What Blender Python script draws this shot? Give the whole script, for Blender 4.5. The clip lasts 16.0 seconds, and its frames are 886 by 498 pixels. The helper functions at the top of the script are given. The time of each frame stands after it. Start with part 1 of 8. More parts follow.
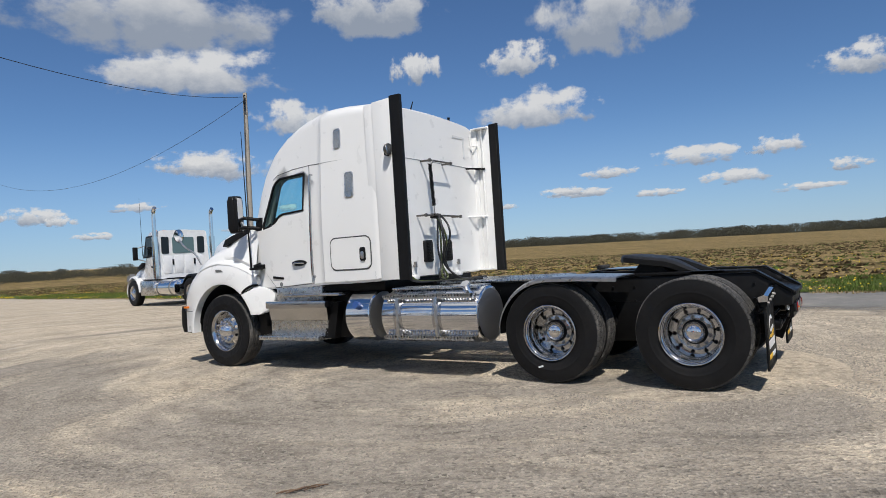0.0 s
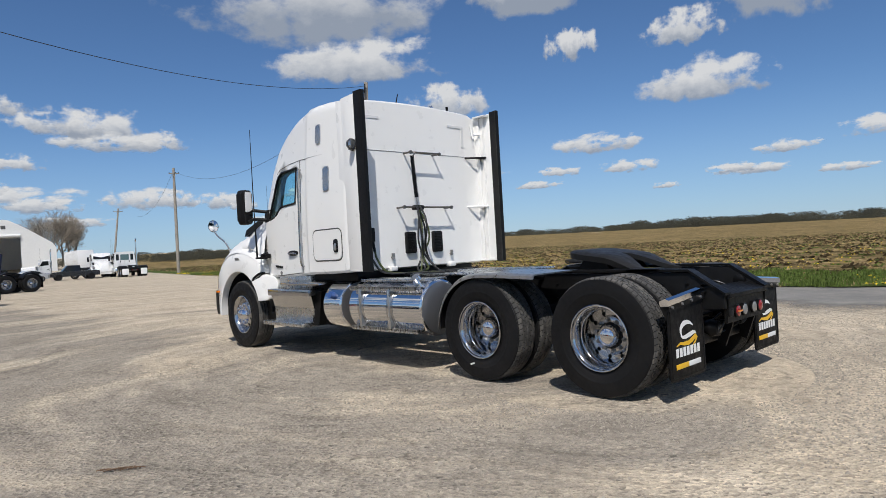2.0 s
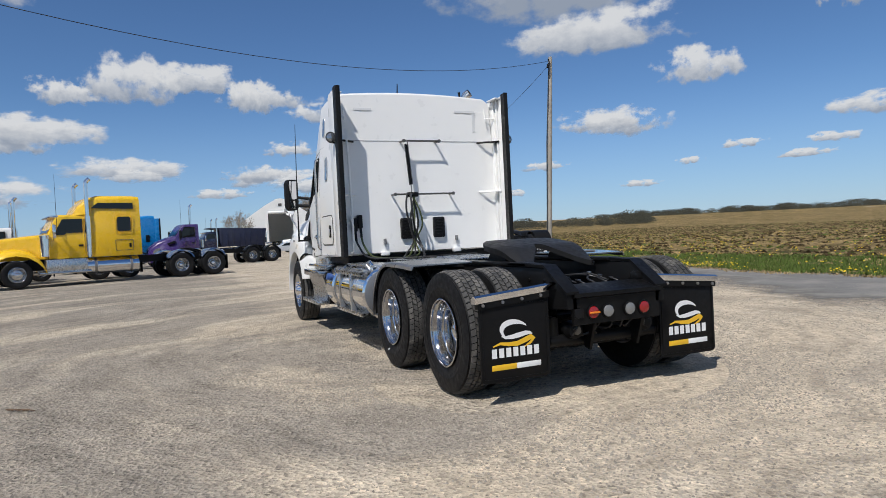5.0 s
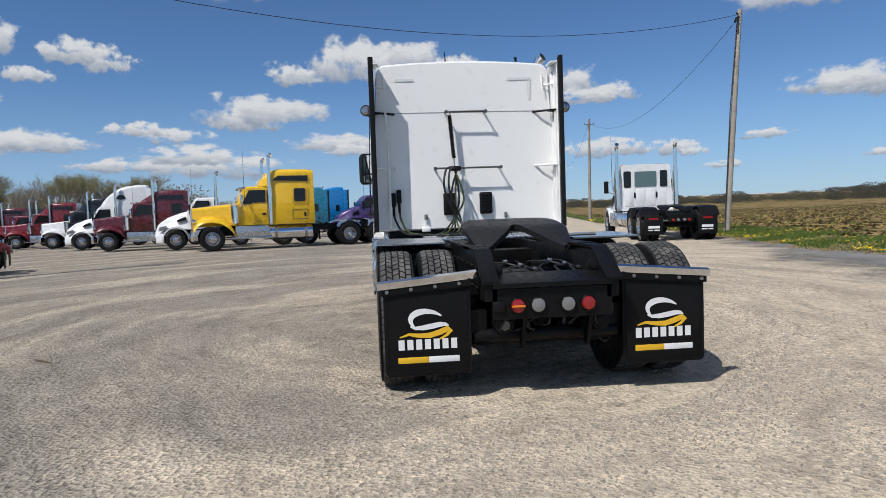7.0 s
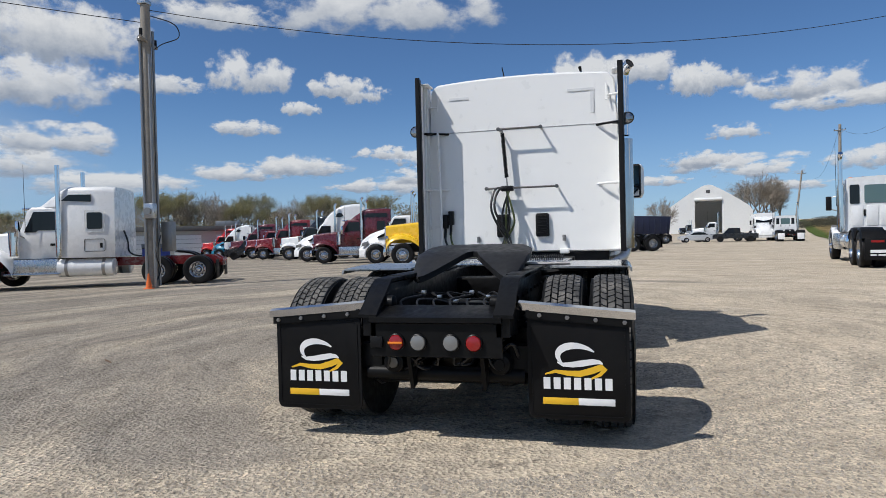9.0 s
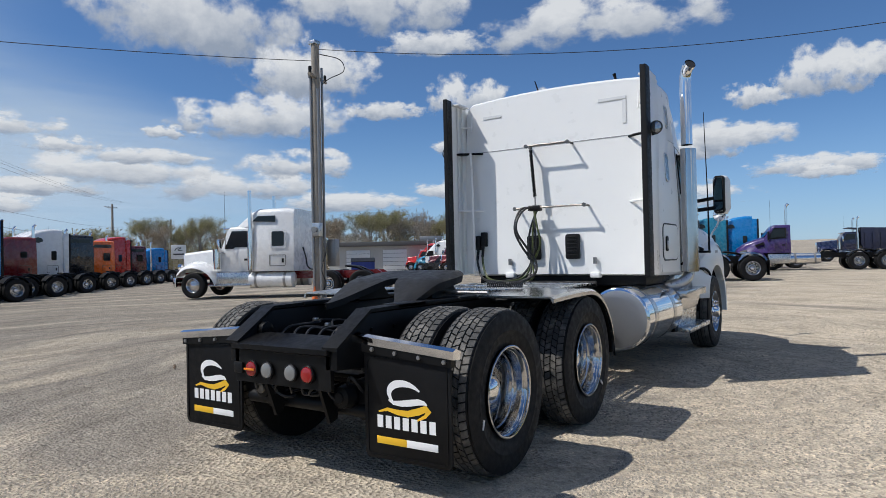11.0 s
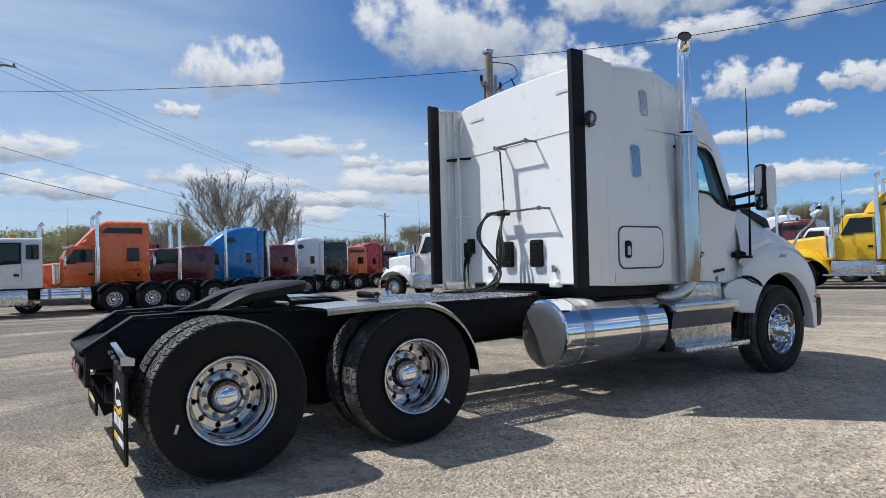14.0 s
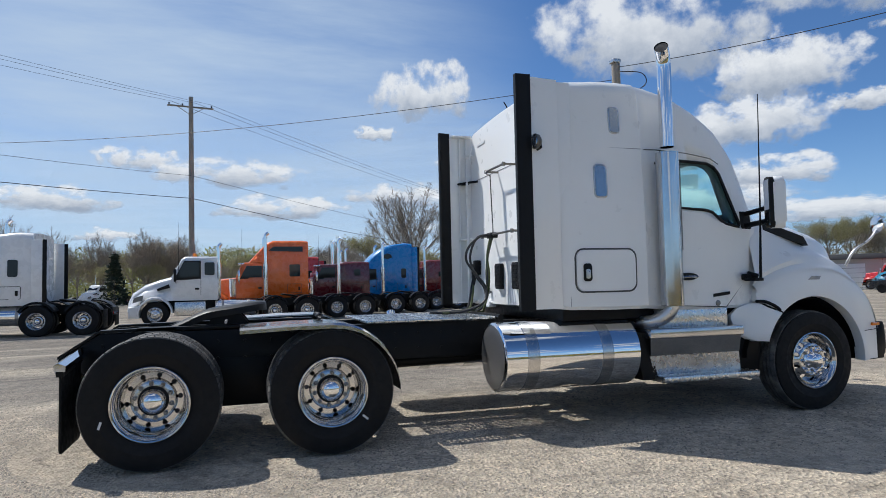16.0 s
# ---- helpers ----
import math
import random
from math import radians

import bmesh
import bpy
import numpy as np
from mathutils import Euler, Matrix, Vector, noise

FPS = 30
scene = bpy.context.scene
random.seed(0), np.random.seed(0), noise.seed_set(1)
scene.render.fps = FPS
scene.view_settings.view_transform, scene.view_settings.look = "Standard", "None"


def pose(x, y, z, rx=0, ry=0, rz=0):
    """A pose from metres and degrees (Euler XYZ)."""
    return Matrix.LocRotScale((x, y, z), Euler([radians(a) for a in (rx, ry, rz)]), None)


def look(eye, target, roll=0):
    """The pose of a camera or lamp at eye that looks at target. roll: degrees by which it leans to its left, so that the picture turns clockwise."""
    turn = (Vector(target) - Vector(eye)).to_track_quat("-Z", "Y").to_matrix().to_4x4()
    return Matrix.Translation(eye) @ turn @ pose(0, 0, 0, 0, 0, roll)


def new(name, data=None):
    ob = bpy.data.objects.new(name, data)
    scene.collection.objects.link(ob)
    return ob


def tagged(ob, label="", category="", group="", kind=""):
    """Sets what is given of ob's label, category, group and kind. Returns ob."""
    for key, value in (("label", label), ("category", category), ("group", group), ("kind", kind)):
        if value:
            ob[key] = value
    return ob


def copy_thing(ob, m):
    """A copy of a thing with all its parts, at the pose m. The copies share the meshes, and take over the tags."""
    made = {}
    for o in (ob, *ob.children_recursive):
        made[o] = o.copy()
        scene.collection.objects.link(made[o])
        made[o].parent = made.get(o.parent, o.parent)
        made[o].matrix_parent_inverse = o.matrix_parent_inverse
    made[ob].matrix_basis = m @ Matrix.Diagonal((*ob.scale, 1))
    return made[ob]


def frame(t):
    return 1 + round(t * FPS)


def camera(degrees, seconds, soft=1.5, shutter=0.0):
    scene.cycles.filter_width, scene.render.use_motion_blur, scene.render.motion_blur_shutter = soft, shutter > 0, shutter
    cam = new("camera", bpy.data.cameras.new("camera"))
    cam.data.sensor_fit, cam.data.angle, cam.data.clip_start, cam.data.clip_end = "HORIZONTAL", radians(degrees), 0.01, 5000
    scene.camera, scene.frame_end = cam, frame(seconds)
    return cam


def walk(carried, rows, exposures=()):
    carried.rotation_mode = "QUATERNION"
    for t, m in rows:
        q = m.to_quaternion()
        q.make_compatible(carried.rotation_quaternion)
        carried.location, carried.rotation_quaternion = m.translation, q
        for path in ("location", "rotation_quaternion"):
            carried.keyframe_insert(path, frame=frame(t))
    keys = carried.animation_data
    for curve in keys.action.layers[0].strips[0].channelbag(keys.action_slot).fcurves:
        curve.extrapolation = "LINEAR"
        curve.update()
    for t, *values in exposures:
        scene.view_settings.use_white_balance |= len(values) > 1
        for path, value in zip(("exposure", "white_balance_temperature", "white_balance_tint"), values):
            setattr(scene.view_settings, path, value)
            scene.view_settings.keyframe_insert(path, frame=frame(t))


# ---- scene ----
cam = camera(68.7, 16.0, soft=0.5)
PATH = [
    (0, (-1.933, 7.013, 1.289), (-0.854, 5.329, 1.318), -3.6),
    (0.5, (-2.356, 6.678, 1.267), (-1.177, 5.062, 1.242), -3.5),
    (1, (-2.816, 6.374, 1.285), (-1.533, 4.841, 1.252), -3.5),
    (1.5, (-3.205, 5.985, 1.276), (-1.841, 4.522, 1.246), -3.4),
    (2, (-3.609, 5.646, 1.299), (-2.164, 4.262, 1.296), -3.3),
    (2.5, (-3.957, 5.272, 1.274), (-2.425, 3.985, 1.275), -3.2),
    (3, (-4.367, 4.885, 1.29), (-2.764, 3.689, 1.282), -3.2),
    (3.5, (-4.693, 4.488, 1.27), (-3.036, 3.368, 1.256), -3.1),
    (4, (-4.965, 4.061, 1.274), (-3.24, 3.05, 1.238), -3.0),
    (4.2, (-5.079, 3.874, 1.292), (-3.325, 2.915, 1.252), -3.0),
    (6.3, (-5.643, 1.854, 1.227), (-3.698, 1.4, 1.129), -2.2),
    (6.5, (-5.64, 1.65, 1.25), (-3.681, 1.265, 1.131), -2.1),
    (7, (-5.533, 1.101, 1.246), (-3.545, 0.913, 1.144), -2.0),
    (7.5, (-5.555, 0.543, 1.261), (-3.556, 0.523, 1.197), -1.9),
    (8, (-5.409, 0.022, 1.263), (-3.414, 0.159, 1.21), -1.8),
    (8.5, (-5.251, -0.501, 1.253), (-3.278, -0.177, 1.224), -1.5),
    (9, (-5.066, -1.01, 1.251), (-3.13, -0.51, 1.221), -1.4),
    (9.5, (-4.886, -1.505, 1.268), (-2.998, -0.846, 1.229), -1.3),
    (10, (-4.679, -1.962, 1.279), (-2.853, -1.146, 1.253), -1.3),
    (10.2, (-4.579, -2.17, 1.302), (-2.782, -1.291, 1.288), -1.3),
    (12.3, (-3.105, -3.958, 1.292), (-1.637, -2.602, 1.368), -1.4),
    (12.5, (-2.938, -4.111, 1.309), (-1.507, -2.716, 1.391), -1.5),
    (13, (-2.57, -4.499, 1.304), (-1.251, -2.996, 1.37), -1.5),
    (13.5, (-2.163, -4.842, 1.289), (-0.945, -3.257, 1.336), -1.4),
    (14, (-1.771, -5.195, 1.292), (-0.669, -3.527, 1.343), -1.4),
    (14.5, (-1.352, -5.518, 1.296), (-0.357, -3.784, 1.354), -1.3),
    (15, (-0.919, -5.788, 1.297), (-0.058, -3.984, 1.349), -1.3),
    (15.5, (-0.492, -6.082, 1.316), (0.241, -4.223, 1.4), -1.2),
    (16, (-0.02, -6.305, 1.332), (0.572, -4.398, 1.437), -1.2),
]
walk(cam, [(t, look(eye, target, roll)) for t, eye, target, roll in PATH], exposures=((0, -0.14, 6500, 10), (4, -0.12, 6450, 10), (7, -0.13, 6360, 10), (9, -0.13, 6340, 9.5), (10.2, -0.10, 6330, 9.5), (12.5, 0.03, 6210, 9), (16, 0.09, 6190, 9)))

# ---- world, sun, exposure ----
SUN_EL, SUN_AZ = radians(52.3), math.atan2(0.726, -0.687)
world = bpy.data.worlds.new("sky")
scene.world = world
world.use_nodes = True
wn, wl = world.node_tree.nodes, world.node_tree.links
sky = wn.new("ShaderNodeTexSky")
sky.sky_type, sky.sun_disc = "NISHITA", False
sky.sun_elevation, sky.sun_rotation = SUN_EL, math.pi / 2 - SUN_AZ
sky.air_density, sky.dust_density, sky.ozone_density, sky.altitude = 1.0, 0.05, 2.2, 1200
wn["Background"].inputs["Strength"].default_value = 0.086
deep = wn.new("ShaderNodeHueSaturation")
deep.inputs["Saturation"].default_value = 1.06
cast = wn.new("ShaderNodeMix")
cast.data_type, cast.blend_type = "RGBA", "MULTIPLY"
cast.inputs["Factor"].default_value, cast.inputs["B"].default_value = 1.0, (0.80, 0.975, 1.165, 1)
wl.new(sky.outputs[0], deep.inputs["Color"]), wl.new(deep.outputs[0], cast.inputs["A"]), wl.new(cast.outputs["Result"], wn["Background"].inputs["Color"])
sun_data = bpy.data.lights.new("sun", "SUN")
sun_data.energy, sun_data.angle, sun_data.color = 4.3, radians(0.53), (1.0, 0.955, 0.895)
sun = new("sun", sun_data)
sun.matrix_world = look((math.cos(SUN_AZ) * 100 * math.cos(SUN_EL), math.sin(SUN_AZ) * 100 * math.cos(SUN_EL), 100 * math.sin(SUN_EL)), (0, 0, 0))
scene.view_settings.exposure = 0.0


# ---- materials ----
def material(name, base, rough=0.5, metal=0.0, vary=0.0, scale=6.0, bump=0.0, bump_scale=60.0, coat=0.0, dirt=None, dirt_amount=0.0, spec=0.5, each=0.0):
    """A surface with grain at two scales, an optional stain colour and fine relief."""
    m = bpy.data.materials.new(name)
    m.use_nodes = True
    nt = m.node_tree
    n, l = nt.nodes, nt.links
    b = n["Principled BSDF"]
    b.inputs["Roughness"].default_value, b.inputs["Metallic"].default_value = rough, metal
    b.inputs["Coat Weight"].default_value, b.inputs["Coat Roughness"].default_value = coat, 0.06
    b.inputs["Specular IOR Level"].default_value = spec
    tc = n.new("ShaderNodeTexCoord")
    rgb = n.new("ShaderNodeRGB")
    rgb.outputs[0].default_value = (*base, 1)
    col = rgb.outputs[0]
    if vary > 0:
        big, fine = n.new("ShaderNodeTexNoise"), n.new("ShaderNodeTexNoise")
        big.inputs["Scale"].default_value, big.inputs["Detail"].default_value = scale * 0.2, 4
        fine.inputs["Scale"].default_value, fine.inputs["Detail"].default_value = scale * 3, 5
        for t in (big, fine):
            l.new(tc.outputs["Object"], t.inputs["Vector"])
        add = n.new("ShaderNodeMath")
        add.operation = "ADD"
        l.new(big.outputs["Fac"], add.inputs[0]), l.new(fine.outputs["Fac"], add.inputs[1])
        mr = n.new("ShaderNodeMapRange")
        mr.inputs["From Min"].default_value, mr.inputs["From Max"].default_value = 0.6, 1.4
        mr.inputs["To Min"].default_value, mr.inputs["To Max"].default_value = 1 - vary, 1 + vary
        l.new(add.outputs[0], mr.inputs["Value"])
        hsv = n.new("ShaderNodeHueSaturation")
        l.new(mr.outputs[0], hsv.inputs["Value"]), l.new(col, hsv.inputs["Color"])
        col = hsv.outputs[0]
        rr = n.new("ShaderNodeMapRange")
        rr.inputs["From Min"].default_value, rr.inputs["From Max"].default_value = 0.3, 0.7
        rr.inputs["To Min"].default_value, rr.inputs["To Max"].default_value = max(0.02, rough * 0.75), min(1, rough * 1.25)
        l.new(fine.outputs["Fac"], rr.inputs["Value"]), l.new(rr.outputs[0], b.inputs["Roughness"])
    if dirt:
        dn = n.new("ShaderNodeTexNoise")
        dn.inputs["Scale"].default_value, dn.inputs["Detail"].default_value, dn.inputs["Roughness"].default_value = scale * 0.5, 8, 0.65
        l.new(tc.outputs["Object"], dn.inputs["Vector"])
        dr = n.new("ShaderNodeMapRange")
        dr.inputs["From Min"].default_value, dr.inputs["From Max"].default_value = 0.48, 0.78
        dr.inputs["To Max"].default_value = dirt_amount
        l.new(dn.outputs["Fac"], dr.inputs["Value"])
        mix = n.new("ShaderNodeMix")
        mix.data_type = "RGBA"
        mix.inputs["B"].default_value = (*dirt, 1)
        l.new(dr.outputs[0], mix.inputs["Factor"]), l.new(col, mix.inputs["A"])
        col = mix.outputs["Result"]
    if each > 0:
        oi = n.new("ShaderNodeNewGeometry")
        er = n.new("ShaderNodeMapRange")
        er.inputs["To Min"].default_value, er.inputs["To Max"].default_value = 1 - each, 1 + each
        l.new(oi.outputs["Random Per Island"], er.inputs["Value"])
        h2 = n.new("ShaderNodeHueSaturation")
        l.new(er.outputs[0], h2.inputs["Value"]), l.new(col, h2.inputs["Color"])
        col = h2.outputs[0]
    l.new(col, b.inputs["Base Color"])
    if bump > 0:
        bn, bp = n.new("ShaderNodeTexNoise"), n.new("ShaderNodeBump")
        bn.inputs["Scale"].default_value, bn.inputs["Detail"].default_value = bump_scale, 6
        bp.inputs["Strength"].default_value, bp.inputs["Distance"].default_value = bump, 0.01
        l.new(tc.outputs["Object"], bn.inputs["Vector"]), l.new(bn.outputs["Fac"], bp.inputs["Height"]), l.new(bp.outputs[0], b.inputs["Normal"])
    return m


def see_through(m, share):
    """Lets part of the sunlight pass through a thin leaf or cloth."""
    n, l = m.node_tree.nodes, m.node_tree.links
    b = n["Principled BSDF"]
    tl, mx = n.new("ShaderNodeBsdfTranslucent"), n.new("ShaderNodeMixShader")
    l.new(b.inputs["Base Color"].links[0].from_socket, tl.inputs["Color"])
    mx.inputs[0].default_value = share
    l.new(b.outputs[0], mx.inputs[1]), l.new(tl.outputs[0], mx.inputs[2])
    l.new(mx.outputs[0], n["Material Output"].inputs["Surface"])
    return m


def leaf_material(name, base, each):
    return see_through(material(name, base, 0.9, each=each, spec=0.05), 0.5)


WHITE = material("white_paint", (0.84, 0.835, 0.81), 0.34, vary=0.012, scale=2, coat=0.3)
BLACK = material("black_chassis_paint", (0.0055, 0.0055, 0.0058), 0.42, vary=0.3, scale=9, bump=0.06, dirt=(0.022, 0.021, 0.019), dirt_amount=0.2, spec=0.17)
PLASTIC = material("black_plastic", (0.007, 0.007, 0.0075), 0.5, vary=0.15, scale=12, bump=0.1, bump_scale=200, spec=0.22)
RUBBER = material("tyre_rubber", (0.008, 0.008, 0.0085), 0.6, vary=0.3, scale=8, bump=0.12, bump_scale=120, dirt=(0.035, 0.032, 0.028), dirt_amount=0.25, spec=0.2)
TREAD = material("tyre_tread", (0.055, 0.053, 0.05), 0.75, vary=0.3, scale=14, bump=0.2, bump_scale=150, dirt=(0.26, 0.24, 0.21), dirt_amount=0.8)
FLAP = material("mudflap_rubber", (0.007, 0.007, 0.0075), 0.55, vary=0.2, scale=6, bump=0.06, bump_scale=80, dirt=(0.026, 0.025, 0.023), dirt_amount=0.2, spec=0.16)
CHROME = material("chrome", (0.80, 0.80, 0.81), 0.06, 1.0, vary=0.03, scale=5)
ALU = material("polished_aluminium", (0.52, 0.52, 0.525), 0.17, 1.0, vary=0.08, scale=7, dirt=(0.30, 0.29, 0.27), dirt_amount=0.35)
BARREL = material("mirror_polished_rim", (0.56, 0.56, 0.565), 0.11, 1.0, vary=0.06, scale=7, dirt=(0.30, 0.29, 0.27), dirt_amount=0.3)
ALU_DULL = material("brushed_aluminium", (0.58, 0.58, 0.58), 0.33, 1.0, vary=0.12, scale=9, bump=0.05, bump_scale=90, dirt=(0.30, 0.28, 0.25), dirt_amount=0.5)
STEEL = material("worn_steel", (0.33, 0.32, 0.31), 0.45, 0.85, vary=0.2, scale=10, bump=0.05)
LOGO_WHITE = material("white_print", (0.80, 0.80, 0.79), 0.5, vary=0.03, scale=20)
LOGO_YELLOW = material("yellow_print", (0.80, 0.47, 0.02), 0.5, vary=0.04, scale=20)
GREY_FILM = material("grey_film", (0.68, 0.685, 0.68), 0.35, vary=0.05, scale=20)
SEAM = material("panel_gap", (0.07, 0.07, 0.07), 0.7)
FINE_SEAM = material("fine_panel_gap", (0.30, 0.30, 0.30), 0.7)
CAP_METAL = material("brushed_tank_end", (0.42, 0.42, 0.42), 0.45, 1.0)
RACK_METAL = material("dull_bronze_metal", (0.16, 0.15, 0.135), 0.35, 0.9, vary=0.1, scale=8)
RED_LENS = material("red_lens", (0.28, 0.008, 0.008), 0.18, vary=0.1, scale=40, coat=0.6)
AMBER = material("amber_lens", (0.75, 0.20, 0.01), 0.2, vary=0.1, scale=40, coat=0.5)
CLEAR_LENS = material("clear_lens", (0.19, 0.19, 0.185), 0.22, vary=0.08, scale=60, coat=0.6)
HOSE_GREEN = material("green_yellow_hose", (0.055, 0.07, 0.018), 0.45, vary=0.2, scale=20)
HOSE_BLACK = material("black_hose", (0.014, 0.014, 0.015), 0.45, vary=0.2, scale=20)
CABIN = material("pale_cab_lining", (0.30, 0.295, 0.285), 0.85, vary=0.08, scale=6)
INSIDE = material("dark_cab_trim", (0.02, 0.02, 0.022), 0.8, vary=0.2, scale=8)
TINT = material("dark_tinted_glass", (0.010, 0.012, 0.014), 0.03, spec=0.4)
WOOD = material("weathered_pole_wood", (0.30, 0.27, 0.23), 0.9, vary=0.25, scale=5, bump=0.4, bump_scale=30, dirt=(0.10, 0.085, 0.07), dirt_amount=0.5)
WIRE = material("power_line", (0.02, 0.02, 0.022), 0.6)
CONE = material("orange_plastic", (0.75, 0.16, 0.03), 0.5, vary=0.1)
CONCRETE = material("pale_wall", (0.45, 0.44, 0.41), 0.9, vary=0.1, scale=2)
FABRIC = see_through(material("white_tarpaulin", (0.86, 0.86, 0.84), 0.55, vary=0.04, scale=1.5, bump=0.05, bump_scale=3), 0.22)


def paint(name, base):
    return material(name, base, 0.28, vary=0.012, scale=1.5, coat=0.6)


def clear_glass(name, tint):
    m = bpy.data.materials.new(name)
    m.use_nodes = True
    n, l = m.node_tree.nodes, m.node_tree.links
    n.remove(n["Principled BSDF"])
    mix, tr, gl, fr, up = n.new("ShaderNodeMixShader"), n.new("ShaderNodeBsdfTransparent"), n.new("ShaderNodeBsdfGlossy"), n.new("ShaderNodeLayerWeight"), n.new("ShaderNodeMath")
    tr.inputs["Color"].default_value = (*tint, 1)
    gl.inputs["Roughness"].default_value = 0.02
    up.operation, up.inputs[1].default_value = "POWER", 4.0
    fr.inputs["Blend"].default_value = 0.5
    soft = n.new("ShaderNodeMath")
    soft.operation, soft.inputs[1].default_value, soft.inputs[2].default_value = "MULTIPLY_ADD", 0.6, 0.03
    l.new(fr.outputs["Facing"], up.inputs[0]), l.new(up.outputs[0], soft.inputs[0])
    l.new(soft.outputs[0], mix.inputs[0]), l.new(tr.outputs[0], mix.inputs[1]), l.new(gl.outputs[0], mix.inputs[2])
    l.new(mix.outputs[0], n["Material Output"].inputs["Surface"])
    return m


GLASS = clear_glass("door_glass", (0.80, 0.95, 0.95))
SLIT = material("silvery_sleeper_glass", (0.36, 0.38, 0.40), 0.1, 0.8, vary=0.1, scale=8)


def diamond_plate(name):
    m = material(name, (0.62, 0.62, 0.62), 0.28, 1.0, vary=0.1, scale=9, dirt=(0.33, 0.31, 0.28), dirt_amount=0.5)
    return m


PLATE = diamond_plate("diamond_plate")
PALE_PANE = material("pale_teal_window", (0.10, 0.16, 0.165), 0.05, spec=0.4)
BROWN_STALK = material("dry_brown_stalk", (0.16, 0.10, 0.06), 0.9, vary=0.2, scale=30)


# ---- mesh tools ----
def finish(bm, name, mat, smooth=38):
    bmesh.ops.recalc_face_normals(bm, faces=bm.faces)
    me = bpy.data.meshes.new(name)
    bm.to_mesh(me)
    bm.free()
    mats = mat if isinstance(mat, (list, tuple)) else [mat]
    for x in mats:
        me.materials.append(x)
    if smooth:
        me.shade_smooth()
        me.set_sharp_from_angle(angle=radians(smooth))
    return me


def part(name, bm, mat, parent, label="", at=None, smooth=38):
    me = bm if isinstance(bm, bpy.types.Mesh) else finish(bm, name, mat, smooth)
    ob = new(name, me)
    ob.parent = parent
    if at is not None:
        ob.matrix_basis = at
    if label:
        ob["label"] = label
    return ob


def thing(name, label, category, at=None, group="", kind=""):
    ob = tagged(new(name), label, category, group, kind)
    if at is not None:
        ob.matrix_basis = at
    return ob


def solid(name, bm, mat, label, category, at=None, group="", kind="", smooth=38):
    ob = new(name, finish(bm, name, mat, smooth))
    if at is not None:
        ob.matrix_basis = at
    return tagged(ob, label, category, group, kind)


def box(x0, x1, y0, y1, z0, z1, bevel=0.0, bm=None, seg=2):
    bm = bm or bmesh.new()
    r = bmesh.ops.create_cube(bm, size=1)
    vs = r["verts"]
    for v in vs:
        v.co = ((x0 + x1) / 2 + v.co.x * (x1 - x0), (y0 + y1) / 2 + v.co.y * (y1 - y0), (z0 + z1) / 2 + v.co.z * (z1 - z0))
    if bevel > 0:
        es = list({e for v in vs for e in v.link_edges})
        bmesh.ops.bevel(bm, geom=es, offset=bevel, segments=seg, affect="EDGES", profile=0.5)
    return bm


def frame_of(d):
    d = Vector(d).normalized()
    u = d.orthogonal().normalized()
    if abs(d.z) < 0.99:
        u = Vector((0, 0, 1)).cross(d).normalized()
    return u, d.cross(u).normalized()


def tube(points, radii, n=10, bm=None, cap=True):
    """A round bar along points; radii is one number or one for each point."""
    bm = bm or bmesh.new()
    pts = [Vector(p) for p in points]
    rad = radii if isinstance(radii, (list, tuple)) else [radii] * len(pts)
    rings, u = [], None
    for i, p in enumerate(pts):
        d = (pts[min(i + 1, len(pts) - 1)] - pts[max(i - 1, 0)]).normalized()
        if u is None:
            u, v = frame_of(d)
        else:
            u = (u - d * u.dot(d)).normalized()
            v = d.cross(u)
        rings.append([bm.verts.new(p + (u * math.cos(a) + v * math.sin(a)) * rad[i]) for a in (2 * math.pi * k / n for k in range(n))])
    for a, b in zip(rings, rings[1:]):
        for k in range(n):
            bm.faces.new((a[k], a[(k + 1) % n], b[(k + 1) % n], b[k]))
    if cap:
        bm.faces.new(rings[0][::-1]), bm.faces.new(rings[-1])
    return bm


def spline(points, steps=6):
    p = [Vector(q) for q in points]
    p = [2 * p[0] - p[1]] + p + [2 * p[-1] - p[-2]]
    out = []
    for i in range(1, len(p) - 2):
        for k in range(steps):
            t = k / steps
            out.append(0.5 * (2 * p[i] + (p[i + 1] - p[i - 1]) * t + (2 * p[i - 1] - 5 * p[i] + 4 * p[i + 1] - p[i + 2]) * t * t + (3 * p[i] - p[i - 1] - 3 * p[i + 1] + p[i + 2]) * t ** 3))
    out.append(p[-2])
    return out


def lathe(profile, n=48, bm=None, close=False):
    """Turns (y, r) pairs round the y axis."""
    bm = bm or bmesh.new()
    rings = [[bm.verts.new((r * math.cos(2 * math.pi * k / n), y, r * math.sin(2 * math.pi * k / n))) for k in range(n)] if r > 1e-6 else [bm.verts.new((0, y, 0))] for y, r in profile]
    pairs = list(zip(rings, rings[1:])) + ([(rings[-1], rings[0])] if close else [])
    for a, b in pairs:
        for k in range(n):
            j = (k + 1) % n
            if len(a) == 1:
                bm.faces.new((a[0], b[j], b[k]))
            elif len(b) == 1:
                bm.faces.new((a[k], a[j], b[0]))
            else:
                bm.faces.new((a[k], a[j], b[j], b[k]))
    return bm


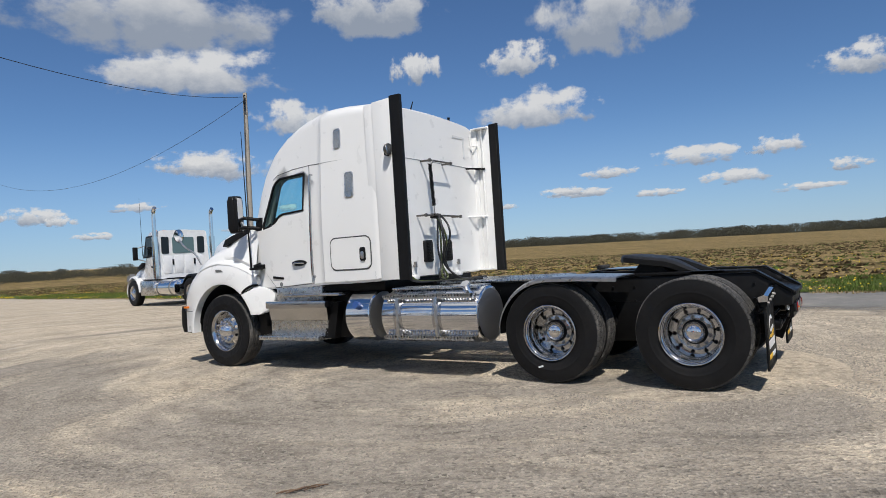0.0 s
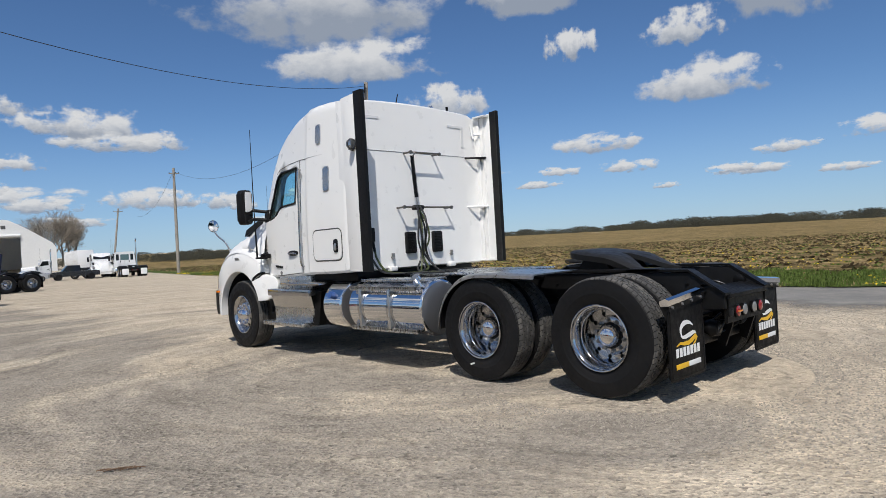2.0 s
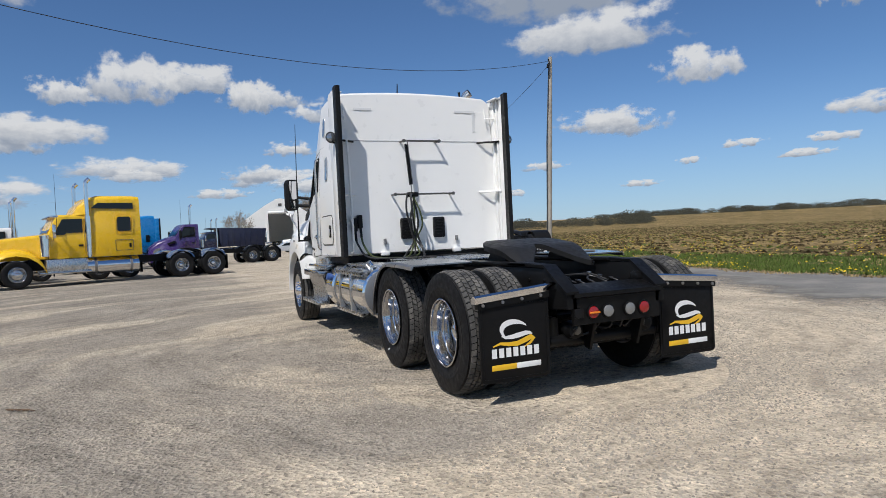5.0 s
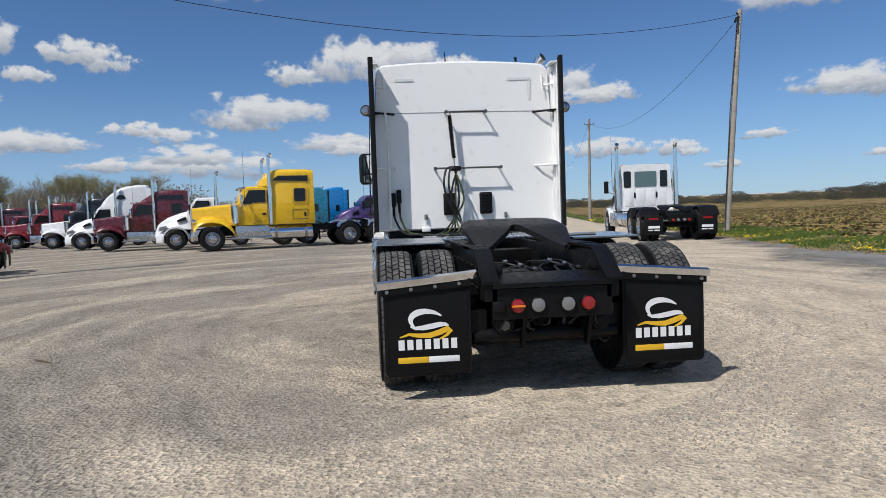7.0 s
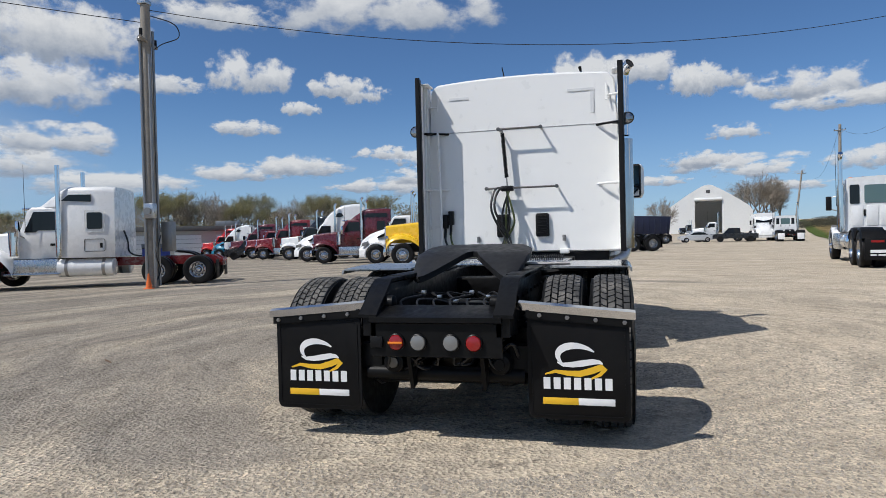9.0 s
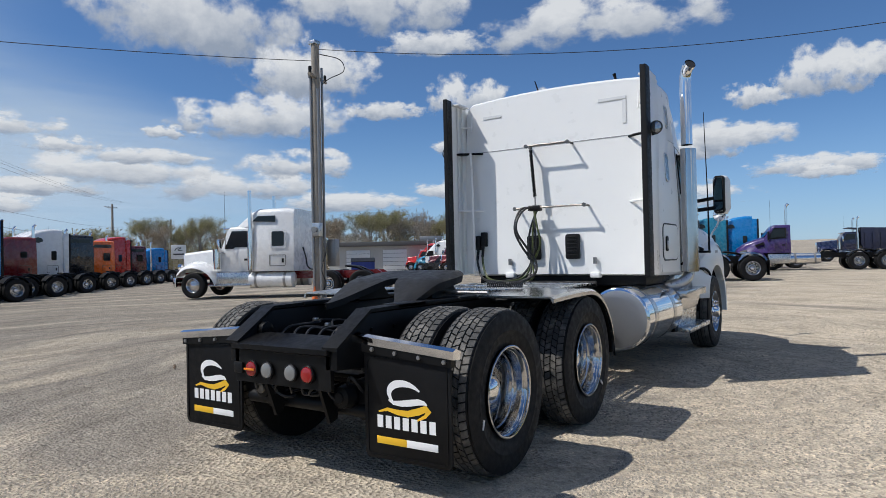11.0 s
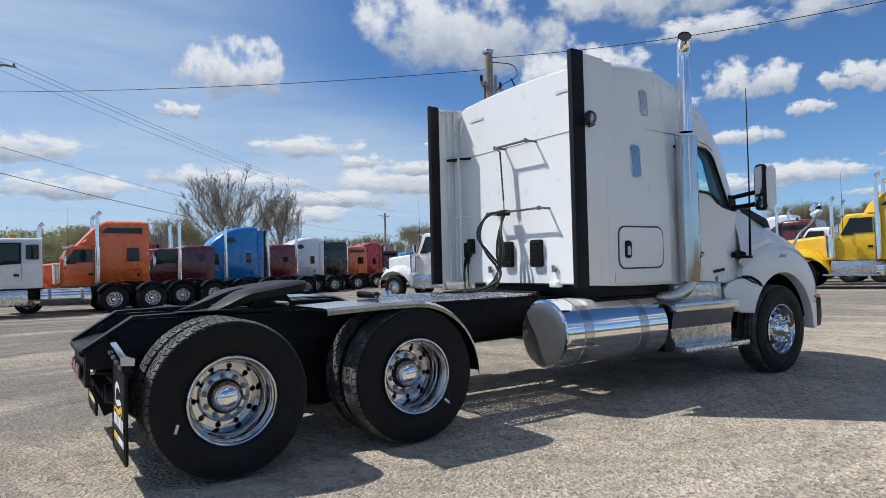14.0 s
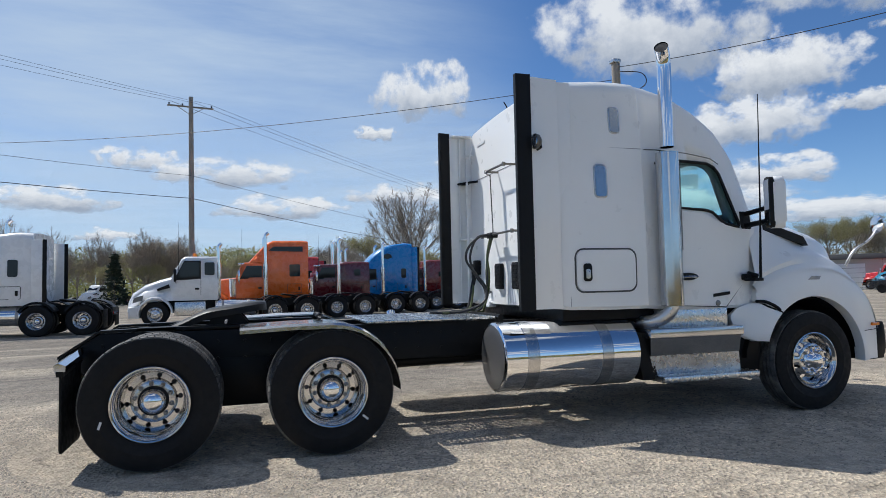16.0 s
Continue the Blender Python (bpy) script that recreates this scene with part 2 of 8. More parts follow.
def loft(sections, cap=True, ring=True, bm=None):
    bm = bm or bmesh.new()
    rows = [[bm.verts.new(p) for p in s] for s in sections]
    n = len(rows[0])
    for a, b in zip(rows, rows[1:]):
        for k in range(n if ring else n - 1):
            j = (k + 1) % n
            bm.faces.new((a[k], a[j], b[j], b[k]))
    if cap and ring:
        bm.faces.new(rows[0][::-1]), bm.faces.new(rows[-1])
    return bm


def prism(outline, axis, lo, hi, bm=None, bevel=0.0):
    """A flat outline, pulled from lo to hi along axis. The outline's pairs fill the other two axes in order."""
    bm = bm or bmesh.new()

    def at(p, h):
        q = list(p)
        q.insert("xyz".index(axis), h)
        return q
    a, b = [bm.verts.new(at(p, lo)) for p in outline], [bm.verts.new(at(p, hi)) for p in outline]
    fs = [bm.faces.new(a[::-1]), bm.faces.new(b)]
    for k in range(len(a)):
        j = (k + 1) % len(a)
        fs.append(bm.faces.new((a[k], a[j], b[j], b[k])))
    if bevel > 0:
        es = [e for e in set(e for f in fs[:2] for e in f.edges)]
        bmesh.ops.bevel(bm, geom=es, offset=bevel, segments=2, affect="EDGES", profile=0.5)
    return bm


def rounded(x0, x1, z0, z1, r, n=5):
    out = []
    for cx, cz, a in ((x1 - r, z1 - r, 0), (x0 + r, z1 - r, 90), (x0 + r, z0 + r, 180), (x1 - r, z0 + r, 270)):
        for k in range(n + 1):
            t = radians(a + 90 * k / n)
            out.append((cx + r * math.cos(t), cz + r * math.sin(t)))
    return out


def ring_outline(outline, width, axis, lo, hi):
    """A raised line that follows a closed outline."""
    bm = bmesh.new()
    c = Vector((sum(p[0] for p in outline) / len(outline), sum(p[1] for p in outline) / len(outline)))
    inner = []
    n = len(outline)
    for i in range(n):
        p, a, b = Vector(outline[i]), Vector(outline[i - 1]), Vector(outline[(i + 1) % n])
        d = b - a
        nrm = Vector((-d.y, d.x))
        nrm = nrm.normalized() if nrm.length > 1e-9 else (c - p).normalized()
        if nrm.dot(c - p) < 0:
            nrm = -nrm
        inner.append(tuple(p + nrm * width))

    def at(p, h):
        q = list(p)
        q.insert("xyz".index(axis), h)
        return q
    rows = [[bm.verts.new(at(p, h)) for p in o] for o, h in ((outline, lo), (outline, hi), (inner, hi), (inner, lo))]
    for r in range(4):
        a, b = rows[r], rows[(r + 1) % 4]
        for k in range(n):
            j = (k + 1) % n
            bm.faces.new((a[k], a[j], b[j], b[k]))
    return bm


def join(*bms):
    out = bmesh.new()
    for b in bms:
        me = bpy.data.meshes.new("tmp")
        b.to_mesh(me)
        b.free()
        out.from_mesh(me)
        bpy.data.meshes.remove(me)
    return out


def flip_y(bm):
    for v in bm.verts:
        v.co.y = -v.co.y
    bmesh.ops.reverse_faces(bm, faces=bm.faces)
    return bm


def lerp_table(table, x):
    """Linear look-up in rows of (x, values...)."""
    if x <= table[0][0]:
        return table[0][1:]
    for a, b in zip(table, table[1:]):
        if x <= b[0]:
            t = (x - a[0]) / (b[0] - a[0])
            return tuple(p + (q - p) * t for p, q in zip(a[1:], b[1:]))
    return table[-1][1:]


def step(a, b, x):
    t = min(1, max(0, (x - a) / (b - a)))
    return t * t * (3 - 2 * t)


def gz(x, y):
    """Height of the ground: level round the truck, falling a little to the north, rising far off over the field."""
    r = math.hypot(x, y)
    return -0.0090 * min(70, max(0, y - 6)) + step(60, 420, r) * (0.0150 * x - 0.0061 * y + 0.009 * min(70, max(0, y - 6)))


# ---- ground ----
def ground_material():
    m = bpy.data.materials.new("gravel_lot")
    m.use_nodes = True
    n, l = m.node_tree.nodes, m.node_tree.links
    b = n["Principled BSDF"]
    b.inputs["Roughness"].default_value, b.inputs["Specular IOR Level"].default_value, b.inputs["Diffuse Roughness"].default_value = 0.92, 0.15, 0.4
    tc = n.new("ShaderNodeTexCoord")

    def noise(scale, detail=6, rough=0.6, stretch=None):
        t = n.new("ShaderNodeTexNoise")
        t.inputs["Scale"].default_value, t.inputs["Detail"].default_value, t.inputs["Roughness"].default_value = scale, detail, rough
        if stretch:
            mp = n.new("ShaderNodeMapping")
            mp.inputs["Rotation"].default_value, mp.inputs["Scale"].default_value = (0, 0, stretch[0]), (1, stretch[1], 1)
            l.new(tc.outputs["Object"], mp.inputs["Vector"]), l.new(mp.outputs[0], t.inputs["Vector"])
        else:
            l.new(tc.outputs["Object"], t.inputs["Vector"])
        return t.outputs["Fac"]

    def ramp(src, *stops):
        r = n.new("ShaderNodeValToRGB")
        while len(r.color_ramp.elements) < len(stops):
            r.color_ramp.elements.new(0.5)
        for e, (p, c) in zip(r.color_ramp.elements, stops):
            e.position, e.color = p, (*c, 1)
        l.new(src, r.inputs[0])
        return r.outputs[0]

    def mix(f, a, b2, mode="MIX"):
        x = n.new("ShaderNodeMix")
        x.data_type, x.blend_type = "RGBA", mode
        if isinstance(f, float):
            x.inputs["Factor"].default_value = f
        else:
            l.new(f, x.inputs["Factor"])
        l.new(a, x.inputs["A"]), l.new(b2, x.inputs["B"])
        return x.outputs["Result"]
    # packed tan dust in long lanes where wheels have circled the lot, loose grey gravel between them
    at = n.new("ShaderNodeSeparateXYZ")
    l.new(tc.outputs["Object"], at.inputs[0])

    def sums(op, a, b2):
        x = n.new("ShaderNodeMath")
        x.operation = op
        for i, v in enumerate((a, b2)):
            if isinstance(v, (int, float)):
                x.inputs[i].default_value = v
            else:
                l.new(v, x.inputs[i])
        return x.outputs[0]
    ax, ay = sums("SUBTRACT", at.outputs[0], 2.2), sums("MULTIPLY", at.outputs[1], 1.15)
    rad = sums("SQRT", sums("ADD", sums("MULTIPLY", ax, ax), sums("MULTIPLY", ay, ay)), 0.0)
    rad = sums("ADD", rad, sums("MULTIPLY", noise(0.16, 3, 0.5, (1.0, 1.0)), 5.5))
    turn = sums("ARCTAN2", sums("MULTIPLY", ay, -1.0), sums("MULTIPLY", ax, -1.0))

    def rings(scale, per_metre, per_turn, detail, rough):
        v, t = n.new("ShaderNodeCombineXYZ"), n.new("ShaderNodeTexNoise")
        l.new(sums("MULTIPLY", rad, per_metre), v.inputs[0]), l.new(sums("MULTIPLY", turn, per_turn), v.inputs[1])
        t.inputs["Scale"].default_value, t.inputs["Detail"].default_value, t.inputs["Roughness"].default_value = scale, detail, rough
        l.new(v.outputs[0], t.inputs["Vector"])
        return t.outputs["Fac"]
    lane = rings(1.0, 0.62, 1.1, 6, 0.6)
    patch = noise(0.75, 6, 0.6, (0.35, 1.4))
    dust = ramp(patch, (0.30, (0.44, 0.375, 0.29)), (0.55, (0.525, 0.452, 0.352)), (0.75, (0.59, 0.515, 0.415)))
    stone = ramp(patch, (0.30, (0.255, 0.226, 0.188)), (0.70, (0.36, 0.320, 0.266)))
    sep, bias, sign = n.new("ShaderNodeSeparateXYZ"), n.new("ShaderNodeMapRange"), n.new("ShaderNodeMath")
    l.new(tc.outputs["Object"], sep.inputs[0]), l.new(sep.outputs[1], bias.inputs["Value"])
    bias.interpolation_type = "SMOOTHSTEP"
    bias.inputs["From Min"].default_value, bias.inputs["From Max"].default_value = -0.6, 2.4
    bias.inputs["To Min"].default_value, bias.inputs["To Max"].default_value = -0.14, 0.07
    back = n.new("ShaderNodeMapRange")
    back.interpolation_type = "SMOOTHSTEP"
    back.inputs["From Min"].default_value, back.inputs["From Max"].default_value = 4.0, 6.0
    back.inputs["To Min"].default_value, back.inputs["To Max"].default_value = 0.0, -0.10
    l.new(sep.outputs[1], back.inputs["Value"])
    sign.operation = "ADD"
    both = n.new("ShaderNodeMath")
    both.operation = "ADD"
    l.new(bias.outputs[0], both.inputs[0]), l.new(back.outputs[0], both.inputs[1])
    l.new(lane, sign.inputs[0]), l.new(both.outputs[0], sign.inputs[1])
    grey = n.new("ShaderNodeMapRange")
    grey.interpolation_type = "SMOOTHSTEP"
    grey.inputs["From Min"].default_value, grey.inputs["From Max"].default_value = 3.5, 10.0
    grey.inputs["To Max"].default_value = 0.09
    l.new(sums("ADD", at.outputs[1], sums("MULTIPLY", at.outputs[0], 0.22)), grey.inputs["Value"])
    where = ramp(sums("ADD", sign.outputs[0], grey.outputs[0]), (0.43, (0, 0, 0)), (0.58, (1, 1, 1)))
    base = mix(where, dust, stone)
    vor = n.new("ShaderNodeTexVoronoi")
    vor.inputs["Scale"].default_value = 36
    l.new(tc.outputs["Object"], vor.inputs["Vector"])
    vor2 = n.new("ShaderNodeTexVoronoi")
    vor2.inputs["Scale"].default_value = 105
    l.new(tc.outputs["Object"], vor2.inputs["Vector"])
    chips = ramp(vor.outputs["Color"], (0.0, (0.34, 0.34, 0.35)), (0.26, (0.86, 0.86, 0.86)), (0.70, (1.04, 1.04, 1.03)), (1.0, (1.46, 1.43, 1.38)))
    grit = ramp(vor2.outputs["Color"], (0.0, (0.66, 0.66, 0.66)), (1.0, (1.32, 1.31, 1.29)))
    loose = ramp(noise(0.6, 5, 0.55, (0.4, 1.6)), (0.34, (0.25, 0.25, 0.25)), (0.60, (1, 1, 1)))
    c = mix(loose, base, mix(1.0, base, chips, "MULTIPLY"))
    c = mix(0.6, c, mix(1.0, c, grit, "MULTIPLY"))
    ridge = ramp(rings(1.0, 3.4, 3.2, 5, 0.6), (0.36, (0.74, 0.735, 0.73)), (0.48, (1, 1, 1)), (0.64, (1.16, 1.15, 1.13)))
    c = mix(0.8, c, mix(1.0, c, ridge, "MULTIPLY"))
    clod = ramp(noise(9.0, 4, 0.6), (0.34, (0.66, 0.66, 0.66)), (0.48, (1.0, 1.0, 1.0)), (0.66, (1.16, 1.15, 1.13)))
    c = mix(0.65, c, mix(1.0, c, clod, "MULTIPLY"))
    stain = ramp(noise(0.45, 8, 0.7), (0.60, (1, 1, 1)), (0.74, (0.68, 0.66, 0.64)))
    c = mix(0.7, c, mix(1.0, c, stain, "MULTIPLY"))
    l.new(c, b.inputs["Base Color"])
    bp, bp2, bp3 = n.new("ShaderNodeBump"), n.new("ShaderNodeBump"), n.new("ShaderNodeBump")
    bp.inputs["Strength"].default_value, bp.inputs["Distance"].default_value = 0.9, 0.022
    bp2.inputs["Strength"].default_value, bp2.inputs["Distance"].default_value = 0.5, 0.006
    bp3.inputs["Strength"].default_value, bp3.inputs["Distance"].default_value = 0.6, 0.07
    l.new(rings(1.0, 2.6, 6.0, 8, 0.7), bp3.inputs["Height"])
    l.new(vor.outputs["Distance"], bp.inputs["Height"]), l.new(vor2.outputs["Distance"], bp2.inputs["Height"])
    l.new(bp3.outputs[0], bp.inputs["Normal"]), l.new(bp.outputs[0], bp2.inputs["Normal"]), l.new(bp2.outputs[0], b.inputs["Normal"])
    return m


GRAVEL = ground_material()
ASPHALT = material("old_asphalt", (0.20, 0.192, 0.178), 0.92, vary=0.3, scale=2.5, bump=0.4, bump_scale=45, dirt=(0.36, 0.33, 0.285), dirt_amount=0.75, spec=0.15)


def field_material():
    """Ploughed-in stubble: tan trash, brown soil and green weeds in long uneven strips."""
    m = bpy.data.materials.new("stubble_field")
    m.use_nodes = True
    n, l = m.node_tree.nodes, m.node_tree.links
    b = n["Principled BSDF"]
    b.inputs["Roughness"].default_value, b.inputs["Specular IOR Level"].default_value = 0.95, 0.1
    tc = n.new("ShaderNodeTexCoord")

    def strip(scale, squeeze, detail):
        mp, t = n.new("ShaderNodeMapping"), n.new("ShaderNodeTexNoise")
        mp.inputs["Rotation"].default_value, mp.inputs["Scale"].default_value = (0, 0, 0.25), (1, squeeze, 1)
        t.inputs["Scale"].default_value, t.inputs["Detail"].default_value, t.inputs["Roughness"].default_value = scale, detail, 0.72
        l.new(tc.outputs["Object"], mp.inputs["Vector"]), l.new(mp.outputs[0], t.inputs["Vector"])
        return t.outputs["Fac"]
    wide, near = strip(0.10, 3.0, 7), strip(1.3, 1.9, 8)
    add = n.new("ShaderNodeMath")
    add.operation = "MULTIPLY_ADD"
    add.inputs[1].default_value = 0.55
    l.new(near, add.inputs[0])
    half = n.new("ShaderNodeMath")
    half.operation, half.inputs[1].default_value = "MULTIPLY", 0.45
    l.new(wide, half.inputs[0]), l.new(half.outputs[0], add.inputs[2])
    r = n.new("ShaderNodeValToRGB")
    stops = ((0.39, (0.040, 0.045, 0.013)), (0.45, (0.095, 0.075, 0.028)), (0.50, (0.21, 0.148, 0.062)), (0.56, (0.38, 0.275, 0.128)), (0.63, (0.085, 0.064, 0.030)))
    while len(r.color_ramp.elements) < len(stops):
        r.color_ramp.elements.new(0.5)
    for e, (p, c) in zip(r.color_ramp.elements, stops):
        e.position, e.color = p, (*c, 1)
    l.new(add.outputs[0], r.inputs[0])
    # green verge along the lane, broken up towards the field
    at, edge, vm, turf = n.new("ShaderNodeAttribute"), n.new("ShaderNodeMath"), n.new("ShaderNodeMapRange"), n.new("ShaderNodeMix")
    at.attribute_name = "inset"
    edge.operation, edge.inputs[1].default_value = "MULTIPLY_ADD", 5.0
    l.new(near, edge.inputs[0]), l.new(at.outputs["Fac"], edge.inputs[2])
    vm.inputs["From Min"].default_value, vm.inputs["From Max"].default_value = 6.4, 5.0
    l.new(edge.outputs[0], vm.inputs["Value"])
    turf.data_type = "RGBA"
    turf.inputs["B"].default_value = (0.075, 0.105, 0.024, 1)
    l.new(vm.outputs[0], turf.inputs["Factor"]), l.new(r.outputs[0], turf.inputs["A"]), l.new(turf.outputs["Result"], b.inputs["Base Color"])
    bp = n.new("ShaderNodeBump")
    bp.inputs["Strength"].default_value, bp.inputs["Distance"].default_value = 0.8, 0.25
    l.new(near, bp.inputs["Height"]), l.new(bp.outputs[0], b.inputs["Normal"])
    return m


FIELD = field_material()
GRASS = material("grass_blades", (0.098, 0.140, 0.030), 0.8, each=0.5, spec=0.2)
STRAW = material("dry_stubble", (0.33, 0.25, 0.13), 0.9, each=0.5, spec=0.1)
PETAL = material("dandelion_yellow", (0.72, 0.52, 0.01), 0.8, each=0.2)
STONE = material("loose_stone", (0.30, 0.266, 0.22), 0.9, each=0.32, spec=0.15)


def field_edge(x):
    return lerp_table([(-400, -4.0), (-30, -7.5), (-3, -9.3), (3, -9.9), (12, -10.9), (21, -13.2), (40, -17.2), (56, -20.4), (76, -25.4), (150, -43), (900, -230)], x)[0] + 0.18 * math.sin(x * 1.3) + 0.10 * math.sin(x * 3.7 + 1)


def asphalt_edge(x):
    return lerp_table([(-400, 4.0), (-30, 0.5), (-8, -4.3), (-1.5, -5.4), (2, -6.2), (8, -8.2), (16, -11.2), (30, -14.8), (56, -20.2), (900, -229.5)], x)[0] + 0.22 * math.sin(x * 0.9) + 0.12 * math.sin(x * 2.9 + 2)


def sheet(xs, rows, lift, name, mat, label, category, kind="structure"):
    """A strip of ground: for each x, the y values that rows(x) gives, laid on the ground's height."""
    bm = bmesh.new()
    grid = [[bm.verts.new((x, y, gz(x, y) + lift(x, y))) for y in rows(x)] for x in xs]
    for a, b in zip(grid, grid[1:]):
        for k in range(len(a) - 1):
            bm.faces.new((a[k], b[k], b[k + 1], a[k + 1]))
    return solid(name, bm, mat, label, category, kind=kind, smooth=60)


def spread(lo, hi, fine_lo, fine_hi, stepsize, growth=1.35):
    xs = list(np.arange(fine_lo, fine_hi + 0.01, stepsize))
    s, x = stepsize, fine_hi
    while x < hi:
        s *= growth
        x = min(hi, x + s)
        xs.append(x)
    s, x = stepsize, fine_lo
    while x > lo:
        s *= growth
        x = max(lo, x - s)
        xs.insert(0, x)
    return [float(v) for v in xs]


GY = spread(-3000, 3000, -24, 40, 1.0)
sheet(spread(-3000, 3000, -24, 80, 1.0), lambda x: GY, lambda x, y: (0.012 * noise.noise((x * 0.35, y * 0.35, 0)) if math.hypot(x - 2, y) > 9 else 0.0), "ground", GRAVEL, "pale dusty gravel lot with loose grey stones", "ground")
RX = spread(-380, 880, -20, 60, 0.4)
def road_rows(x):
    a, f = asphalt_edge(x) + 0.9, min(field_edge(x) - 0.3, asphalt_edge(x) - 0.02)
    return [a + (f - a) * k / 9 for k in range(10)]


def fray(m):
    """Lets the gravel show through where the asphalt's north edge has crumbled."""
    n, l = m.node_tree.nodes, m.node_tree.links
    at, tc, t = n.new("ShaderNodeAttribute"), n.new("ShaderNodeTexCoord"), n.new("ShaderNodeTexNoise")
    at.attribute_name = "inland"
    t.inputs["Scale"].default_value, t.inputs["Detail"].default_value, t.inputs["Roughness"].default_value = 0.8, 9, 0.7
    l.new(tc.outputs["Object"], t.inputs["Vector"])
    s, r = n.new("ShaderNodeMath"), n.new("ShaderNodeMapRange")
    s.operation, s.inputs[1].default_value = "MULTIPLY_ADD", 4.0
    l.new(t.outputs["Fac"], s.inputs[0]), l.new(at.outputs["Fac"], s.inputs[2])
    r.inputs["From Min"].default_value, r.inputs["From Max"].default_value = 2.4, 4.1
    l.new(s.outputs[0], r.inputs["Value"])
    mix, tr = n.new("ShaderNodeMixShader"), n.new("ShaderNodeBsdfTransparent")
    l.new(r.outputs[0], mix.inputs[0]), l.new(tr.outputs[0], mix.inputs[1]), l.new(n["Principled BSDF"].outputs[0], mix.inputs[2])
    l.new(mix.outputs[0], n["Material Output"].inputs["Surface"])


fray(ASPHALT)
rd = sheet(RX, road_rows, lambda x, y: 0.006, "road", ASPHALT, "worn grey asphalt lane beside the field", "road")
inland = rd.data.attributes.new("inland", "FLOAT", "POINT")
inland.data.foreach_set("value", [min(3.0, asphalt_edge(v.co.x) + 0.9 - v.co.y) for v in rd.data.vertices])


def field_lift(x, y):
    d = field_edge(x) - y
    return 0.03 + min(0.10, d * 0.03) + (0.06 * noise.noise((x * 0.5, y * 1.1, 3)) + 0.03 * noise.noise((x * 1.7, y * 2.3, 5))) * min(1, d / 2) * (1 if d < 120 else 0)


FD = [0, 0.25, 0.6, 1, 1.5, 2, 2.6, 3.2, 4, 5, 6, 7, 8, 9, 10, 11.5, 13, 15, 17, 19, 22, 25, 29, 34, 40, 48, 60, 75, 95, 120, 160, 220, 320, 480, 700, 1000, 1500, 2300]
fd = sheet(spread(-380, 880, -30, 90, 0.8), lambda x: [field_edge(x) - d for d in FD], field_lift, "field", FIELD, "flat spring field with stubble and weeds", "field")
inset = fd.data.attributes.new("inset", "FLOAT", "POINT")
inset.data.foreach_set("value", [min(20.0, field_edge(v.co.x) - v.co.y) for v in fd.data.vertices])


def tufts(name, mat, label, category, count, near, far, h, w, xr, seed, power=1.5):
    """Blades of grass, stalks or petals scattered from the field's edge outwards."""
    rng = np.random.RandomState(seed)
    vs, fs = [], []
    for _ in range(count):
        x = xr[0] + (xr[1] - xr[0]) * rng.rand()
        d = near + (far - near) * rng.rand() ** power
        y = field_edge(x) - d
        if noise.noise((x * 0.6, y * 0.6, seed)) < -0.15:
            continue
        z = gz(x, y) + field_lift(x, y) - 0.01
        for _ in range(3):
            a, hh = rng.rand() * 6.28, h * (0.5 + rng.rand())
            px, py = x + rng.randn() * 0.06, y + rng.randn() * 0.06
            dx, dy = math.cos(a) * w, math.sin(a) * w
            lx, ly = rng.randn() * hh * 0.3, rng.randn() * hh * 0.3
            k = len(vs)
            vs += [(px - dx, py - dy, z), (px + dx, py + dy, z), (px + lx, py + ly, z + hh)]
            fs.append((k, k + 1, k + 2))
    me = bpy.data.meshes.new(name)
    me.from_pydata(vs, [], fs)
    me.materials.append(mat)
    return tagged(new(name, me), label, category, kind="stuff")


tufts("grass", GRASS, "green grass verge along the field", "grass", 46000, 0.0, 3.6, 0.085, 0.016, (-14, 64), 1, 1.3)
tufts("grass", GRASS, "green weeds scattered over the field", "grass", 22000, 2.2, 90, 0.05, 0.075, (-50, 140), 2)
tufts("stubble", STRAW, "dry grass and litter along the verge", "stubble", 14000, -0.35, 2.2, 0.04, 0.016, (-14, 60), 7, 1.2)
tufts("stubble", STRAW, "dry straw-coloured stubble on the field", "stubble", 30000, 2.0, 90, 0.05, 0.085, (-50, 140), 3, 1.3)


def dandelions():
    rng = np.random.RandomState(5)
    vs, fs = [], []
    for _ in range(11000):
        x, d = -30 + 110 * rng.rand(), 0.05 + 30 * rng.rand() ** 2.6
        y = field_edge(x) - d
        if noise.noise((x * 0.35, y * 0.5, 9)) < -0.05:
            continue
        z, r = gz(x, y) + field_lift(x, y) + 0.02 + 0.06 * rng.rand(), 0.014 + 0.022 * rng.rand()
        k = len(vs)
        vs.append((x, y, z + r * 0.6))
        for j in range(5):
            vs.append((x + r * math.cos(j * 1.257), y + r * math.sin(j * 1.257), z - 0.2 * r))
        fs += [(k, k + 1 + j, k + 1 + (j + 1) % 5) for j in range(5)]
    me = bpy.data.meshes.new("dandelions")
    me.from_pydata(vs, [], fs)
    me.materials.append(PETAL)
    return tagged(new("dandelions", me), "yellow dandelions in bloom along the field", "flowers", kind="stuff")


dandelions()
SOIL = material("dark_soil_clods", (0.075, 0.055, 0.030), 0.95, each=0.5, spec=0.1)
tufts("clods", SOIL, "dark clods and old stalks on the field", "soil", 26000, 2.4, 80, 0.075, 0.11, (-50, 130), 12, 1.3)


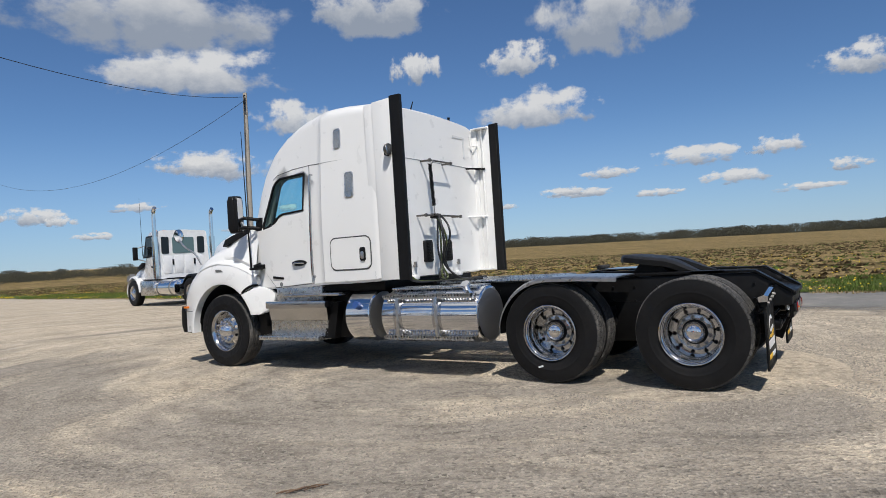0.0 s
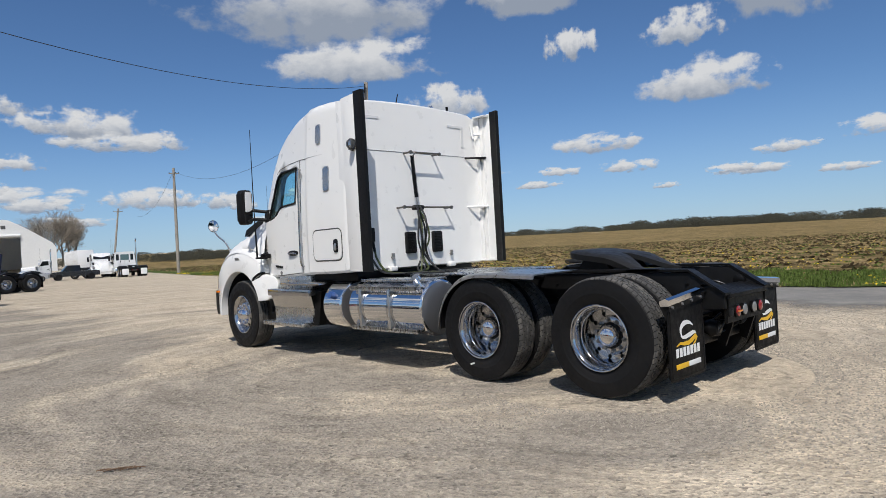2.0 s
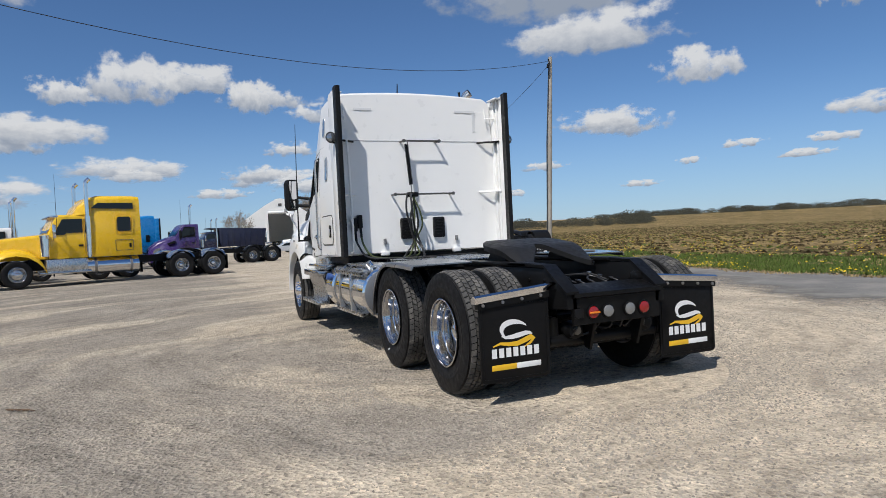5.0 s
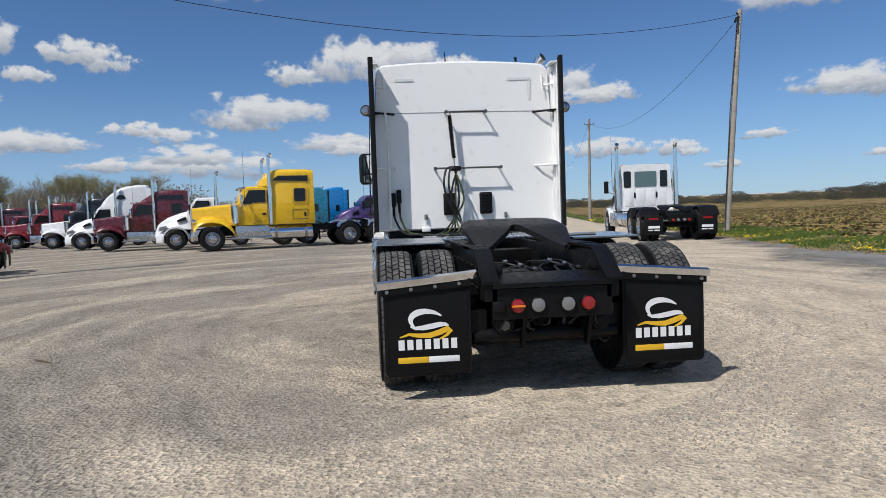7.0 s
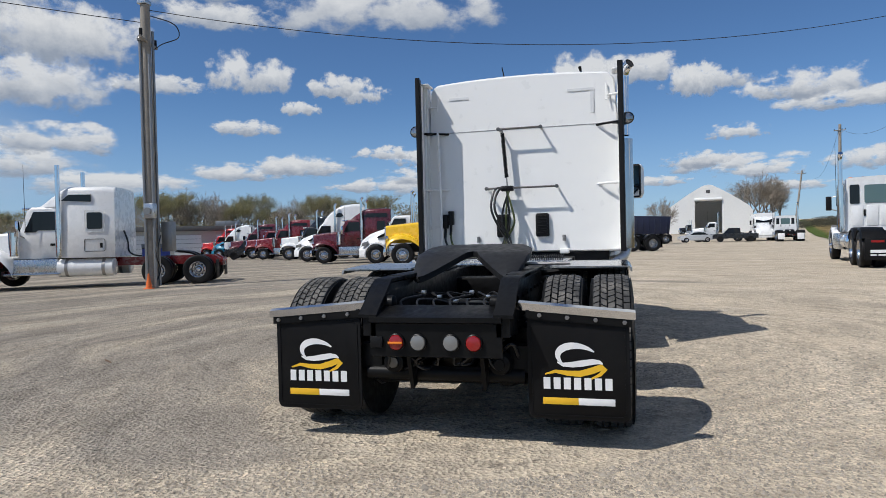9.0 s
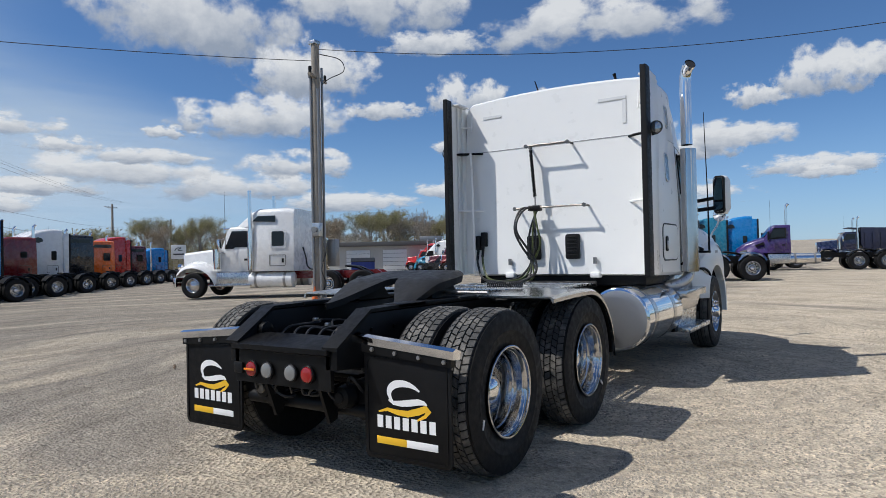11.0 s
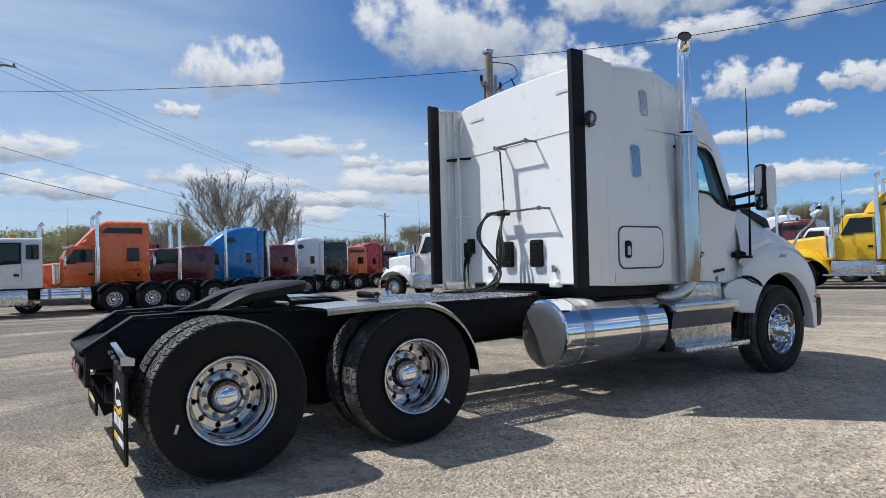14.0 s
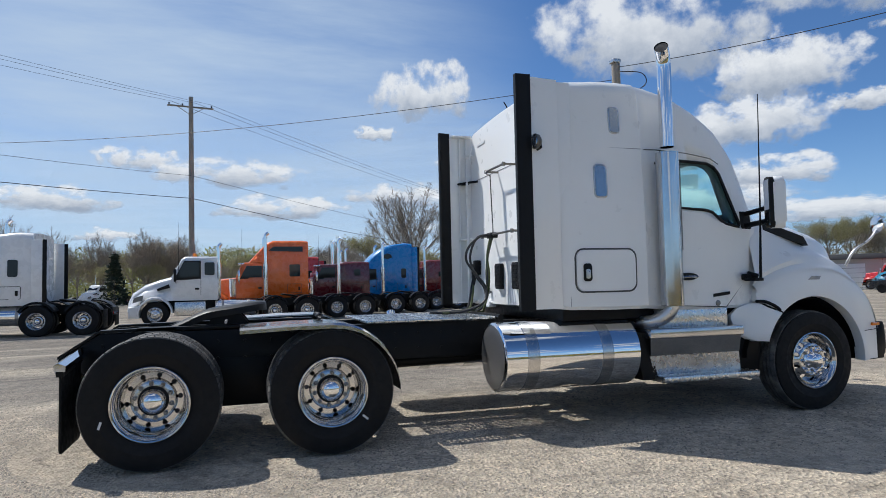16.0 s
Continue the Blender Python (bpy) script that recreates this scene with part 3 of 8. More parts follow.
def loose_stones():
    """Thousands of small stones lying singly on the lot round the truck."""
    rng = np.random.RandomState(8)
    base = np.array([(1, 0, -0.2), (0.3, 0.95, -0.2), (-0.8, 0.6, -0.2), (-0.8, -0.6, -0.2), (0.3, -0.95, -0.2), (0.15, 0.1, 0.8), (-0.3, -0.1, 0.7)])
    tri = np.array([(0, 1, 5), (1, 2, 6), (1, 6, 5), (2, 3, 6), (3, 4, 6), (4, 5, 6), (4, 0, 5)])
    count = 230000
    a, rad = rng.rand(count) * 6.2832, 1.6 + 11 * rng.rand(count) ** 1.2
    x, y = -0.3 + rad * np.cos(a) * 0.95, rad * np.sin(a)
    thick = np.sin(x * 1.7 + 2 * np.sin(y * 0.9)) + np.sin(y * 2.3 + 1.5 * np.sin(x * 1.1)) + rng.randn(count) * 0.9
    keep = thick > -0.7
    x, y = x[keep], y[keep]
    m = len(x)
    s = 0.0045 + 0.0095 * rng.rand(m) ** 2.4 + 0.014 * (rng.rand(m) > 0.985) * rng.rand(m)
    turn = rng.rand(m) * 6.2832
    p = base[None] * (0.65 + 0.7 * rng.rand(m, 7, 3)) * s[:, None, None]
    c, sn = np.cos(turn)[:, None], np.sin(turn)[:, None]
    z = -0.009 * np.clip(y - 6, 0, 70)
    v = np.stack((p[:, :, 0] * c - p[:, :, 1] * sn + x[:, None], p[:, :, 0] * sn + p[:, :, 1] * c + y[:, None], p[:, :, 2] * 0.8 + z[:, None]), -1).reshape(-1, 3)
    f = (tri[None] + 7 * np.arange(m)[:, None, None]).reshape(-1, 3)
    me = bpy.data.meshes.new("loose_stones")
    me.vertices.add(len(v)), me.loops.add(f.size), me.polygons.add(len(f))
    me.vertices.foreach_set("co", v.ravel()), me.loops.foreach_set("vertex_index", f.ravel())
    me.polygons.foreach_set("loop_start", np.arange(0, f.size, 3)), me.polygons.foreach_set("loop_total", np.full(len(f), 3))
    me.update(), me.validate()
    me.materials.append(STONE)
    return tagged(new("loose_stones", me), "loose grey and tan stones on the lot", "stones", kind="stuff")


loose_stones()


# ---- wheels, their meshes shared by all ----
def tyre_mesh(R=0.495, half=0.128, tread="drive", fine=True):
    n = 96 if fine else 40
    rb = R - (0.016 if fine else 0.004)
    prof = [(half * 0.78, 0.292), (half * 0.93, 0.31), (half * 1.02, 0.36), (half * 1.06, 0.405), (half * 1.03, 0.445), (half * 0.97, 0.475), (half * 0.90, rb - 0.008), (half * 0.82, rb)]
    prof = prof + [(half * 0.4, rb + 0.003), (-half * 0.4, rb + 0.003)] + [(-y, r) for y, r in prof[::-1]]
    if fine:
        prof[3:3] = [(half * 1.045, 0.378), (half * 1.058, 0.381), (half * 1.058, 0.386), (half * 1.05, 0.389)]
    prof = [(y, 0.256 + (r - 0.292) * (rb - 0.256) / (rb - 0.292)) for y, r in prof]
    bm = lathe(prof, n, close=True)
    treads = bmesh.new()
    if fine:
        count = 60
        for row, (y, w, sk) in enumerate(((-0.104, 0.046, 0.4), (-0.053, 0.044, -0.7), (0.0, 0.050, 0.7), (0.053, 0.044, -0.7), (0.104, 0.046, 0.4)) if tread == "drive" else ((-0.10, 0.05, 0), (-0.05, 0.04, 0), (0, 0.04, 0), (0.05, 0.04, 0), (0.10, 0.05, 0))):
            for k in range(count):
                a = 2 * math.pi * (k + 0.5 * (row % 2)) / count
                squeeze = 0.87 if tread == "drive" else 0.95
                da = math.pi / count * (0.82 if tread == "drive" else 0.97)
                cs = []
                for (s, t) in ((-1, -1), (-1, 1), (1, 1), (1, -1)):
                    aa = a + s * da + sk * t * da * 0.55
                    yy = (y + t * w * 0.5 * (1 - 0.12 * abs(s))) * squeeze
                    rt = R - (0.010 if abs(yy) > 0.105 else 0.0)
                    cs.append(((rb - 0.004) * math.cos(aa), yy, (rb - 0.004) * math.sin(aa)))
                    cs.append((rt * math.cos(aa), yy * 0.985, rt * math.sin(aa)))
                v = [treads.verts.new(c) for c in cs]
                for q in ((1, 3, 5, 7), (0, 2, 3, 1), (2, 4, 5, 3), (4, 6, 7, 5), (6, 0, 1, 7)):
                    treads.faces.new([v[i] for i in q])
    return finish(bm, "wheel", RUBBER, 40), finish(treads, "tread", TREAD, 40)


def disc(r0, r1, y_of, holes, hole_r, hole_at, n=120, rings=14, thick=0.012):
    """A wheel's disc with round openings cut through it; y_of gives its depth at each radius."""
    bm = bmesh.new()
    g = []
    for i in range(rings + 1):
        r = r0 + (r1 - r0) * i / rings
        g.append([bm.verts.new((r * math.cos(2 * math.pi * k / n), y_of(r), r * math.sin(2 * math.pi * k / n))) for k in range(n)])
    cent = [(hole_at * math.cos(2 * math.pi * (h + 0.5) / holes), hole_at * math.sin(2 * math.pi * (h + 0.5) / holes)) for h in range(holes)]

    def inside(x, z):
        return any((x - c[0]) ** 2 + (z - c[1]) ** 2 < hole_r ** 2 for c in cent)
    for a, b in zip(g, g[1:]):
        for k in range(n):
            q = (a[k], a[(k + 1) % n], b[(k + 1) % n], b[k])
            x, z = sum(v.co.x for v in q) / 4, sum(v.co.z for v in q) / 4
            if holes and inside(x, z):
                continue
            bm.faces.new(q)
    if holes:
        rim = {v for e in bm.edges if e.is_boundary for v in e.verts}
        for v in rim:
            for c in cent:
                d = Vector((v.co.x - c[0], 0, v.co.z - c[1]))
                if 1e-6 < d.length < hole_r * 1.6:
                    d = d.normalized() * hole_r
                    v.co.x, v.co.z = c[0] + d.x, c[1] + d.z
                    v.co.y = y_of(math.hypot(v.co.x, v.co.z))
                    break
    bmesh.ops.delete(bm, geom=[v for v in bm.verts if not v.link_faces], context="VERTS")
    r = bmesh.ops.extrude_face_region(bm, geom=list(bm.faces))
    for v in (x for x in r["geom"] if isinstance(x, bmesh.types.BMVert)):
        v.co.y -= thick
    return bm


def narrow(bm, k=0.862):
    for v in bm.verts:
        v.co.x, v.co.z = v.co.x * k, v.co.z * k
    return bm


def second(bm):
    """Gives a piece the second of its mesh's materials."""
    for f in bm.faces:
        f.material_index = 1
    return bm


def rim_dual_mesh(fine=True):
    """Outer drive wheel: a deep polished dish, outer face towards +y; tyre's middle at y = 0."""
    n = 72 if fine else 28
    bar = [(-0.125, 0.300), (-0.128, 0.312), (-0.118, 0.318), (-0.11, 0.290), (-0.02, 0.264), (0.05, 0.264), (0.09, 0.280), (0.112, 0.287), (0.122, 0.300), (0.130, 0.318), (0.136, 0.318), (0.139, 0.312), (0.137, 0.303), (0.128, 0.300), (0.108, 0.297), (0.103, 0.290), (0.101, 0.281), (0.094, 0.277), (0.045, 0.272), (0.040, 0.262), (0.030, 0.257), (-0.03, 0.250), (-0.09, 0.240), (-0.125, 0.27)]
    b = lathe(bar, n, close=True)
    d = disc(0.10, 0.250, lambda r: -0.088 + 0.030 * step(0.192, 0.180, r), 10, 0.0215, 0.2175, 180 if fine else 40, 24 if fine else 6)
    pad = lathe([(-0.056, 0.181), (-0.054, 0.178), (-0.054, 0.126), (-0.058, 0.122)], n)
    return finish(narrow(join(b, d, second(pad))), "rim", [BARREL, ALU], 40)


def rim_front_mesh(fine=True):
    n = 72 if fine else 28
    bar = [(-0.125, 0.300), (-0.118, 0.318), (-0.05, 0.262), (0.05, 0.262), (0.112, 0.287), (0.122, 0.300), (0.130, 0.318), (0.136, 0.318), (0.138, 0.309), (0.128, 0.294), (0.10, 0.275), (0.07, 0.262), (-0.09, 0.247)]
    b = lathe(bar, n, close=True)
    d = disc(0.06, 0.268, lambda r: 0.058 + 0.052 * step(0.26, 0.17, r), 10, 0.0235, 0.213, 120 if fine else 40, 16 if fine else 6)
    return finish(narrow(join(b, d), 0.875), "rim", BARREL, 40)


def rim_inner_mesh(n=40):
    return finish(narrow(lathe([(-0.125, 0.30), (-0.128, 0.315), (-0.10, 0.29), (0.10, 0.29), (0.128, 0.315), (0.125, 0.30), (0.05, 0.25), (0.05, 0.08), (0.03, 0.08), (0.03, 0.25), (-0.05, 0.25)], n, close=True)), "rim", STEEL, 40)


def nut_mesh(h=0.03, r=0.016, mat=None):
    return finish(lathe([(0, r * 1.25), (h * 0.2, r * 1.2), (h * 0.22, r), (h * 0.8, r * 0.92), (h, r * 0.5), (h, 0)], 6), "lug_nut", mat or CHROME, 30)


def hub_dual_mesh(n=32):
    collar = second(lathe([(-0.085, 0.112), (-0.044, 0.110), (-0.042, 0.094)], n))
    dome = lathe([(-0.06, 0.094), (-0.02, 0.0935), (-0.008, 0.0925), (0.006, 0.088), (0.020, 0.079), (0.032, 0.066), (0.041, 0.048), (0.047, 0.026), (0.049, 0)], n)
    return finish(join(dome, collar), "hub_cap", [CHROME, PLASTIC], 50)


def hub_front_mesh(n=32):
    return finish(lathe([(0.09, 0.115), (0.112, 0.112), (0.118, 0.10), (0.13, 0.085), (0.165, 0.075), (0.185, 0.05), (0.19, 0)], n), "hub_cap", CHROME, 40)


(TYRE_DRIVE, TREAD_DRIVE), (TYRE_STEER, TREAD_STEER) = tyre_mesh(), tyre_mesh(0.497, 0.136, "steer")
TYRE_FAR = tyre_mesh(0.497, 0.135, fine=False)[0]
RIM_DUAL, RIM_FRONT, RIM_INNER = rim_dual_mesh(), rim_front_mesh(), rim_inner_mesh()
RIM_DUAL_FAR, RIM_FRONT_FAR = rim_dual_mesh(False), rim_front_mesh(False)
NUT, NUT_FRONT = nut_mesh(0.030, 0.0165, STEEL), nut_mesh(0.060, 0.019)
HUB_DUAL, HUB_FRONT = hub_dual_mesh(), hub_front_mesh()
HUB_DUAL_FAR, HUB_FRONT_FAR = hub_dual_mesh(14), hub_front_mesh(14)


def wheel(truck, kind, x, y, z=0.497, fine=True, spin=0.0):
    """A wheel under a truck, with rim, hub cap and nuts as its parts. Its outer face looks away from the truck's middle."""
    at = pose(x, y, z, 0, spin, 0 if y > 0 else 180)
    if kind == "steer":
        w = part("wheel", TYRE_STEER if fine else TYRE_FAR, None, truck, at=at)
        part("rim", RIM_FRONT if fine else RIM_FRONT_FAR, None, w)
        part("hub_cap", HUB_FRONT if fine else HUB_FRONT_FAR, None, w)
    elif kind == "dual":
        w = part("wheel", TYRE_DRIVE if fine else TYRE_FAR, None, truck, at=at)
        part("rim", RIM_DUAL if fine else RIM_DUAL_FAR, None, w)
        part("hub_cap", HUB_DUAL if fine else HUB_DUAL_FAR, None, w)
    else:
        w = part("wheel", TYRE_DRIVE if fine else TYRE_FAR, None, truck, at=at)
        if fine:
            part("rim", RIM_INNER, None, w)
            part("tread", TREAD_DRIVE, None, w)["kind"] = "stuff"
        return w
    if fine:
        part("tread", TREAD_STEER if kind == "steer" else TREAD_DRIVE, None, w)["kind"] = "stuff"
        for k in range(10):
            a = 2 * math.pi * k / 10
            part("lug_nut", NUT if kind == "dual" else NUT_FRONT, None, w, at=pose((0.129 if kind == "dual" else 0.133) * math.cos(a), -0.054 if kind == "dual" else 0.100, (0.129 if kind == "dual" else 0.133) * math.sin(a)))
    return w


# ---- the white tractor: x forward, y to its left, the tandem's middle at x = 0 ----
# x, bottom, roof at the side, crown, half width low, half width at the roof, corner radius
SHELL = [
    (2.66, 1.09, 3.12, 0.04, 1.140, 1.08, 0.10), (2.69, 1.08, 3.145, 0.04, 1.160, 1.09, 0.12), (2.75, 1.07, 3.16, 0.04, 1.165, 1.095, 0.13), (3.15, 1.06, 3.20, 0.04, 1.165, 1.09, 0.14),
    (3.40, 1.06, 3.21, 0.04, 1.165, 1.085, 0.15), (3.54, 1.06, 3.205, 0.04, 1.165, 1.08, 0.15), (3.585, 1.06, 3.203, 0.04, 1.128, 1.05, 0.16), (3.66, 1.05, 3.20, 0.04, 1.118, 1.04, 0.16),
    (3.90, 1.04, 3.16, 0.04, 1.110, 1.01, 0.16), (4.10, 1.03, 3.10, 0.045, 1.100, 0.985, 0.16), (4.28, 1.03, 3.02, 0.05, 1.092, 0.965, 0.15), (4.42, 1.03, 2.93, 0.06, 1.085, 0.95, 0.14),
    (4.55, 1.03, 2.84, 0.07, 1.075, 0.935, 0.13), (4.65, 1.03, 2.72, 0.10, 1.066, 0.92, 0.11), (4.74, 1.03, 2.57, 0.16, 1.053, 0.92, 0.08), (4.82, 1.03, 2.35, 0.26, 1.04, 0.93, 0.06), (4.90, 1.035, 2.10, 0.38, 1.015, 0.935, 0.05),
    (4.97, 1.04, 1.93, 0.42, 0.985, 0.925, 0.05), (5.10, 1.05, 1.87, 0.32, 0.93, 0.88, 0.05), (5.30, 1.06, 1.84, 0.12, 0.88, 0.84, 0.05),
]


def shell_side(x, z):
    """Half width of the cab's side at a height."""
    zb, zs, cr, wl, wt, r = lerp_table(SHELL, x)
    t = min(1, max(0, (z - 1.75) / max(0.05, zs - r - 1.75)))
    return wl + (wt - wl) * t ** 1.4


def shell_section(row):
    x, zb, zs, cr, wl, wt, r = row
    half = [(wl - 0.03, zb - 0.0), (wl, zb + 0.03)]
    for k in range(1, 9):
        z = zb + 0.03 + (zs - r - zb - 0.03) * k / 8
        half.append((shell_side(x, z), z))
    w = half[-1][0]
    for k in range(1, 7):
        a = radians(90 * k / 6)
        half.append((w - r + r * math.cos(a), zs - r + r * math.sin(a)))
    w2 = w - r
    for k in range(1, 6):
        y = w2 * (1 - k / 6)
        half.append((y, zs + cr * (1 - (y / w2) ** 2)))
    return [(x, y, z) for y, z in half] + [(x, 0, zs + cr)] + [(x, -y, z) for y, z in half[::-1]]


WINDOW = [(3.885, 2.465), (4.36, 2.455), (4.45, 2.42), (4.505, 2.36), (4.69, 1.86), (4.68, 1.83), (4.60, 1.835), (4.50, 1.855), (4.42, 1.915), (4.36, 1.965), (4.28, 1.985), (3.905, 2.005)]


def surface_strip(outline, side, lift, thick=0.004):
    """A thin plate that follows the cab's side inside an outline of (x, z)."""
    bm = bmesh.new()
    a = [bm.verts.new((x, side * (shell_side(x, z) + lift), z)) for x, z in outline]
    f = bm.faces.new(a if side > 0 else a[::-1])
    bmesh.ops.triangulate(bm, faces=[f])
    r = bmesh.ops.extrude_face_region(bm, geom=list(bm.faces))
    for v in (q for q in r["geom"] if isinstance(q, bmesh.types.BMVert)):
        v.co.y -= side * thick
    return bm


def side_line(points, side, r=0.006, lift=0.0):
    return tube([(x, side * (shell_side(x, z) + lift), z) for x, z in points], r, 6)


def scaled(outline, grow):
    cx, cz = sum(p[0] for p in outline) / len(outline), sum(p[1] for p in outline) / len(outline)
    out = []
    for x, z in outline:
        d = Vector((x - cx, z - cz))
        d = d + d.normalized() * grow
        out.append((cx + d.x, cz + d.y))
    return out


NOSE = 0.17


def ahead(bm):
    """Carries what lies before the doors forward by the length of the nose piece."""
    for v in bm.verts:
        v.co.x += NOSE * step(4.62, 5.05, v.co.x)
    return bm


def main_truck():
    T = thing("tractor_truck", "white sleeper-cab highway tractor with bare fifth wheel, parked on gravel", "truck")
    # cab and sleeper shell, with the side windows cut right through
    sb = loft([shell_section(r) for r in SHELL])
    sme = finish(sb, "cab_shell", [WHITE, CABIN], 32)
    shell = new("cab_shell", sme)
    cutters = []
    for tool in (prism([(3.66, 1.15), (4.80, 1.15), (4.95, 1.80), (4.72, 2.40), (4.50, 2.68), (3.66, 2.80)], "y", -0.87, 0.87), prism(WINDOW, "y", -1.6, 1.6), prism([(4.40, 2.00), (5.9, 2.00), (5.9, 2.60), (4.40, 2.60)], "y", -0.80, 0.80)):
        cut = new("cutter", finish(tool, "cutter", [WHITE, CABIN]))
        for p in cut.data.polygons:
            p.material_index = 1
        mod = shell.modifiers.new("cut", "BOOLEAN")
        mod.operation, mod.object, mod.solver = "DIFFERENCE", cut, "EXACT"
        cutters.append(cut)
    bpy.context.view_layer.update()
    done = bpy.data.meshes.new_from_object(shell.evaluated_get(bpy.context.evaluated_depsgraph_get()))
    shell.modifiers.clear()
    shell.data = done
    done.name = "cab_shell"
    for cut in cutters:
        bpy.data.objects.remove(cut)
    shell.parent = T
    shell["label"] = "white painted cab and sleeper shell"
    # windshield laid on the sloping front
    ws = bmesh.new()
    g = []
    for i in range(9):
        x = 4.71 + (5.27 - 4.71) * i / 8
        zb, zs, cr, wl, wt, r = lerp_table(SHELL, x)
        w = shell_side(x, zs - r) - r
        g.append([ws.verts.new((x + 0.004, y * w, zs + cr * (1 - y * y) + 0.006)) for y in (k / 6 - 1 for k in range(13))])
    for a, b in zip(g, g[1:]):
        for k in range(12):
            ws.faces.new((a[k], a[k + 1], b[k + 1], b[k]))
    part("windshield", ws, GLASS, T, "tinted windshield").visible_shadow = False
    for s in (1, -1):
        door = part("door", surface_strip([(3.80, 1.09), (4.46, 1.05), (4.78, 1.35), (4.82, 1.80), (4.70, 1.80), (4.40, 1.88), (4.25, 1.96), (3.80, 1.98)], s, 0.012, 0.010), WHITE, T)
        part("window_frame", join(*[side_line(WINDOW + WINDOW[:1], s, 0.016, 0.0)]), PLASTIC, door)
        part("window_pane", surface_strip(WINDOW, s, -0.02, 0.004), GLASS, door).visible_shadow = False
        part("door_seam", side_line([(3.79, 2.55), (3.77, 2.0), (3.77, 1.08), (4.46, 1.045)], s, 0.005), SEAM, door)
        part("front_seam", side_line([(4.80, 1.80), (4.79, 1.36), (4.47, 1.045)], s, 0.005, 0.001), SEAM, door)
        part("door_handle", prism([(3.87 + 0.13 + 0.13 * math.cos(a) , 1.345 + 0.036 * math.sin(a)) for a in (2 * math.pi * k / 20 for k in range(20))], "y", s * 1.10, s * 1.128, bevel=0.006), PLASTIC, door, "black recessed door handle")
        part("handle_bar", tube([(3.90, s * 1.132, 1.335), (3.96, s * 1.142, 1.342), (4.06, s * 1.142, 1.345), (4.10, s * 1.132, 1.34)], 0.013, 8), ALU, door)
        part("badge", prism([(4.31, 1.145), (4.50, 1.165), (4.50, 1.195), (4.31, 1.175)], "y", s * 1.095, s * 1.107), PLASTIC, door, "small dark model badge, unreadable")
        part("grab_rail", tube(spline([(3.70, s * 1.12, 2.42), (3.70, s * 1.165, 2.38), (3.72, s * 1.165, 2.0), (3.74, s * 1.165, 1.5), (3.74, s * 1.165, 1.22), (3.74, s * 1.12, 1.16)]), 0.014, 8), ALU if s > 0 else BLACK, T)
        part("marker_light", lathe([(0, 0.03), (0.014, 0.028), (0.02, 0)], 14), CLEAR_LENS, T, at=pose(4.36, s * 1.09, 1.085, 0, 0, 0 if s > 0 else 180))
        # roof and panel lines
        part("roof_seam", side_line([(2.70, 2.545), (3.54, 2.545)], s, 0.004), FINE_SEAM, T)
        part("roof_seam", side_line([(3.60, 2.55), (3.75, 2.555), (4.10, 2.545), (4.42, 2.51), (4.52, 2.46)], s, 0.005), SEAM, T)
        part("panel_seam", side_line([(2.75, 1.10), (2.75, 2.98)], s, 0.0035), FINE_SEAM, T)
        # sleeper windows and luggage door
        for x0, x1, z0, z1 in ((3.225, 3.315, 2.69, 2.92), (3.035, 3.145, 2.085, 2.37)):
            w = part("sleeper_window", surface_strip(rounded(x0, x1, z0, z1, 0.03), s, 0.010, 0.02), SLIT, T, "narrow silvery sleeper window")
            part("gasket", join(side_line(rounded(x0 - 0.006, x1 + 0.006, z0 - 0.006, z1 + 0.006, 0.034) + rounded(x0 - 0.006, x1 + 0.006, z0 - 0.006, z1 + 0.006, 0.034)[:1], s, 0.009, 0.002)), ALU_DULL, w)
        ld = part("luggage_door", surface_strip(rounded(2.81, 3.41, 1.235, 1.60, 0.075), s, 0.010, 0.012), WHITE, T)
        o = rounded(2.80, 3.42, 1.225, 1.61, 0.08)
        part("door_gasket", side_line(o + o[:1], s, 0.008, 0.0), SEAM, ld)
        part("latch", prism(rounded(2.875, 2.955, 1.32, 1.48, 0.025), "y", s * 1.166, s * 1.188, bevel=0.005), PLASTIC, ld, "black paddle latch")
        part("latch_paddle", prism(rounded(2.893, 2.937, 1.345, 1.43, 0.015), "y", s * 1.18, s * 1.194, bevel=0.004), ALU_DULL, ld)
        # side extender behind the sleeper
        ex = part("side_extender", prism([(2.39, 1.085), (2.665, 1.085), (2.665, 3.12), (2.40, 3.135)], "y", s * 1.150, s * 1.172, bevel=0.006), WHITE, T, "white side fairing behind the sleeper")
        # overlap strip added behind the seam to stop a slit of sun
        part("sun_slit_filler", box(2.60, 2.80, min(s * 1.120, s * 1.1495), max(s * 1.120, s * 1.1495), 1.09, 3.11, 0.004), WHITE, ex)
        part("rubber_edge", prism([(2.262, s * 1.135), (2.27, s * 1.12), (2.30, s * 1.135), (2.40, s * 1.142), (2.405, s * 1.178), (2.30, s * 1.182), (2.265, s * 1.175)], "z", 1.075, 3.15), PLASTIC, ex, "black rubber trailing edge")
        part("top_flange", box(2.42, 2.66, min(s * 1.06, s * 1.15), max(s * 1.06, s * 1.15), 3.095, 3.115, 0.005), WHITE, ex)
        part("bottom_flange", box(2.45, 2.66, min(s * 1.05, s * 1.15), max(s * 1.05, s * 1.15), 1.09, 1.11, 0.004), WHITE, ex)
        part("rib", tube([(2.52, s * 1.135, 1.1), (2.52, s * 1.135, 3.1)], 0.012, 6), WHITE, ex)
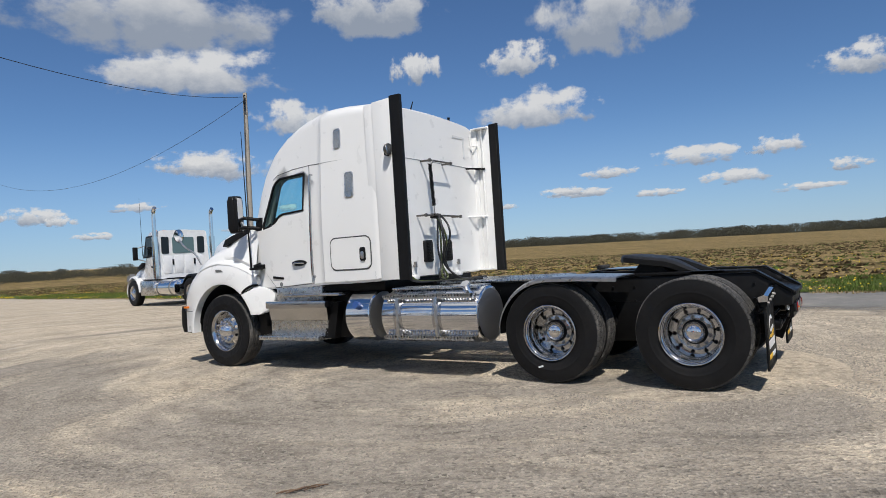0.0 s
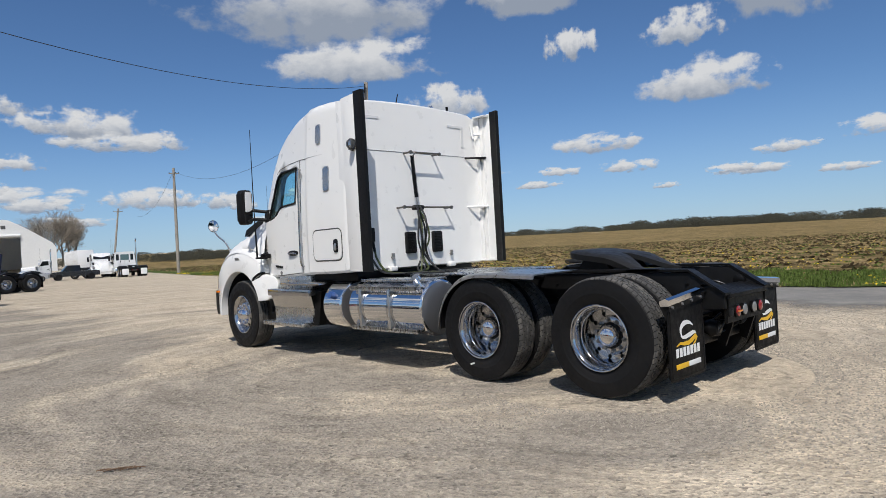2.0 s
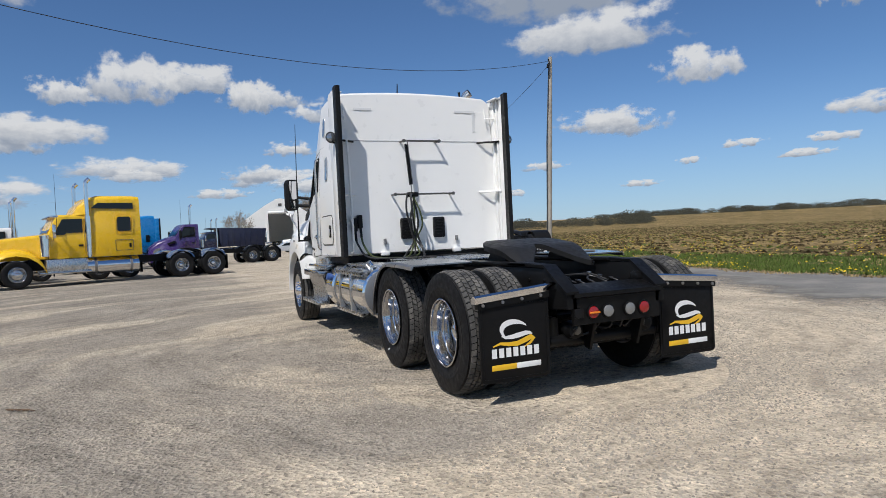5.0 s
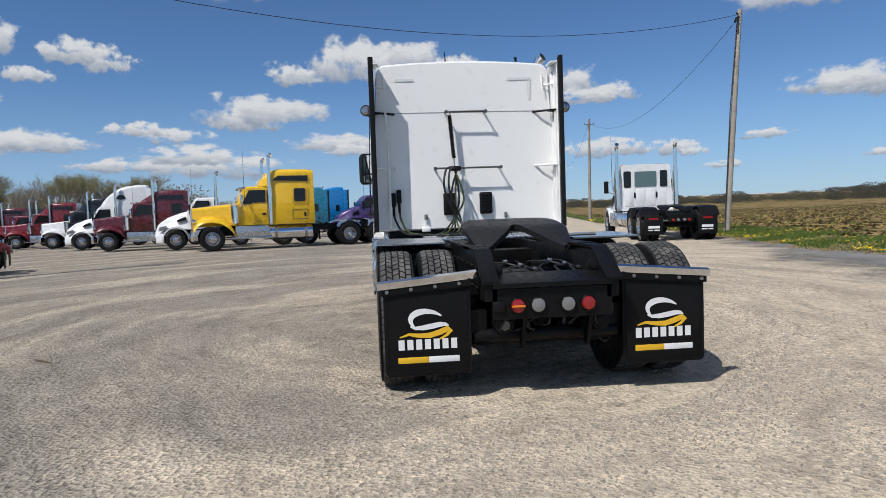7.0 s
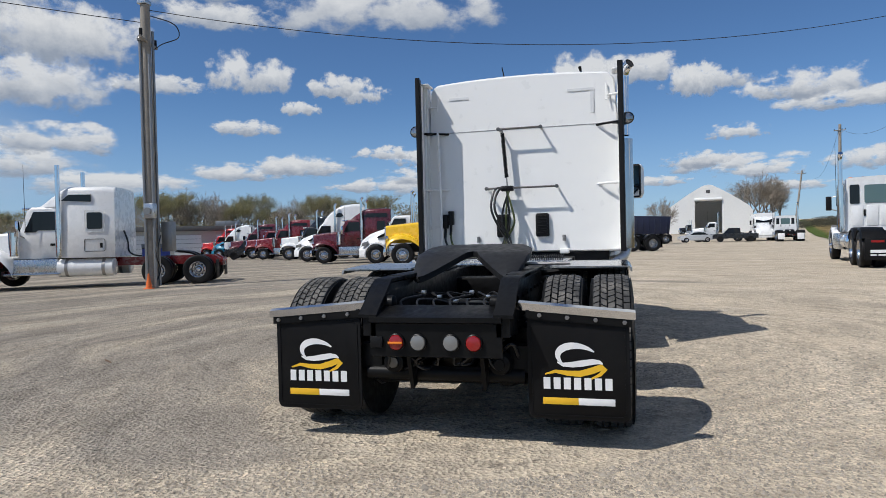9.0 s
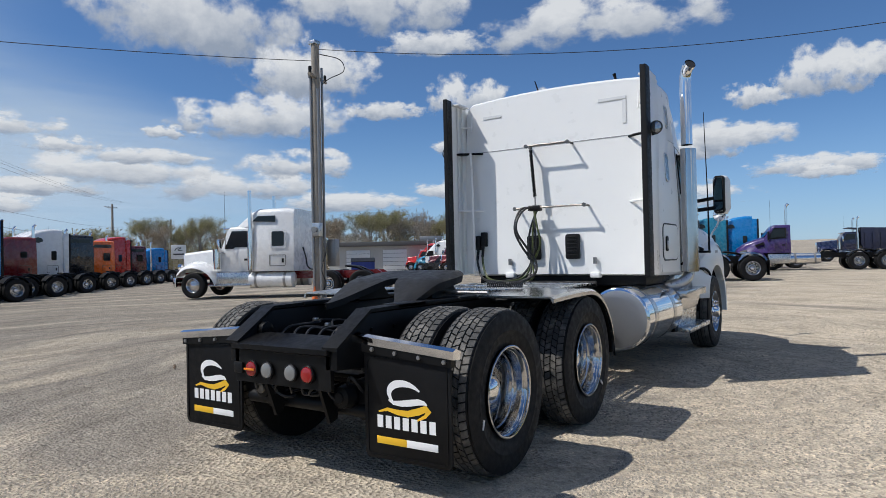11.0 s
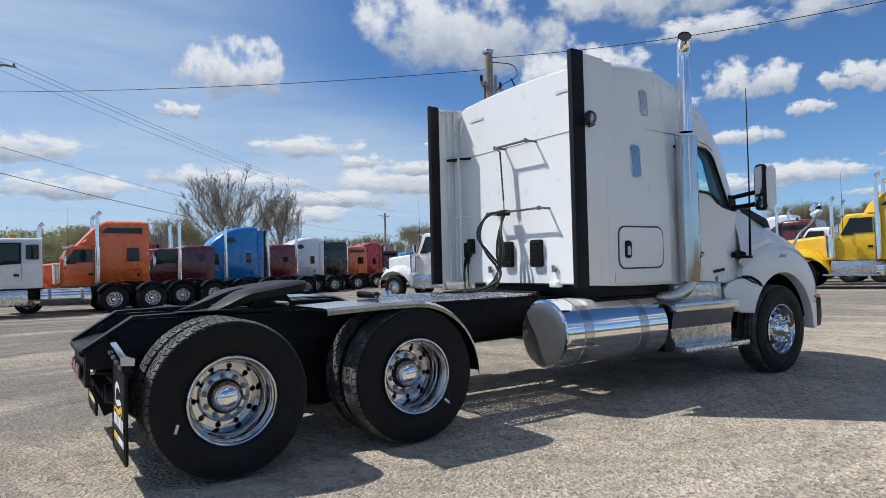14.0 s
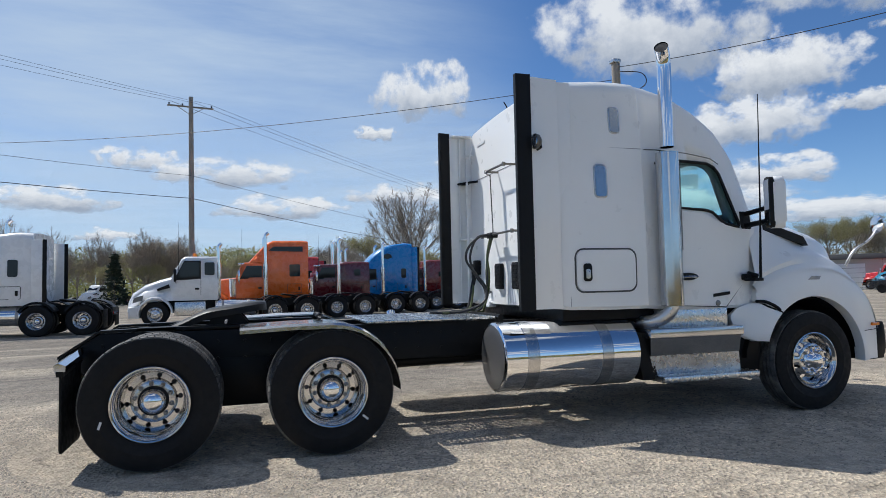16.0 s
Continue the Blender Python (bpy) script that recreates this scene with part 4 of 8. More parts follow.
        for z in (1.84, 2.52):
            part("stay", join(box(2.50, 2.62, min(s * 1.06, s * 1.15), max(s * 1.06, s * 1.15), z, z + 0.02, 0.005), tube([(2.67, s * 0.88, z + 0.01), (2.60, s * 0.95, z + 0.01), (2.5, s * 1.14, z + 0.01)], 0.014, 8)), BLACK if z > 2 else WHITE, ex)
        part("hinge_clip", join(tube([(2.64, s * 1.0, 2.86), (2.58, s * 1.13, 2.86)], 0.012, 6), tube([(2.64, s * 1.0, 3.0), (2.6, s * 1.0, 2.8)], 0.01, 6)), WHITE, ex)
        lp = part("work_light", lathe([(-0.03, 0.0), (-0.028, 0.03), (0.0, 0.062), (0.028, 0.068), (0.034, 0.064)], 24), RACK_METAL, T, "round dark metal work light", at=pose(2.44, s * 1.225, 2.545, 0, 0, 90))
        part("lens", lathe([(0.03, 0.056), (0.036, 0.04), (0.038, 0)], 24), SLIT, lp)
        part("bracket", tube([(0, -0.02, 0), (0.0, -0.03, -0.05), (-s * 0.06, -0.02, -0.06)], 0.012, 8), BLACK, lp)
    # rear wall
    part("rear_seam", tube([(2.658, -1.05, 2.545), (2.658, 1.05, 2.545)], 0.004, 6), FINE_SEAM, T)
    for y0, y1 in ((-0.318, -0.163), (0.145, 0.30)):
        v = part("wall_vent", prism(rounded(y0, y1, 1.255, 1.53, 0.02), "x", 2.615, 2.668, bevel=0.01), PLASTIC, T, "black air vent")
        for k in range(6):
            part("slat", box(2.608, 2.618, y0 + 0.02, y1 - 0.02, 1.285 + k * 0.04, 1.305 + k * 0.04, 0.003), BLACK, v)
    for ya, yb, z, off in ((-0.253, 0.243, 2.52, 0.14), (-0.424, 0.398, 1.825, 0.14)):
        rk = part("hose_rack", tube([(2.66 - off, ya, z + 0.01), (2.66 - off, yb, z + 0.01)], 0.012, 10), RACK_METAL, T, "dull metal hose bar on stand-offs")
        for y in (ya, yb):
            part("stand_off", join(tube([(2.665, y, z + 0.01), (2.66 - off, y, z + 0.01)], 0.012, 10), tube([(2.66 - off - 0.012, y, z + 0.01), (2.66 - off + 0.012, y, z + 0.01)], 0.022, 12)), RACK_METAL, rk)
    sp = part("tensioner_spring", tube([(2.55 + 0.012 * math.cos(k * 0.9), 0.20 - 0.04 * k / 260 + 0.024 * math.cos(k * 0.9), 2.49 - 0.53 * k / 260) for k in range(260)], 0.0055, 5), BLACK, T, "black coil spring holding the hoses")
    part("spring_hook", tube(spline([(2.52, 0.21, 2.54), (2.50, 0.20, 2.51), (2.55, 0.19, 2.48)]), 0.008, 6), STEEL, sp)
    part("chain", tube([(2.55, 0.16, 1.96), (2.55, 0.155, 1.86)], 0.008, 6), STEEL, sp)
    part("hose_clamp", box(2.50, 2.58, 0.08, 0.23, 1.80, 1.86, 0.012), PLASTIC, T)
    runs = [(0.11, 0.02, 0.32, HOSE_BLACK), (0.13, 0.05, 0.26, HOSE_GREEN), (0.16, 0.20, 0.20, HOSE_BLACK), (0.18, 0.10, 0.14, HOSE_GREEN)]
    for i, (y, bulge, end, m) in enumerate(runs):
        part("air_hose", tube(spline([(2.54, y, 1.86), (2.50 - 0.015 * i, y + 0.055 * (1.5 - i), 1.62), (2.49 - 0.01 * i, y + 0.075 * (1.5 - i), 1.42), (2.48, 0.6 * y + 0.4 * end, 1.22), (2.42, end, 1.06), (2.15 + 0.1 * i, end + 0.12, 1.02), (1.9 + 0.12 * i, end + 0.05, 1.015)]), 0.012, 8), m, T, "coiled air and brake hose")
    for dy, reach in ((0.0, 2.28), (0.05, 2.34)):
        part("hose_loop", tube(spline([(2.53, 0.15 + dy, 1.84), (2.42, 0.22 + dy, 1.82), (reach + 0.02, 0.26 + dy, 1.70), (reach, 0.26 + dy, 1.56), (2.38, 0.20 + dy, 1.40), (2.45, 0.13 + dy, 1.26), (2.40, 0.10, 1.12), (2.20, 0.16, 1.03), (1.95, 0.25 + dy, 1.02)]), 0.013, 8), HOSE_BLACK, T, "hanging loop of black air hose")
    for y, z in ((0.93, 1.38), (0.86, 1.42)):
        c = part("hose_connector", join(box(2.58, 2.66, y - 0.03, y + 0.03, z, z + 0.17, 0.01), tube([(2.60, y, z + 0.02), (2.57, y, z - 0.12)], 0.017, 8)), PLASTIC, T, "black gladhand connector")
        part("hose", tube(spline([(2.57, y, z - 0.1), (2.55, y - 0.02, 1.2), (2.48, y - 0.12, 1.05), (2.3, y - 0.4, 1.02), (1.95, 0.1, 1.02)]), 0.013, 8), HOSE_GREEN if y < 0.9 else HOSE_BLACK, c)
    part("wall_grab_rail", tube(spline([(2.66, 1.00, 2.52), (2.60, 1.00, 2.53), (2.56, 0.99, 2.50), (2.56, 0.98, 2.2), (2.56, 0.97, 1.5), (2.56, 0.97, 1.15), (2.66, 0.97, 1.12)]), 0.015, 8), WHITE, T)
    for y in (0.53, -0.49):
        part("tie_hook", join(tube([(2.66, y, 1.22), (2.62, y, 1.22)], 0.014, 8), tube([(2.63, y, 1.20), (2.63, y, 1.27)], 0.02, 8)), STEEL, T)
        part("cab_mount", box(2.61, 2.70, y - 0.055, y + 0.055, 1.05, 1.11, 0.012), WHITE, T)
    part("reflective_strip", join(box(2.652, 2.659, 0.62, 0.86, 2.935, 2.965), ), GREY_FILM, T, "grey conspicuity tape")
    part("reflective_strip", join(box(2.652, 2.659, -0.86, -0.56, 2.935, 2.965), box(2.652, 2.659, -0.86, -0.82, 2.68, 2.93)), GREY_FILM, T, "grey conspicuity tape")
    part("roof_antenna", tube([(2.80, 0.20, 3.20), (2.74, 0.215, 3.31)], [0.009, 0.006], 8), BLACK, T)
    part("roof_antenna", tube([(2.80, -0.72, 3.16), (2.78, -0.70, 3.25)], [0.01, 0.02], 8), BLACK, T)
    # hood and fenders
    hood_rows = []
    FTOP = [(4.80, 1.215, 1.13), (4.92, 1.295, 1.165), (5.05, 1.355, 1.185), (5.25, 1.41, 1.195), (5.48, 1.432, 1.20), (5.70, 1.408, 1.20), (5.87, 1.35, 1.195), (6.05, 1.225, 1.18), (6.18, 1.105, 1.165), (6.28, 0.985, 1.14), (6.36, 0.84, 1.10), (6.44, 0.72, 1.06)]
    HTOP = [(4.80, 1.91, 0.98), (5.1, 1.905, 0.93), (5.4, 1.885, 0.86), (5.67, 1.845, 0.79), (5.97, 1.78, 0.72), (6.22, 1.71, 0.64), (6.42, 1.63, 0.55), (6.55, 1.52, 0.45), (6.62, 1.36, 0.38)]
    for k in range(25):
        x = 4.80 + (6.44 - 4.80) * k / 24
        fz, fy = lerp_table(FTOP, x)
        hz, hy = lerp_table(HTOP, x + 0.18 * step(6.07, 6.44, x))
        inner = hy + 0.10
        half = [(fy, fz - 0.03), (fy - 0.015, fz), (fy - 0.06, fz + 0.035), (fy * 0.75 + inner * 0.25, fz + 0.06 + 0.05 * (hz - fz)), (fy * 0.42 + inner * 0.58, fz + 0.09 + 0.16 * (hz - fz)), (inner, fz + 0.45 * (hz - fz) + 0.02), (hy + 0.05, fz + 0.75 * (hz - fz)), (hy, hz - 0.05), (hy - 0.06, hz - 0.008), (hy * 0.6, hz + 0.02), (hy * 0.3, hz + 0.032)]
        hood_rows.append([(x + 0.16 * step(6.07, 6.44, x) * (1 - y / fy), y, z) for y, z in half] + [(x + 0.16 * step(6.07, 6.44, x), 0, hz + 0.035)] + [(x + 0.16 * step(6.07, 6.44, x) * (1 - y / fy), -y, z) for y, z in half[::-1]])
    hood = part("hood", loft(hood_rows, cap=False, ring=False), WHITE, T, "white sloping hood", smooth=50)
    part("grille", ahead(loft([[(6.43, y, z) for y, z in ((-0.36, 1.25), (0.36, 1.25), (0.42, 0.62), (-0.42, 0.62))], [(6.30, y, z) for y, z in ((-0.5, 1.4), (0.5, 1.4), (0.6, 0.6), (-0.6, 0.6))]])), CHROME, hood)
    for s in (1, -1):
        # fender side with its wheel arch
        def guard(profile, a0, a1, n):
            """A skin between the wheel arch from a0 to a1 degrees and an outer line of (x, z)."""
            run = [0.0]
            for p, q in zip(profile, profile[1:]):
                run.append(run[-1] + math.dist(p, q))
            tab = [(r, *p) for r, p in zip(run, profile)]
            fb, g = bmesh.new(), []
            for k in range(n + 1):
                o = lerp_table(tab, run[-1] * k / n)
                a = radians(a0 + (a1 - a0) * k / n)
                i = (5.425 + 0.615 * math.cos(a), 0.50 + 0.625 * math.sin(a))
                yo = lerp_table([(4.5, 1.08), (4.62, 1.11), (4.8, 1.14), (4.95, 1.17), (5.15, 1.19), (6.05, 1.19), (6.2, 1.17), (6.32, 1.13), (6.37, 1.11)], o[0])[0]
                g.append([fb.verts.new(p) for p in ((i[0], s * 1.10, i[1]), (i[0], s * 1.215, i[1]), (i[0] * 0.9 + o[0] * 0.1, s * 1.222, i[1] * 0.9 + o[1] * 0.1), (i[0] * 0.45 + o[0] * 0.55, s * (yo + 0.018), i[1] * 0.45 + o[1] * 0.55), (i[0] * 0.15 + o[0] * 0.85, s * (yo + 0.006), i[1] * 0.15 + o[1] * 0.85), (o[0], s * (yo - 0.02), o[1]), (o[0] * 0.97 + 5.425 * 0.03, s * (yo - 0.12), o[1] * 0.97 + 0.015))])
            for a, b in zip(g, g[1:]):
                for k in range(6):
                    fb.faces.new((a[k], a[k + 1], b[k + 1], b[k]))
            return fb
        fen = part("fender", guard([(4.805, 1.095), (4.79, 1.15), (4.82, 1.22), (4.92, 1.29), (5.05, 1.35), (5.25, 1.405), (5.48, 1.427), (5.70, 1.403), (5.87, 1.345), (6.05, 1.22), (6.18, 1.10), (6.28, 0.98), (6.335, 0.85), (6.355, 0.72), (6.36, 0.58), (6.36, 0.46)], 130, -4, 36), WHITE, T, "white front fender", smooth=55)
        part("fender_extension", guard([(4.76, 0.702), (4.66, 0.73), (4.59, 0.80), (4.55, 0.87), (4.52, 0.955), (4.60, 1.03), (4.70, 1.065), (4.80, 1.078)], 161, 131.5, 16), WHITE, T, "white cab-mounted rear piece of the fender", smooth=55)
        part("bumper_crease", tube([(6.045, s * 1.224, 0.76), (6.20, s * 1.19, 0.765), (6.352, s * 1.118, 0.77)], 0.004, 5), SEAM, fen)
        part("fender_gap", tube(spline([(5.02, s * 1.205, 0.985), (4.95, s * 1.195, 1.04), (4.86, s * 1.165, 1.085), (4.78, s * 1.13, 1.09)]), 0.016, 6), BLACK, fen)
        part("splash_liner", ahead(loft([[(5.255 + 0.61 * math.cos(radians(a)), s * y, 0.5 + 0.61 * math.sin(radians(a))) for y in (0.72, 0.9, 1.12)] for a in range(8, 178, 8)], ring=False, cap=False)), BLACK, fen)
        part("splash_guard", prism([(4.58, 0.93), (4.90, 0.93), (4.86, 0.72), (4.86, 0.42), (4.70, 0.40), (4.62, 0.46)], "y", min(s * 0.86, s * 1.06), max(s * 0.86, s * 1.06), bevel=0.01), BLACK, fen, "black splash guard behind the wheel")
        part("bumper_end", ahead(prism([(6.28, 0.83), (6.30, 0.78), (6.31, 0.56), (6.27, 0.45), (6.05, 0.44), (6.03, 0.56), (6.24, 0.80)], "y", s * 0.7, s * 1.10, bevel=0.012)), BLACK, fen, "black bumper corner")
        part("marker", ahead(box(6.06, 6.15, min(s * 1.12, s * 1.165), max(s * 1.12, s * 1.165), 0.80, 0.83, 0.004)), AMBER, fen)
        part("vent_badge", ahead(prism([(5.19, 1.290), (5.33, 1.290), (5.35, 1.325), (5.24, 1.325)], "y", s * 1.18, s * 1.212)), STEEL, fen, "small chrome badge")
        part("hood_intake", prism([(5.06, 1.80), (5.64, 1.645), (5.58, 1.74), (5.10, 1.885)], "y", s * 0.80, s * 0.965), PLASTIC, hood, "black hood-side intake")
        part("hood_latch", join(tube([(4.72, s * 1.10, 1.36), (4.80, s * 1.15, 1.33)], 0.03, 8), box(4.66, 4.80, min(s * 1.08, s * 1.14), max(s * 1.08, s * 1.14), 1.30, 1.36, 0.01)), BLACK, hood)
        # mirrors
        xm, ym = (4.92, 1.30) if s > 0 else (4.79, -1.40)
        mi = part("door_mirror", prism(rounded(-0.103, 0.103, 1.786, 2.274, 0.06), "x", -0.025, 0.085 if s < 0 else 0.07, bevel=0.035 if s < 0 else 0.025), WHITE if s < 0 else PLASTIC, T, "tall door mirror on black arms", at=pose(xm, ym, 0, 0, 0, 22 if s > 0 else -24) @ Matrix.Diagonal((1, 0.86 if s > 0 else 0.74, 1, 1)))
        part("mirror_housing", prism(rounded(-0.10, 0.10, 1.79, 2.27, 0.05), "x", -0.06, -0.012, bevel=0.012), PLASTIC, mi)
        part("mirror_glass", box(-0.064, -0.059, -0.08, 0.08, 1.96, 2.245, 0.0), CHROME, mi)
        part("convex_glass", box(-0.065, -0.059, -0.08, 0.08, 1.815, 1.935, 0.0), CHROME, mi)
        base = part("mirror_arm", loft([[(4.66, s * 0.93, 1.79), (4.86, s * 0.93, 1.79), (4.82, s * 0.93, 2.00), (4.68, s * 0.93, 2.00)], [(4.71, s * 1.05, 1.81), (4.84, s * 1.05, 1.81), (4.82, s * 1.05, 1.98), (4.72, s * 1.05, 1.98)]]), PLASTIC, T)
        part("upper_bar", tube([(4.78, s * 1.03, 1.955), (xm + 0.03, ym - s * 0.05, 2.0)], 0.024, 10), PLASTIC, base)
        part("lower_bar", tube([(4.78, s * 1.03, 1.84), (xm + 0.03, ym - s * 0.05, 1.87)], 0.026, 10), PLASTIC, base)
        hm = part("hood_mirror", lathe([(-0.03, 0.0), (-0.028, 0.05), (-0.012, 0.085), (0.006, 0.098), (0.012, 0.095)], 28), CHROME if s < 0 else PLASTIC, T, "round convex hood mirror", at=pose(6.3 + NOSE, s * 1.08, 1.86, 0, 0, 90 + s * 12))
        part("glass", lathe([(0.010, 0.092), (0.022, 0.05), (0.026, 0)], 28), CHROME, hm)
        part("stalk", ahead(tube(spline([(6.32, s * 1.08, 1.84), (6.2, s * 1.06, 1.70), (6.02, s * 1.02, 1.58), (5.95, s * 0.97, 1.42)]), 0.014, 8)), ALU_DULL, T)
        part("cab_antenna", tube([(4.74, s * 1.25, 1.32), (4.78, s * 1.24, 2.0), (4.85, s * 1.20, 3.13)], [0.014, 0.008, 0.004], 8), BLACK, T)
        part("antenna_bracket", box(4.66, 4.76, min(s * 1.12, s * 1.27), max(s * 1.12, s * 1.27), 1.29, 1.32, 0.006), BLACK, T)
        # steps below the door
        st = part("lower_step", box(3.62, 4.68, min(s * 1.02, s * 1.25), max(s * 1.02, s * 1.25), 0.385, 0.44, 0.008), PLATE, T, "diamond-plate step")
        part("step_skirt", loft([[(3.54, s * 1.15, 0.80), (4.55, s * 1.15, 0.80), (4.57, s * 1.09, 0.62), (3.575, s * 1.09, 0.62)], [(3.54, s * 1.175, 0.80), (4.55, s * 1.175, 0.80), (4.57, s * 1.115, 0.62), (3.575, s * 1.115, 0.62)]]), ALU, st, "smooth polished step skirt")
        part("tread_skirt", loft([[(3.575, s * 1.08, 0.615), (4.57, s * 1.08, 0.615), (4.60, s * 1.06, 0.44), (3.62, s * 1.06, 0.44)], [(3.575, s * 1.11, 0.615), (4.57, s * 1.11, 0.615), (4.60, s * 1.09, 0.44), (3.62, s * 1.09, 0.44)]]), PLATE, st, "bright diamond-plate skirt")
        part("upper_step", box(3.50, 4.53, min(s * 0.95, s * 1.24), max(s * 0.95, s * 1.24), 0.785, 0.875, 0.012), ALU, T, "polished upper step")
        part("step_riser", box(3.70, 4.50, min(s * 0.9, s * 1.06), max(s * 0.9, s * 1.06), 0.87, 1.04, 0.008), PLATE, T)
        part("step_end", prism([(3.56, 0.84), (3.66, 0.40), (3.50, 0.40), (3.40, 0.84)], "y", min(s * 0.7, s * 1.1), max(s * 0.7, s * 1.1)), BLACK, T)
    # raised diamonds on the step skirts
    for s in (1, -1):
        dm = bmesh.new()
        for i in range(30):
            for j in range(6):
                t = (j + 0.5) / 6
                z, y = 0.46 + 0.145 * t, s * (1.093 + 0.02 * (0.02 + 0.145 * t) / 0.175)
                x = 3.615 + i * 0.0325 - 0.035 * t + 0.016 * (j % 2)
                a = 0.010 if (i + j) % 2 else -0.010
                q = [dm.verts.new((x + dx, y + s * h, z + dz)) for dx, dz, h in ((-a * 1.2, -0.012, 0.0), (0.005, 0.0, 0.005), (a * 1.2, 0.012, 0.0), (-0.005, 0.0, 0.005))]
                dm.faces.new(q)
        part("diamond_tread", dm, PLATE, T)["kind"] = "stuff"
    # exhaust stack on the right
    ex = part("exhaust_pipe", tube(spline([(3.76, -1.22, 2.55), (3.76, -1.22, 2.9), (3.76, -1.22, 3.25), (3.752, -1.228, 3.36), (3.722, -1.258, 3.43), (3.68, -1.30, 3.465)]), 0.064, 20, cap=False), CHROME, T, "polished upright exhaust stack")
    part("stack_mouth", tube([(3.70, -1.28, 3.448), (3.683, -1.297, 3.462)], 0.061, 20), INSIDE, ex)
    sh = part("heat_shield", loft([[(x, y, z) for x, y in [(3.76 + 0.105 * math.cos(radians(a)), -1.215 + 0.105 * math.sin(radians(a))) for a in range(150, 391, 20)] + [(3.76 + 0.10 * math.cos(radians(a)), -1.215 + 0.10 * math.sin(radians(a))) for a in range(390, 149, -20)]] for z in (1.08, 2.50)]), BARREL, T, "polished heat shield with punched edge")
    for k in range(34):
        for c in (0, 1):
            part("hole", HOLE, None, sh, at=pose(3.862 - 0.012 * c, -1.225 - 0.045 * c, 1.60 + k * 0.0235, 0, 0, -20 - 30 * c))
    part("elbow", tube(spline([(3.76, -1.215, 1.15), (3.75, -1.21, 1.05), (3.68, -1.15, 0.96), (3.58, -1.0, 0.92), (3.5, -0.7, 0.90)]), 0.062, 16), ALU_DULL, T)
    # fuel tanks
    def tank(x0, x1, s, bands, name="fuel_tank"):
        r, yc, zc = 0.303, s * 0.905, 0.668
        b = lathe([(x0 + 0.012, 0.0), (x0 - 0.012, 0.20), (x0, 0.285), (x0 + 0.012, r), (x1 - 0.012, r), (x1, 0.285), (x1 + 0.012, 0.2), (x1 - 0.01, 0.0)], 56)
        for v in b.verts:
            v.co = (v.co.y, yc + v.co.x, zc + v.co.z)
        t = part(name, b, CHROME, T, "polished round aluminium fuel tank")
        for xe, g in ((x0, -0.004), (x1, 0.004)):
            eb = lathe([(xe + g + (0.012 if g < 0 else -0.01), 0.0), (xe + 4 * g, 0.20), (xe + g, 0.278)], 56)
            for v in eb.verts:
                v.co = (v.co.y, yc + v.co.x, zc + v.co.z)
            part('end_cap', eb, CAP_METAL, t, 'brushed domed tank end')
        for x in bands:
            bb = lathe([(x - 0.055, r), (x - 0.055, r + 0.004), (x + 0.055, r + 0.004), (x + 0.055, r)], 56)
            for v in bb.verts:
                v.co = (v.co.y, yc + v.co.x, zc + v.co.z)
            part("tank_strap", bb, ALU, t)
        return t
    t1 = tank(2.10, 3.42, -1, (2.36, 3.08))
    t2 = tank(1.42, 2.68, 1, (1.93, 2.45))
    part("filler_cap", tube([(1.62, 1.02, 0.93), (1.62, 1.08, 1.01)], 0.05, 16), CHROME, t2)
    for z, y0, y1 in ((0.885, 1.02, 1.20), (0.435, 1.05, 1.20)):
        part("tank_step", join(box(1.48, 2.64, y0, y0 + 0.02, z - 0.02, z + 0.025), box(1.48, 2.64, y1 - 0.02, y1, z - 0.02, z + 0.025), box(1.48, 2.64, (y0 + y1) / 2 - 0.012, (y0 + y1) / 2 + 0.012, z, z + 0.02), *[box(1.48 + 0.0385 * k, 1.50 + 0.0385 * k, y0, y1, z, z + 0.022) for k in range(31)]), PLATE, t2, "perforated bright tank step")
    for x in (1.93, 2.45):
        part("step_bracket", box(x - 0.02, x + 0.02, 1.15, 1.212, 0.45, 0.88, 0.004), ALU_DULL, t2)
    part("tank_cover", box(1.50, 2.62, 0.72, 1.05, 0.955, 0.985, 0.006), PLATE, t2)
    d1 = tank(2.86, 3.22, 1, (), "fluid_tank")
    part("filler_cap", tube([(3.04, 1.17, 0.80), (3.04, 1.225, 0.815)], 0.045, 16), material("blue_cap", (0.03, 0.08, 0.25), 0.4), d1, "blue filler cap")
    part("step_top", box(3.28, 4.20, 1.0, 1.23, 0.925, 0.96, 0.008), ALU, T)
    # chassis
    for s in (1, -1):
        rail = prism([(-1.12, 0.98), (-1.40, 0.80), (-1.40, 0.68), (-1.12, 0.66), (5.6, 0.62), (5.6, 0.88), (2.3, 0.97)], "y", s * 0.36, s * 0.45, bevel=0.008)
        rl = part("frame_rail", rail, BLACK, T)
        for x in np.arange(-1.1, 2.2, 0.22):
            for z in (0.74, 0.88):
                part("bolt", RIVET, None, rl, at=pose(float(x), s * 0.452, z, 0, 0, 0 if s > 0 else 180))
        part("rail_flange", prism([(-1.12, 0.985), (-1.42, 0.79), (-1.42, 0.81), (-1.12, 1.005), (-0.55, 1.015), (-0.55, 0.99)], "y", s * 0.355, s * 0.47), BLACK, T)
        # quarter fender over the forward drive wheels
        arc = [(-0.04, 1.022), (0.35, 1.038), (0.66, 1.04)] + [(0.66 + 0.54 * math.sin(radians(a)), 0.50 + 0.54 * math.cos(radians(a))) for a in range(10, 95, 8)]
